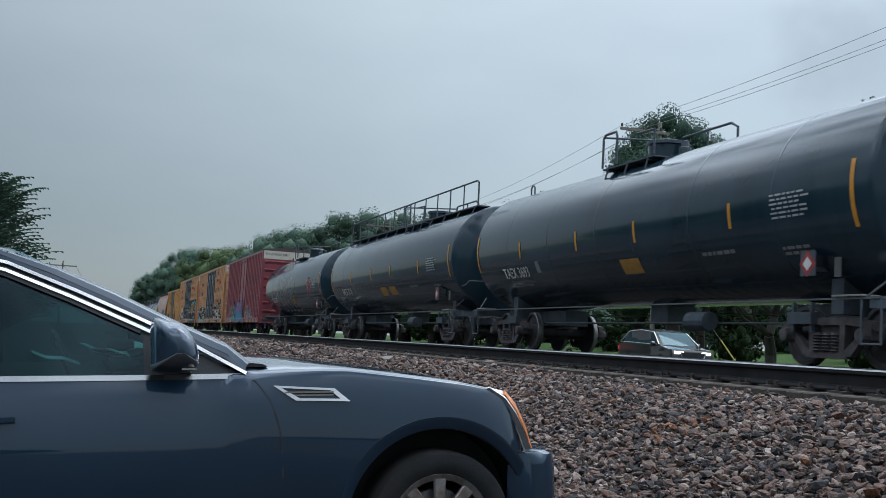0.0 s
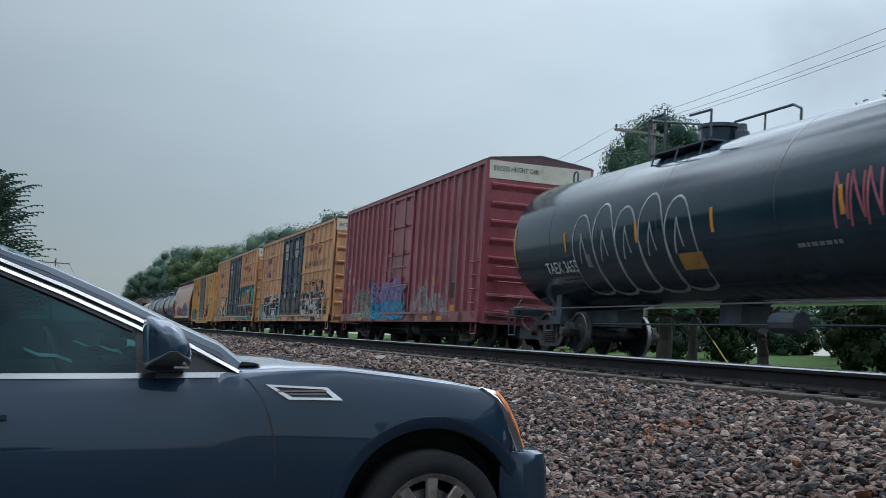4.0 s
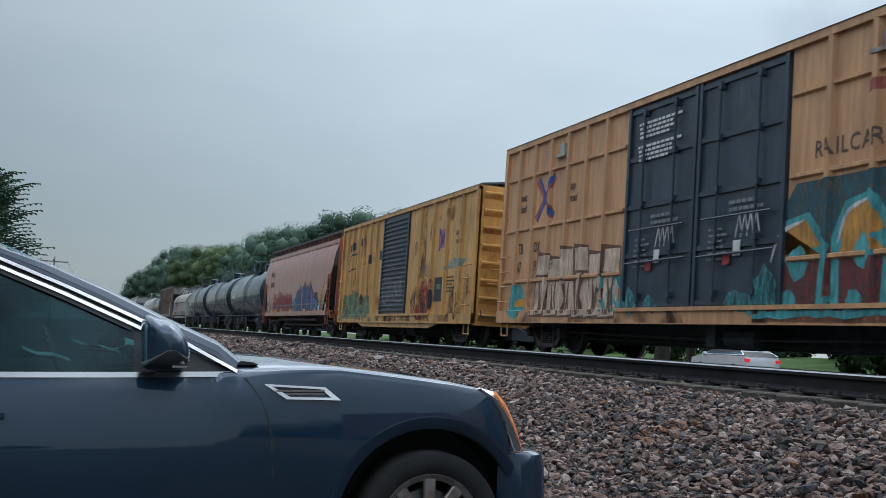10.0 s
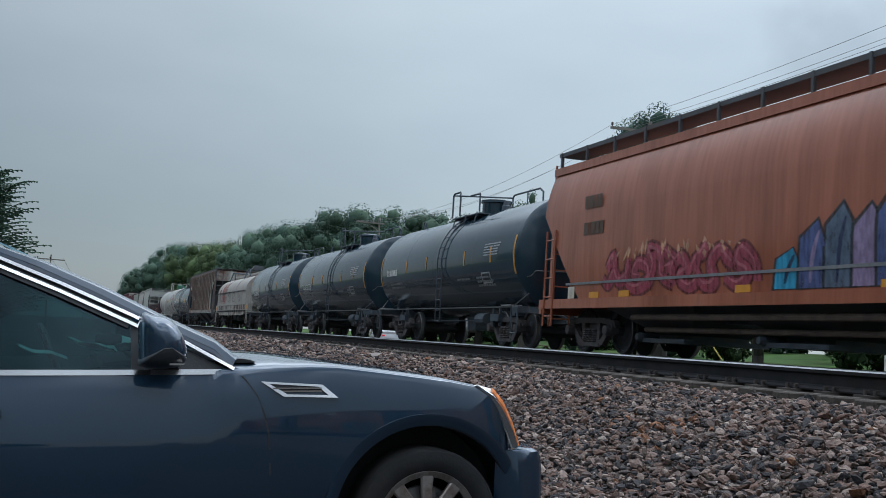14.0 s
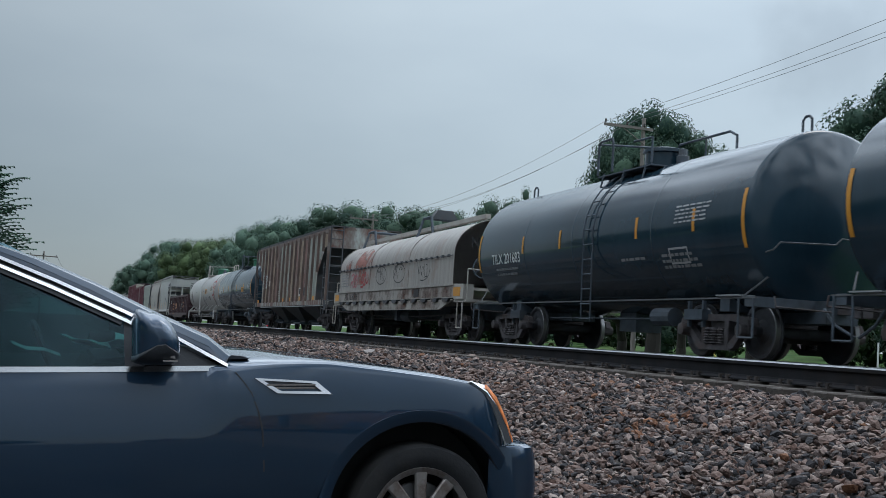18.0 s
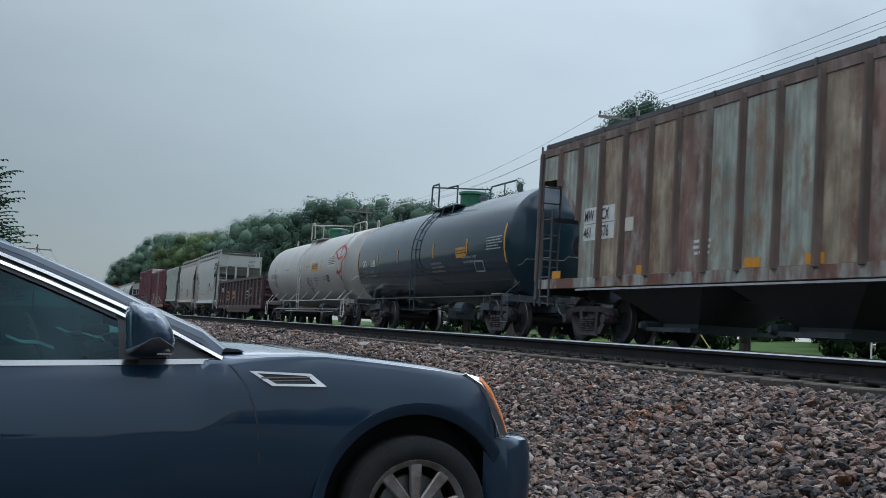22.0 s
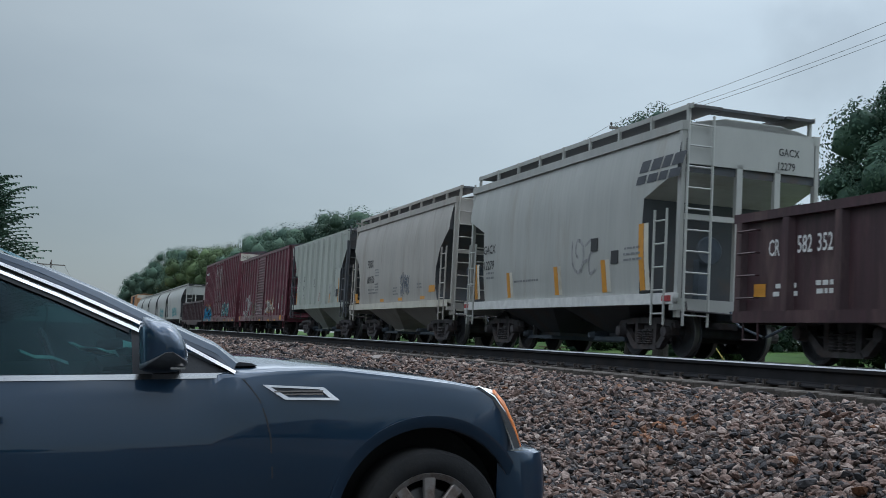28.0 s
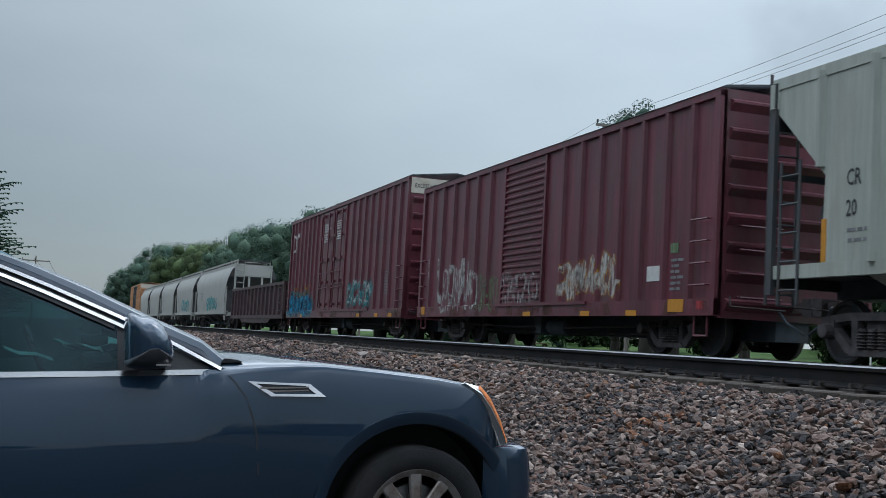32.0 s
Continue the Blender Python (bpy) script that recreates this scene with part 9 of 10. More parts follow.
plate(car, 327.6 - mid, 327.35 - mid, 1.75, 1.92, SPRAY["green"], px, "placard")
bars(car, 327.6 - mid, 1.6, 0.3, 6, P_FAINT, px, 0.05, 0.1, 36)
plate(car, 327.5 - mid, 327.0 - mid, 0.72, 0.94, P_ORANGE, -HW - 0.012, "reflector")
plate(car, 341.2 - mid, 340.9 - mid, 0.72, 0.94, P_ORANGE, -HW - 0.012, "reflector")
plate(car, 326.6 - mid, 326.4 - mid, 0.76, 0.9, SPRAY["red"], -HW - 0.012, "reflector")
for y in (333.8, 330.9, 329.0):
    plate(car, y - mid, y - mid - 0.4, 0.66, 0.76, P_ORANGE, -HW - 0.012, "reflector")

car, mid, dep, cuts = boxcar("boxcar", *SPANS[20], 0.66, 4.97, P_MAROON_DARK, "tall dark maroon boxcar with double doors and turquoise graffiti", gap(20), (8, 7), (350.8, 355.0), band=True, plug=2, roof=P_STEEL_AND_SHADE)
lettering(car, "EXCESS HEIGHT CAR", -(SPANS[20][1] - SPANS[20][0]) / 2 - 0.026, 4.66, 0.19, P_BLACK, -1.35, 0.72, 0.01, tilt_end=True)
graffiti(car, 360.8 - mid, 356.0 - mid, 0.70, 1.6, "cyan_worn", "navy", dep, cuts, 72, 6, 0.2, back="teal_worn")
graffiti(car, 359.8 - mid, 356.5 - mid, 1.5, 2.0, "orange_worn", None, dep, cuts, 73, 5, 0.1)
graffiti(car, 350.2 - mid, 347.0 - mid, 0.95, 1.95, "teal_worn", None, dep, cuts, 74, 5, 0.2, accent="white_worn")
for z in (4.3, 3.9):
    bars(car, 354.6 - mid, z, 1.2, 4, P_WHITE, -HW + 0.02, 0.05, 0.09, 37)
    bars(car, 352.5 - mid, z, 1.2, 4, P_WHITE, -HW + 0.02, 0.05, 0.09, 38)
graffiti(car, 360.6 - mid, 359.5 - mid, 3.4, 4.4, "white", None, dep, cuts, 75, 2, 0.07)
bars(car, 345.5 - mid, 2.1, 0.5, 8, P_FAINT, px, 0.05, 0.1, 39)
for y in (358.0, 348.5, 346.2, 344.6):
    plate(car, y - mid, y - mid - 0.4, 0.66, 0.78, P_ORANGE, -HW - 0.012, "reflector")

# the far part of the train
car, mid, dep, cuts = gondola("gondola_car", *SPANS[21], 0.60, 2.32, P_GONDOLA, "dark maroon gondola with ribbed steel sides", gap(21), 15)
for k in range(22, 27):
    car, mid, dep, cz = hopper("covered_hopper", *SPANS[k], P_GREY_HOPPER, "silvery grey covered hopper with curved sides", gap(k), z0=1.05, z1=3.95, cut=((3.2, 0.2), (2.4, 1.2), (1.05, 1.4)),
                               bays=3, walkway=4.25, walk_out=1.0)
    if k in (22, 23):
        graffiti(car, 1.5, -3.5, 1.1, 2.1, "teal", None, dep, (), 80 + k, 5, 0.16, cuts_z=cz)
    tank_bars(car, dep, 4.8, 2.3, 1.0, 3, P_FAINT, 80 + k, 0.1, 0.2)
car, mid, dep, cuts = boxcar("boxcar", *SPANS[27], 0.66, 4.93, P_TAN, "tan excess-height boxcar at the far end of the train", gap(27), (6, 6), (462.0, 467.0), band=True, girts=(1.62, 2.86, 4.12), door_paint=P_BLACK_DOOR, plug=2)

# ---------------- trees, wires, buildings behind the line ----------------
def leaf_paint(name, dark, light, rough=0.75):
    m = bpy.data.materials.new(name)
    m.use_nodes = True
    n, l = m.node_tree.nodes, m.node_tree.links
    p = n["Principled BSDF"]
    geo, info, mix, ramp = n.new("ShaderNodeNewGeometry"), n.new("ShaderNodeObjectInfo"), n.new("ShaderNodeMixRGB"), n.new("ShaderNodeHueSaturation")
    l.new(geo.outputs["Random Per Island"], mix.inputs["Fac"])
    mix.inputs["Color1"].default_value, mix.inputs["Color2"].default_value = (*dark, 1), (*light, 1)
    mr = n.new("ShaderNodeMapRange")
    mr.inputs["To Min"].default_value, mr.inputs["To Max"].default_value = 0.75, 1.25
    l.new(info.outputs["Random"], mr.inputs["Value"])
    l.new(mr.outputs[0], ramp.inputs["Value"])
    l.new(mix.outputs[0], ramp.inputs["Color"])
    l.new(ramp.outputs[0], p.inputs["Base Color"])
    p.inputs["Roughness"].default_value = rough
    p.inputs["Specular IOR Level"].default_value = 0.12
    return m


M_LEAF = leaf_paint("green_tree_leaves", (0.046, 0.085, 0.066), (0.090, 0.142, 0.098))
M_LEAF_LIGHT = leaf_paint("yellow_green_tree_leaves", (0.062, 0.100, 0.050), (0.112, 0.160, 0.072))
M_LEAF_DARK = leaf_paint("dark_hedge_leaves", (0.012, 0.024, 0.012), (0.036, 0.058, 0.024))
M_LEAF_NEAR = leaf_paint("deep_green_tree_leaves", (0.034, 0.070, 0.054), (0.078, 0.132, 0.086))
M_BARK = material("grey_brown_bark", (0.038, 0.032, 0.028), 0.95, var=0.4, scale=5, stretch=(4, 4, 0.6), bump=0.8, bump_scale=20)


def leaf_mesh(name, mat, seed, count, size, blobs, squash=(1, 1, 1), fat=1.0):
    """A crown in a unit ball: leaves clustered on many small bunches, with gaps between."""
    g = np.random.default_rng(seed)
    centres = []
    while len(centres) < blobs:
        p = g.uniform(-1, 1, 3)
        r = np.linalg.norm(p)
        if 0.25 < r < (0.86 if fat < 1.3 else 0.76) and p[2] > -0.75:
            centres.append((p, g.uniform(0.15, 0.32) * (1.15 - 0.4 * r) * fat))
    c = np.array([p for p, _ in centres])
    rad = np.array([r for _, r in centres])
    k = g.integers(0, blobs, count)
    d = g.normal(size=(count, 3))
    d /= np.linalg.norm(d, axis=1)[:, None]
    pos = (c[k] + d * (rad[k] * g.uniform(0.62, 1.02, count) ** 0.6)[:, None]) * np.array(squash)
    n = d + g.normal(scale=0.24, size=(count, 3))
    n /= np.linalg.norm(n, axis=1)[:, None]
    u = np.cross(n, g.normal(size=(count, 3)))
    u /= np.linalg.norm(u, axis=1)[:, None]
    w = np.cross(n, u)
    s = (size * g.uniform(0.6, 1.3, count))[:, None]
    v = np.stack([pos - u * s, pos + w * s * 0.55 + n * s * 0.2, pos + u * s, pos - w * s * 0.55 + n * s * 0.2], 1).reshape(-1, 3)
    f = (np.arange(count)[:, None] * 4 + np.array([0, 1, 2, 3])).ravel()
    # twiggy mass inside each bunch
    cv = (c[:, None, :] + ICO_V[None] * (rad * 0.62)[:, None, None] * g.uniform(0.75, 1.2, (blobs, len(ICO_V), 1))) * np.array(squash)
    cf = (ICO_F[None] + (np.arange(blobs) * len(ICO_V))[:, None, None] + len(v)).ravel()
    starts = np.concatenate([np.arange(0, len(f), 4), len(f) + np.arange(0, len(cf), 3)])
    v, f = np.concatenate([v, cv.reshape(-1, 3)]), np.concatenate([f, cf])
    me = bpy.data.meshes.new(name)
    me.vertices.add(len(v))
    me.vertices.foreach_set("co", v.ravel())
    me.loops.add(len(f))
    me.loops.foreach_set("vertex_index", f)
    me.polygons.add(len(starts))
    me.polygons.foreach_set("loop_start", starts)
    me.update(calc_edges=True)
    me.materials.append(mat)
    return me


def trunk_mesh(seed, h, r, limbs):
    """A tapered trunk with limbs, for a crown of one metre's half width above it."""
    rnd = random.Random(seed)
    bm = B()
    pts = [Vector((0, 0, -0.15))]
    for k in range(1, 7):
        pts.append(Vector((rnd.uniform(-0.03, 0.03) * k, rnd.uniform(-0.03, 0.03) * k, h * k / 6)))
    for k in range(6):
        rod(bm, pts[k], pts[k + 1], r * (1.15 - k * 0.15), 10, r * (1.0 - k * 0.15))
    for k in range(limbs):
        a, z = rnd.uniform(0, 6.28), rnd.uniform(0.35, 0.9)
        p = pts[int(z * 6)]
        q = p + Vector((math.cos(a) * 0.5, math.sin(a) * 0.5, rnd.uniform(0.3, 0.6))) * h * 0.45
        e = q + Vector((math.cos(a + 0.4) * 0.4, math.sin(a + 0.4) * 0.4, 0.4)) * h * 0.35
        rod(bm, p, q, r * 0.42, 6, r * 0.26)
        rod(bm, q, e, r * 0.26, 6, r * 0.08)
    me = bpy.data.meshes.new("trunk")
    bm.to_mesh(me)
    bm.free()
    me.materials.append(M_BARK)
    return me


CROWNS = [leaf_mesh("crown", (M_LEAF, M_LEAF, M_LEAF_LIGHT, M_LEAF)[k], k + 1, 26000, 0.0185, 105 - 8 * k, fat=1.12) for k in range(4)]
COARSE = [leaf_mesh("crown", M_LEAF, 11, 8000, 0.036, 80), leaf_mesh("crown", M_LEAF_LIGHT, 12, 8000, 0.036, 80)]
FINE = [leaf_mesh("crown", M_LEAF_NEAR, 5, 90000, 0.0155, 190, fat=0.95), leaf_mesh("crown", M_LEAF_NEAR, 6, 90000, 0.0165, 150, fat=1.1)]
BUSHES = [leaf_mesh("foliage", M_LEAF_DARK, 7, 3200, 0.055, 45), leaf_mesh("foliage", M_LEAF, 8, 3200, 0.055, 40)]
TRUNKS = [trunk_mesh(k, 1.0, 0.05, 7) for k in range(3)]


def tree(x, y, top, wide, kind, label, clear=0.3):
    """top: height of the crown over the eye line's zero level; wide: half width; clear: share of bare trunk."""
    base = ground_z(x, y)
    h = top - base
    t = thing("tree", pose(x, y, base), label, "tree", group="trees behind the line")
    trunk = new("trunk", TRUNKS[int(abs(x * 7 + y)) % 3])
    trunk.parent, trunk.scale = t, (h * 0.6, h * 0.6, h * 0.6)
    crown = new("crown", kind)
    crown.parent = t
    ch = h * (1 - clear) / 2
    crown.location, crown.scale, crown.rotation_euler = (0, 0, h - ch), (wide * 1.06, wide * 1.06, ch * 1.08), (0, 0, (x * 3.7 + y * 1.3) % 6.28)
    return t


# woods that follow the line into the distance: steps along it, height over distance, distance from the camera's line
WOODS = ((22.5, 0.46, 17.0), (19.6, 0.66, 17.0), (17.0, 0.78, 17.5), (14.0, 0.80, 17.5), (11.6, 0.79, 18.0), (10.2, 0.72, 19.5), (9.0, 0.68, 21.0), (7.9, 0.60, 23.0), (7.2, 0.575, 24.0),
         (6.5, 0.555, 25.0), (5.9, 0.54, 26.0), (5.3, 0.525, 27.0), (4.75, 0.525, 27.5), (4.3, 0.49, 29.0), (3.9, 0.45, 32.0), (3.5, 0.415, 35.0), (3.2, 0.38, 37.0), (2.95, 0.355, 40.0), (2.7, 0.34, 42.0))
rnd = random.Random(12)
for k, (r, zx, x) in enumerate(WOODS):
    top = 1.18 + zx * x
    wide = top * rnd.uniform(0.36, 0.46)
    light = 0.10 < 1 / r < 0.15
    tree(x, r * x, top, wide, CROWNS[2] if light else CROWNS[k % 2 * 3 if k % 3 else 1], "light green broadleaf tree in the woods" if light else "tall green broadleaf tree in the woods", 0.12)
    for q in range(2):
        xx = x + rnd.uniform(3, 12)
        tree(xx, r * xx + rnd.uniform(-6, 6), 1.18 + zx * xx * rnd.uniform(0.72, 0.95), wide * rnd.uniform(0.8, 1.1), COARSE[rnd.randrange(4) // 3], "tall green broadleaf tree in the woods", 0.1)
tree(35.3, 62.6, 16.5, 4.9, FINE[0], "large round green shade tree behind the wires", 0.22)
tree(35.6, 38.3, 14.1, 5.6, FINE[1], "tall dark green shade tree beside the lawn", 0.2)
tree(37.0, 89.0, 14.4, 2.3, CROWNS[1], "slender green tree standing alone", 0.35)
tree(41.0, 103.0, 15.2, 4.6, CROWNS[0], "tall green broadleaf tree in the woods", 0.2)
tree(36.0, 68.0, 11.5, 4.5, CROWNS[3], "green broadleaf tree behind the lawn", 0.25)
tree(31.5, 52.8, 9.3, 3.0, CROWNS[1], "small spreading tree on the lawn", 0.35)
tree(32.5, 47.8, 9.8, 2.8, CROWNS[3], "small spreading tree on the lawn", 0.40)
# hedges and shrubs that close the lawns
for k in range(46):
    y = 14 + k * 3.6
    x = 50 + 9 * math.sin(k * 1.7) + (0 if k < 30 else 6)
    base = ground_z(x, y)
    t = thing("shrub", pose(x, y, base), "dense dark green shrub at the edge of the lawn", "shrub", group="shrubs along the lawn")
    leaves = new("foliage", BUSHES[k % 2])
    h = rnd.uniform(2.4, 4.6)
    leaves.parent, leaves.location, leaves.scale, leaves.rotation_euler = t, (0, 0, h * 0.8), (rnd.uniform(2.6, 3.6), rnd.uniform(2.6, 3.8), h), (0, 0, k * 1.1)
# a thick hedge closes the view under the trees
for k in range(44):
    y = 6 + k * 3.4
    x = 62 + 2.5 * math.sin(k * 2.1)
    t = thing("hedge_bush", pose(x, y, ground_z(x, y)), "tall dense dark green hedge bush", "hedge", group="hedge behind the lawn")
    leaves = new("foliage", BUSHES[k % 2])
    leaves.parent, leaves.location, leaves.scale, leaves.rotation_euler = t, (0, 0, 2.2), (2.6, 3.2, 3.6 + 0.7 * math.sin(k * 1.3)), (0, 0, k * 0.7)
# woods on the near side of the line, that the paintwork mirrors
for k in range(13):
    y = -20 + k * 9.5
    tree(-27 - 3 * math.sin(k * 2.3), y, 11.0 + 1.2 * math.sin(k * 1.7), 6.0, COARSE[0], "broadleaf tree on the near side of the line", 0.1)
for k in range(5):
    x = -44 + k * 8.5
    tree(x * 1.6 + 10, -85 - 8 * math.sin(k * 2.1), 8 + 2.0 * math.sin(k * 1.3), 5.0, COARSE[0], "broadleaf tree across the road from the line", 0.15)

# feathery tree beside the line
def frond_mesh(seed):
    rnd2 = random.Random(seed)
    bm = B()
    for k in range(520):
        a, z = rnd2.uniform(0, 6.28), rnd2.uniform(0.25, 1.0)
        reach = (1.05 - 0.55 * z) * rnd2.uniform(0.75, 1.1)
        d = Vector((math.cos(a), math.sin(a), 0))
        p = d * reach * rnd2.uniform(0.25, 0.55) + Vector((0, 0, z * 2.0))
        step = d * 0.10 * reach + Vector((0, 0, 0.055))
        for j in range(7):
            q = p + step
            s = d.cross(Vector((0, 0, 1))).normalized()
            for e in (-1, 1):
                tip = q + s * e * 0.11 * (1.1 - j * 0.12) + step * 0.55 + Vector((0, 0, -0.02))
                mid = (q + tip) / 2 + Vector((0, 0, 0.012))
                vs = [bm.verts.new(c) for c in (q, mid + step * 0.3, tip, mid - step * 0.3)]
                bm.faces.new(vs)
            rod(bm, p, q, 0.006, 3)
            p = q
            step = step + Vector((0, 0, -0.008))
    me = bpy.data.meshes.new("crown")
    bm.to_mesh(me)
    bm.free()
    me.materials.append(M_LEAF)
    return me


FROND = frond_mesh(3)
for x, y, h, w in ((-2.35, 27.0, 4.45, 2.0), (-3.9, 29.0, 4.9, 2.3), (-3.1, 32.0, 4.3, 2.0)):
    base = ground_z(x, y)
    t = thing("feathery_tree", pose(x, y, base), "small tree with feathery upright fronds beside the line", "tree", group="feathery trees")
    trunk = new("trunk", TRUNKS[1])
    trunk.parent, trunk.scale = t, (h * 0.6, h * 0.6, h * 0.7)
    crown = new("crown", FROND)
    crown.parent, crown.scale = t, (w, w, (h - base) / 2.25)

# ---------------- poles and wires ----------------
M_POLE = material("weathered_grey_wood_pole", (0.20, 0.18, 0.16), 0.9, var=0.25, scale=3, stretch=(5, 5, 0.5), bump=0.4)
M_WIRE = material("dark_overhead_wire", (0.20, 0.205, 0.21), 0.6)
M_CERAMIC = material("dark_insulator_glaze", (0.05, 0.045, 0.04), 0.25)


def utility_pole(x, y, top, arm, arm_dir, label, thick=0.14):
    p = thing("utility_pole", pose(x, y, ground_z(x, y)), label, "utility pole", group="utility poles")
    h = top - ground_z(x, y)
    bm = B()
    rod(bm, (0, 0, -0.3), (0, 0, h), thick, 12, thick * 0.75)
    part("pole", bm, M_POLE, p, smooth=True)
    bm = B()
    a, b = arm
    z = h - 0.62
    if arm_dir == "x":
        box(bm, a, b, -0.06 - thick, 0.06 - thick, z - 0.07, z + 0.07)
    else:
        box(bm, -0.06 - thick, 0.06 - thick, a, b, z - 0.07, z + 0.07)
    part("cross_arm", bm, M_POLE, p)
    bm = B()
    if arm_dir == "x":
        rod(bm, (a * 0.55, -thick, z - 0.05), (0, -thick, z - 0.85), 0.025, 6)
    else:
        rod(bm, (-thick, a * 0.55, z - 0.05), (-thick, 0, z - 0.85), 0.025, 6)
    part("arm_brace", bm, M_POLE, p)
    for q in (a + 0.08, (a + b) * 0.5 + (0.0 if arm_dir == "y" else -0.1), b - 0.08 if arm_dir == "y" else -0.02):
        bm = B()
        at = (q, -thick, 0) if arm_dir == "x" else (-thick, q, 0)
        lathe(bm, [(z + 0.05, 0.02), (z + 0.12, 0.03), (z + 0.14, 0.065), (z + 0.2, 0.055), (z + 0.22, 0.07), (z + 0.29, 0.05), (z + 0.31, 0.01)], axis=2, n=10, centre=at)
        part("insulator", bm, M_CERAMIC, p)
    return p


pole = utility_pole(29.3, 54.0, 13.85, (-2.45, 0.5), "x", "grey wooden utility pole with a one-sided cross arm")
bm = B()
rod(bm, (0.0, 0.0, 6.6), (1.1, -7.0, 0.1), 0.012, 5)
part("guy_wire", bm, M_WIRE, pole)
bm = B()
rod(bm, (0.86, -5.45, 1.55), (1.1, -7.0, 0.1), 0.032, 8)
part("guy_guard", bm, material("yellow_plastic_guard", (0.45, 0.36, 0.08), 0.6), pole, "faded yellow plastic guard")
utility_pole(29.3, 110.0, 13.3, (-2.45, 0.5), "x", "grey wooden utility pole with a one-sided cross arm")
utility_pole(29.3, 2.3, 16.25, (-2.45, 0.5), "x", "grey wooden utility pole with a one-sided cross arm")
utility_pole(-2.6, 150.0, 8.9, (-1.7, 1.7), "x", "distant wooden utility pole with a wide cross arm", 0.12)
utility_pole(4.2, 330.0, 11.8, (-1.7, 1.7), "x", "distant wooden utility pole with a wide cross arm", 0.12)
for wx, z0, z1, z2 in ((26.93, 15.57, 13.39, 12.77), (28.23, 15.46, 13.39, 12.77), (29.24, 16.25, 14.0, 13.22)):
    for (ya, za), (yb, zb), sag in (((2.3, z0), (54.0, z1), 0.84), ((54.0, z1), (110.0, z2), 1.45), ((110.0, z2), (190.0, z2 - 0.7), 1.8)):
        bm = B()
        pts = []
        for k in range(15):
            f = k / 14
            pts.append((wx, ya + (yb - ya) * f, za + (zb - za) * f - 4 * sag * f * (1 - f)))
        wire_line(bm, pts, 0.011)
        tagged(part("overhead_wire", bm, M_WIRE), "thin dark overhead wire strung between utility poles", "wire", "overhead wires")
for dx in (-1.5, 0.0, 1.5):
    bm = B()
    pts = []
    for k in range(15):
        f = k / 14
        pts.append((-2.6 + dx + 6.8 * f, 150 + 180 * f, 8.5 + 2.9 * f - 4 * 2.2 * f * (1 - f)))
    wire_line(bm, pts, 0.02)
    tagged(part("overhead_wire", bm, M_WIRE), "thin dark overhead wire strung between utility poles", "wire", "overhead wires")

# ---------------- road, shed and small things on the lawns ----------------
bm = B()
ys2 = [-200 + 10 * i for i in range(60)]
for a, b in zip(ys2, ys2[1:]):
    vs = [bm.verts.new((x, y, ground_z(x, y) + 0.02)) for x, y in ((21.8, a), (28.4, a), (28.4, b), (21.8, b))]
    bm.faces.new(vs)
tagged(part("road", bm, M_ASPHALT), "grey asphalt road running beside the railway", "road", kind="structure")
M_SHED = material("beige_siding", (0.09, 0.085, 0.075), 0.8, var=0.1, scale=1.5, stretch=(1, 1, 12))
M_ROOFING = material("grey_brown_shingles", (0.09, 0.08, 0.075), 0.9, var=0.3, scale=8)
sx, sy = 65.0, 150.0
shed = thing("shed", pose(sx, sy, ground_z(sx, sy)), "beige single-storey shed with a shingle roof", "shed")
for name, a in (("wall_front", (-3.4, -3.3, -2.5, 2.5)), ("wall_back", (3.3, 3.4, -2.5, 2.5)), ("wall_side", (-3.3, 3.3, -2.5, -2.4)), ("wall_side", (-3.3, 3.3, 2.4, 2.5))):
    bm = B()
    box(bm, *a, -0.3, 2.7)
    part("wall", bm, M_SHED, shed)
bm = B()
prism(bm, [(-3.9, 2.6), (3.9, 2.6), (0, 4.0)], -2.9, 2.9, 1)
part("roof", bm, M_ROOFING, shed)
bm = B()
box(bm, -3.46, -3.40, -1.0, 1.4, 0.0, 2.1)
part("door", bm, material("dull_white_door", (0.26, 0.26, 0.24), 0.6), shed)
bm = B()
lathe(bm, [(-0.1, 0.035), (1.5, 0.035)], axis=2, n=8)
post = tagged(part("marker_post", bm, P_WHITE), "thin white marker post on the grass", "post")
post.matrix_basis = pose(29.6, 35.2, ground_z(29.6, 35.2))
bm = B()
vs = [bm.verts.new((x, y, ground_z(x, y) + 0.03)) for x, y in ((42.0, 44.0), (45.5, 45.0), (45.5, 50.5), (42.0, 49.5))]
bm.faces.new(vs)
tagged(part("driveway", bm, material("pale_concrete_drive", (0.42, 0.41, 0.38), 0.9, var=0.15, scale=2)), "pale concrete drive across the lawn", "driveway", kind="structure")
table = thing("picnic_table", pose(29.6, 66.2, ground_z(29.6, 66.2), 0, 0, 8), "weathered brown wooden picnic table on the grass", "table")
M_PLANK = material("weathered_brown_planks", (0.13, 0.085, 0.06), 0.85, var=0.3, scale=3, stretch=(1, 8, 8))
for k in range(5):
    bm = B()
    box(bm, -0.4 + k * 0.165, -0.25 + k * 0.165, -1.0, 1.0, 0.72, 0.76)
    part("tabletop_plank", bm, M_PLANK, table)
for x in (-0.75, 0.62):
    bm = B()
    box(bm, x, x + 0.25, -1.0, 1.0, 0.42, 0.46)
    part("bench", bm, M_PLANK, table)
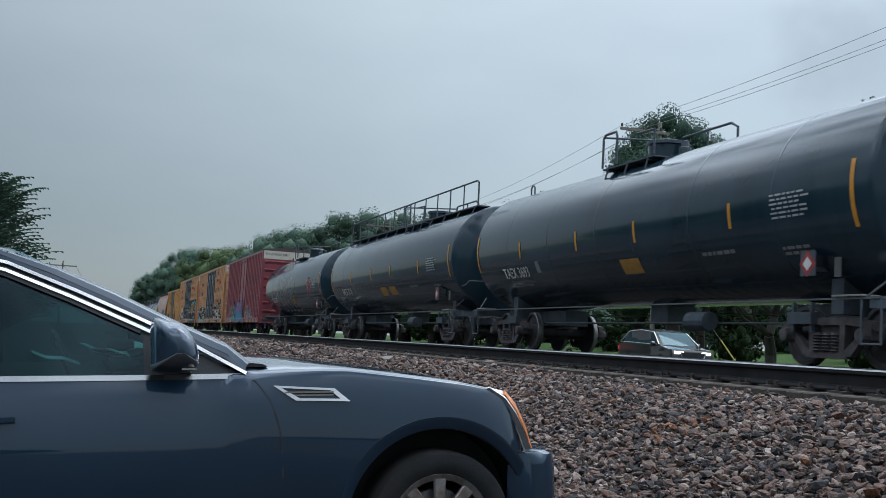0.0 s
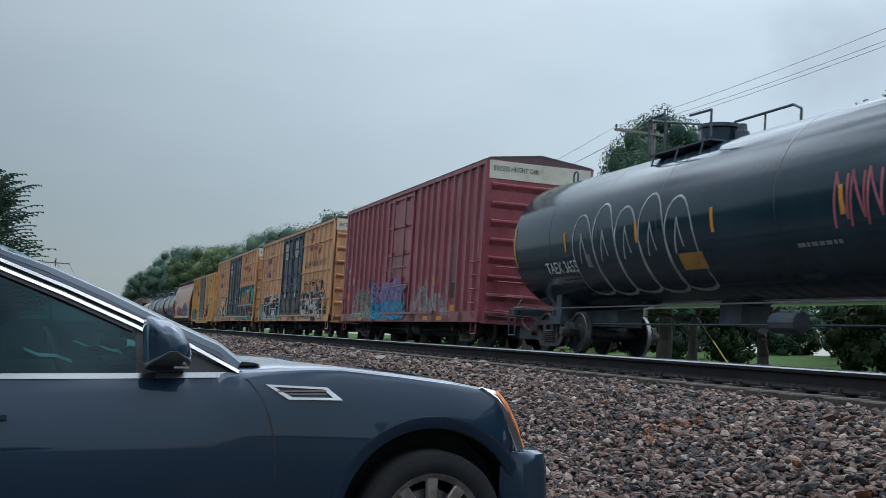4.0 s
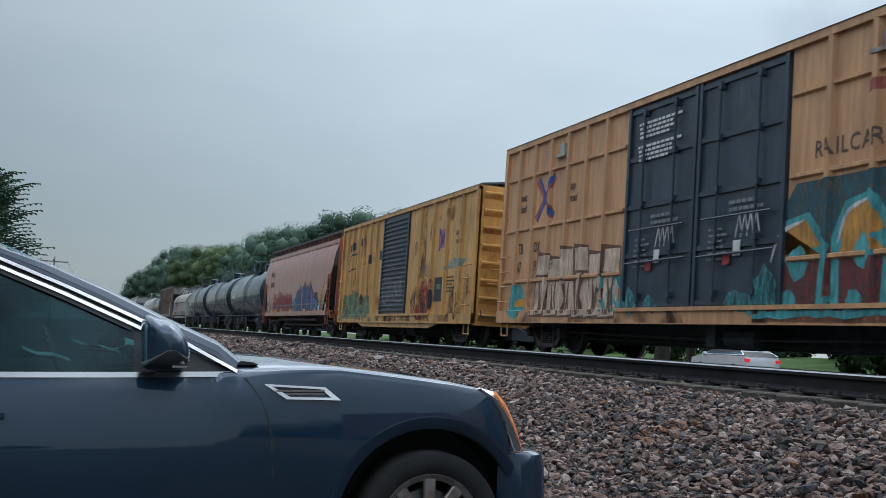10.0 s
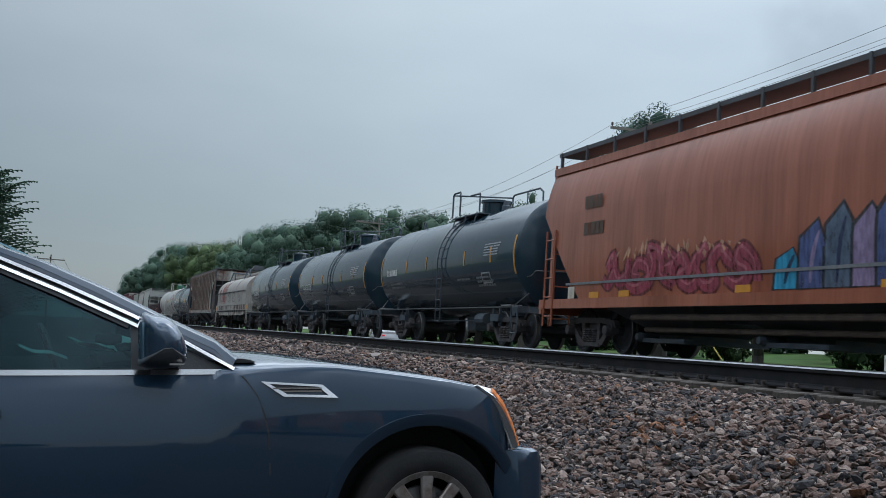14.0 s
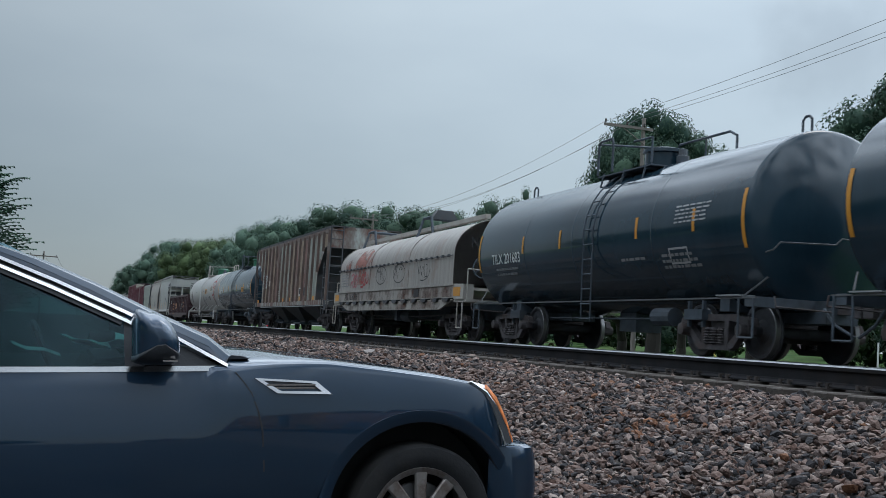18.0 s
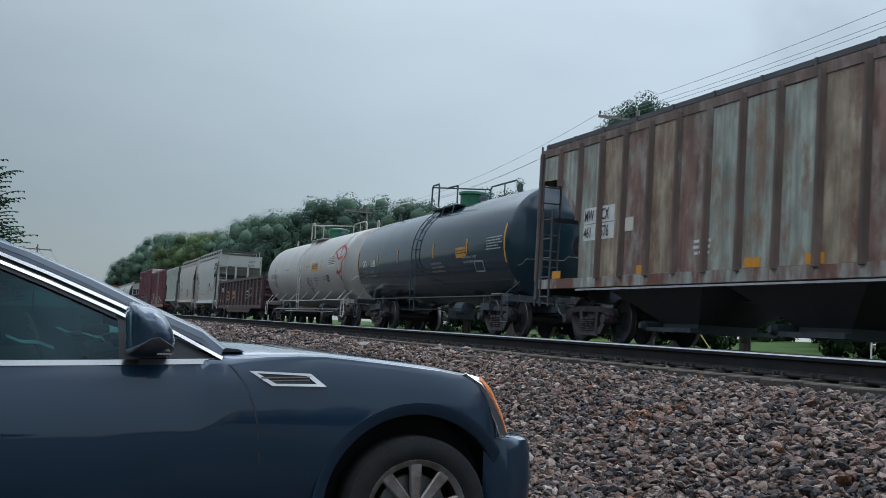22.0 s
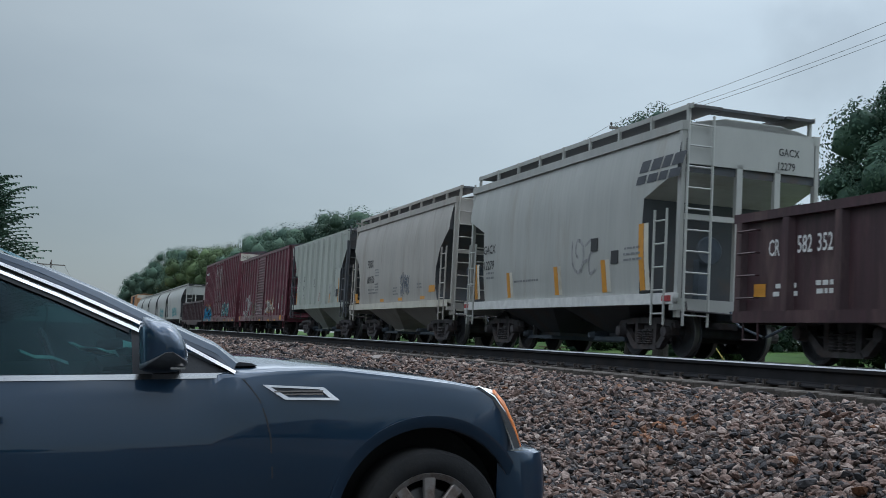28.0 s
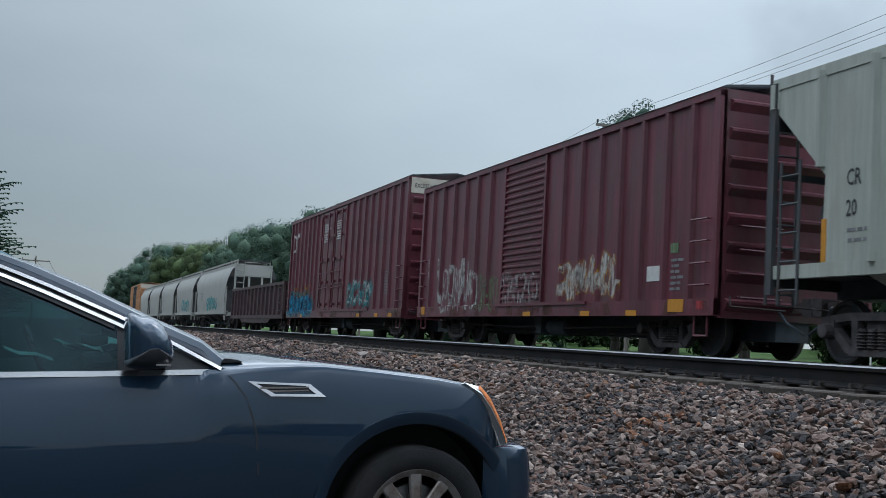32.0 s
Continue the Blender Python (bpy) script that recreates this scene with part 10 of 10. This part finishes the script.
for y in (-0.7, 0.7):
    bm = B()
    prism(bm, [(-0.7, 0), (-0.6, 0), (0.05, 0.72), (-0.08, 0.72)], y - 0.04, y + 0.04, 1)
    part("leg", bm, M_PLANK, table)
    bm = B()
    prism(bm, [(0.7, 0), (0.6, 0), (0.05, 0.72), (0.18, 0.72)], y + 0.041, y + 0.12, 1)
    part("leg", bm, M_PLANK, table)

# tuft of weeds by the car's nose
M_WEED = leaf_paint("green_weed_leaves", (0.05, 0.08, 0.02), (0.11, 0.15, 0.04))
for x, y, n, h in ((2.42, 5.35, 34, 0.34), (2.62, 5.9, 22, 0.22), (2.5, 4.9, 14, 0.16), (3.2, 8.5, 14, 0.2)):
    rnd3 = random.Random(int(x * 100))
    bm = B()
    for k in range(n):
        a, l = rnd3.uniform(0, 6.28), h * rnd3.uniform(0.4, 1.0)
        dx, dy = math.cos(a), math.sin(a)
        p = Vector((rnd3.uniform(-0.09, 0.09), rnd3.uniform(-0.09, 0.09), -0.02))
        q = p + Vector((dx * l * 0.25, dy * l * 0.25, l * 0.75))
        e = p + Vector((dx * l * 0.6, dy * l * 0.6, l))
        s = Vector((-dy, dx, 0)) * 0.009
        vs = [bm.verts.new(c) for c in (p - s, p + s, q + s * 1.2, e, q - s * 1.2)]
        bm.faces.new(vs)
    weed = tagged(part("weed_tuft", bm, M_WEED), "small tuft of green weeds growing in the gravel", "plant", "weeds")
    weed.matrix_basis = pose(x, y, ground_z(x, y))

# ---------------- cars on the road behind the train ----------------
def road_car(name, m, paint, label, tall=1.68, lights=False, size=1.0):
    """A crossover seen through the gaps under the train; it drives towards its own -y."""
    c = thing(name, m, label, "car", group="cars on the road")
    L, W = 4.8, 0.95
    lower = [(-2.35, 0.35), (-2.40, 0.62), (-2.30, 0.88), (-1.35, 1.02), (2.30, 1.06), (2.40, 0.80), (2.38, 0.38)]
    bm = B()
    rings = []
    for x, k in ((-W, 0.93), (-W * 0.97, 0.99), (0, 1.0), (W * 0.97, 0.99), (W, 0.93)):
        rings.append([(x, y * k, z) for y, z in lower])
    loft(bm, rings)
    part("body", bm, paint, c, smooth=True)
    upper = [(-1.40, 1.0), (-0.55, tall - 0.14), (-0.1, tall - 0.03), (0.6, tall), (1.3, tall - 0.04), (1.95, tall - 0.20), (2.32, 1.04)]
    bm = B()
    rings = []
    for x, d in ((-W + 0.03, 0.0), (-W + 0.22, 1.0), (W - 0.22, 1.0), (W - 0.03, 0.0)):
        rings.append([(x, y, 1.0 + (z - 1.0) * d if d else 1.0) for y, z in upper])
    loft(bm, rings)
    part("cabin", bm, M_TRIM, c)
    bm = B()
    rings = []
    for x in (-W + 0.2, 0, W - 0.2):
        rings.append([(x, y, z + 0.004 + (0.03 if x == 0 else 0)) for y, z in upper[1:6]] + [(x, y, z - 0.05) for y, z in upper[5:0:-1]])
    loft(bm, rings)
    part("roof", bm, paint, c, smooth=True)
    for s in (-1, 1):
        bm = B()
        pts = [(s * (W - 0.035), -1.25, 1.06), (s * (W - 0.19), -0.5, tall - 0.13), (s * (W - 0.205), 0.6, tall - 0.05), (s * (W - 0.20), 1.7, tall - 0.12), (s * (W - 0.05), 2.2, 1.12), (s * (W - 0.03), -1.25, 1.05)]
        pipe(bm, [(p[0] + s * 0.01, p[1], p[2]) for p in pts], 0.018, 5)
        part("window_chrome", bm, M_CHROME, c)
        bm = B()
        v = [bm.verts.new(p) for p in ((s * (W - 0.045), -1.1, 1.08), (s * (W - 0.19), -0.45, tall - 0.16), (s * (W - 0.2), 1.6, tall - 0.16), (s * (W - 0.05), 2.0, 1.12))]
        bm.faces.new(v if s < 0 else v[::-1])
        part("side_window", bm, M_SIDE_GLASS, c)
        for y in (-1.42, 1.42):
            bm = B()
            lathe(bm, [(-0.11, 0.02), (-0.11, 0.24), (-0.115, 0.30), (-0.09, 0.35), (0.09, 0.35), (0.115, 0.30), (0.11, 0.24), (0.11, 0.02)], axis=0, n=24, centre=(s * (W - 0.1), y, 0.35))
            w = part("wheel", bm, M_RUBBER, c, smooth=True)
            bm = B()
            lathe(bm, [(s * 0.10, 0.22), (s * 0.122, 0.20), (s * 0.118, 0.02)] if s > 0 else [(-0.118, 0.02), (-0.122, 0.20), (-0.10, 0.22)], axis=0, n=20, centre=(s * (W - 0.1), y, 0.35))
            part("rim", bm, M_ALLOY, w, smooth=True)
        bm = B()
        box(bm, s * 0.62 - 0.2, s * 0.62 + 0.2, -2.385, -2.30, 0.70, 0.80)
        part("headlamp", bm, M_HEAD if lights else M_LAMP, c, bevel=0.02)
        bm = B()
        box(bm, s * 0.82 - 0.12, s * 0.82 + 0.115, 2.28, 2.405, 0.80, 0.95)
        part("tail_lamp", bm, M_TAIL, c, bevel=0.02)
        bm = B()
        lathe(bm, [(-0.09, 0.02), (-0.07, 0.09), (0.07, 0.09), (0.09, 0.02)], axis=0, n=10, centre=(s * (W + 0.1), -0.95, 1.08))
        part("door_mirror", bm, paint, c, smooth=True)
    bm = B()
    prism(bm, [(-0.45, 0.48), (0.45, 0.48), (0.58, 0.78), (-0.58, 0.78)], -2.405, -2.36, 1)
    part("grille", bm, M_TRIM, c)
    bm = B()
    pipe(bm, [(-0.60, -2.41, 0.79), (-0.45, -2.41, 0.47), (0.45, -2.41, 0.47), (0.60, -2.41, 0.79)], 0.025, 5)
    part("grille_chrome", bm, M_CHROME, c)
    bm = B()
    v = [bm.verts.new(p) for p in ((-W + 0.16, -1.36, 1.04), (W - 0.16, -1.36, 1.04), (W - 0.26, -0.58, tall - 0.115), (-W + 0.26, -0.58, tall - 0.115))]
    bm.faces.new(v)
    part("windscreen", bm, M_SIDE_GLASS, c)
    for ob in c.children_recursive:
        ob.data.transform(Matrix.Scale(size, 4))
    return c


M_HEAD = glow("lit_white_headlamp", (1.0, 0.97, 0.9), 6.0)
M_TAIL = glow("lit_red_tail_lamp", (0.8, 0.03, 0.05), 0.35)
M_DARK_CAR = paint_car("dark_grey_car_paint", (0.02, 0.021, 0.023))
M_WHITE_CAR = paint_car("silver_white_car_paint", (0.55, 0.56, 0.58))
ROAD_Z = ground_z(25.0, 40.0) + 0.02
dark_car = road_car("crossover_car", pose(23.6, 42.4, ROAD_Z), M_DARK_CAR, "dark grey crossover with its headlamps lit", 1.70, True)
white_car = road_car("crossover_car", pose(26.7, 41.2, ROAD_Z, 0, 0, 180), M_WHITE_CAR, "small silver-white hatchback driving along the road", 1.46, size=0.88)

# ---------------- what moves ----------------
def run(t):
    """How far the train has rolled after t seconds: a steady 35 km/h, easing off very slightly."""
    knots = ((0, 0.0), (4, 39.01), (8, 77.91), (12, 116.72), (16, 155.47), (20, 194.19), (24, 232.92), (28, 271.68), (32, 310.52))
    for (t0, s0), (t1, s1) in zip(knots, knots[1:]):
        if t <= t1:
            return s0 + (s1 - s0) * (t - t0) / (t1 - t0)
    return knots[-1][1]


def motions():
    for car, u in TRAIN:
        walk(car, [(t, pose(FAR_X, u - run(t), RAIL_TOP)) for t in range(0, 33, 4)])
    # every wheel set turns alike: one roll for all of them
    first = WHEEL_SETS[0]
    walk(first, [(k / 15, pose(0, 0, 0, math.degrees(run(k / 15) / 0.457) % 360)) for k in range(0, 481)])
    roll = first.animation_data
    for w in WHEEL_SETS[1:]:
        w.rotation_mode = "QUATERNION"
        keys = w.animation_data_create()
        keys.action = roll.action
        keys.action_slot = roll.action_slot
    # the dark car slows as it drives up, the light car drives away past it later
    walk(dark_car, [(t, pose(23.6, y, ROAD_Z)) for t, y in ((0, 42.4), (0.6, 38.5), (1.3, 33.6), (2.0, 28.8), (3.0, 21.8), (4.5, 11.0), (8.0, -15.0), (16.0, -90.0), (32.0, -190.0))])
    walk(white_car, [(t, pose(26.7, 41.2 + 13.6 * (t - 10.0), ROAD_Z, 0, 0, 180)) for t in (0, 8, 9, 10, 10.5, 11, 12, 16, 24, 32)])


motions()
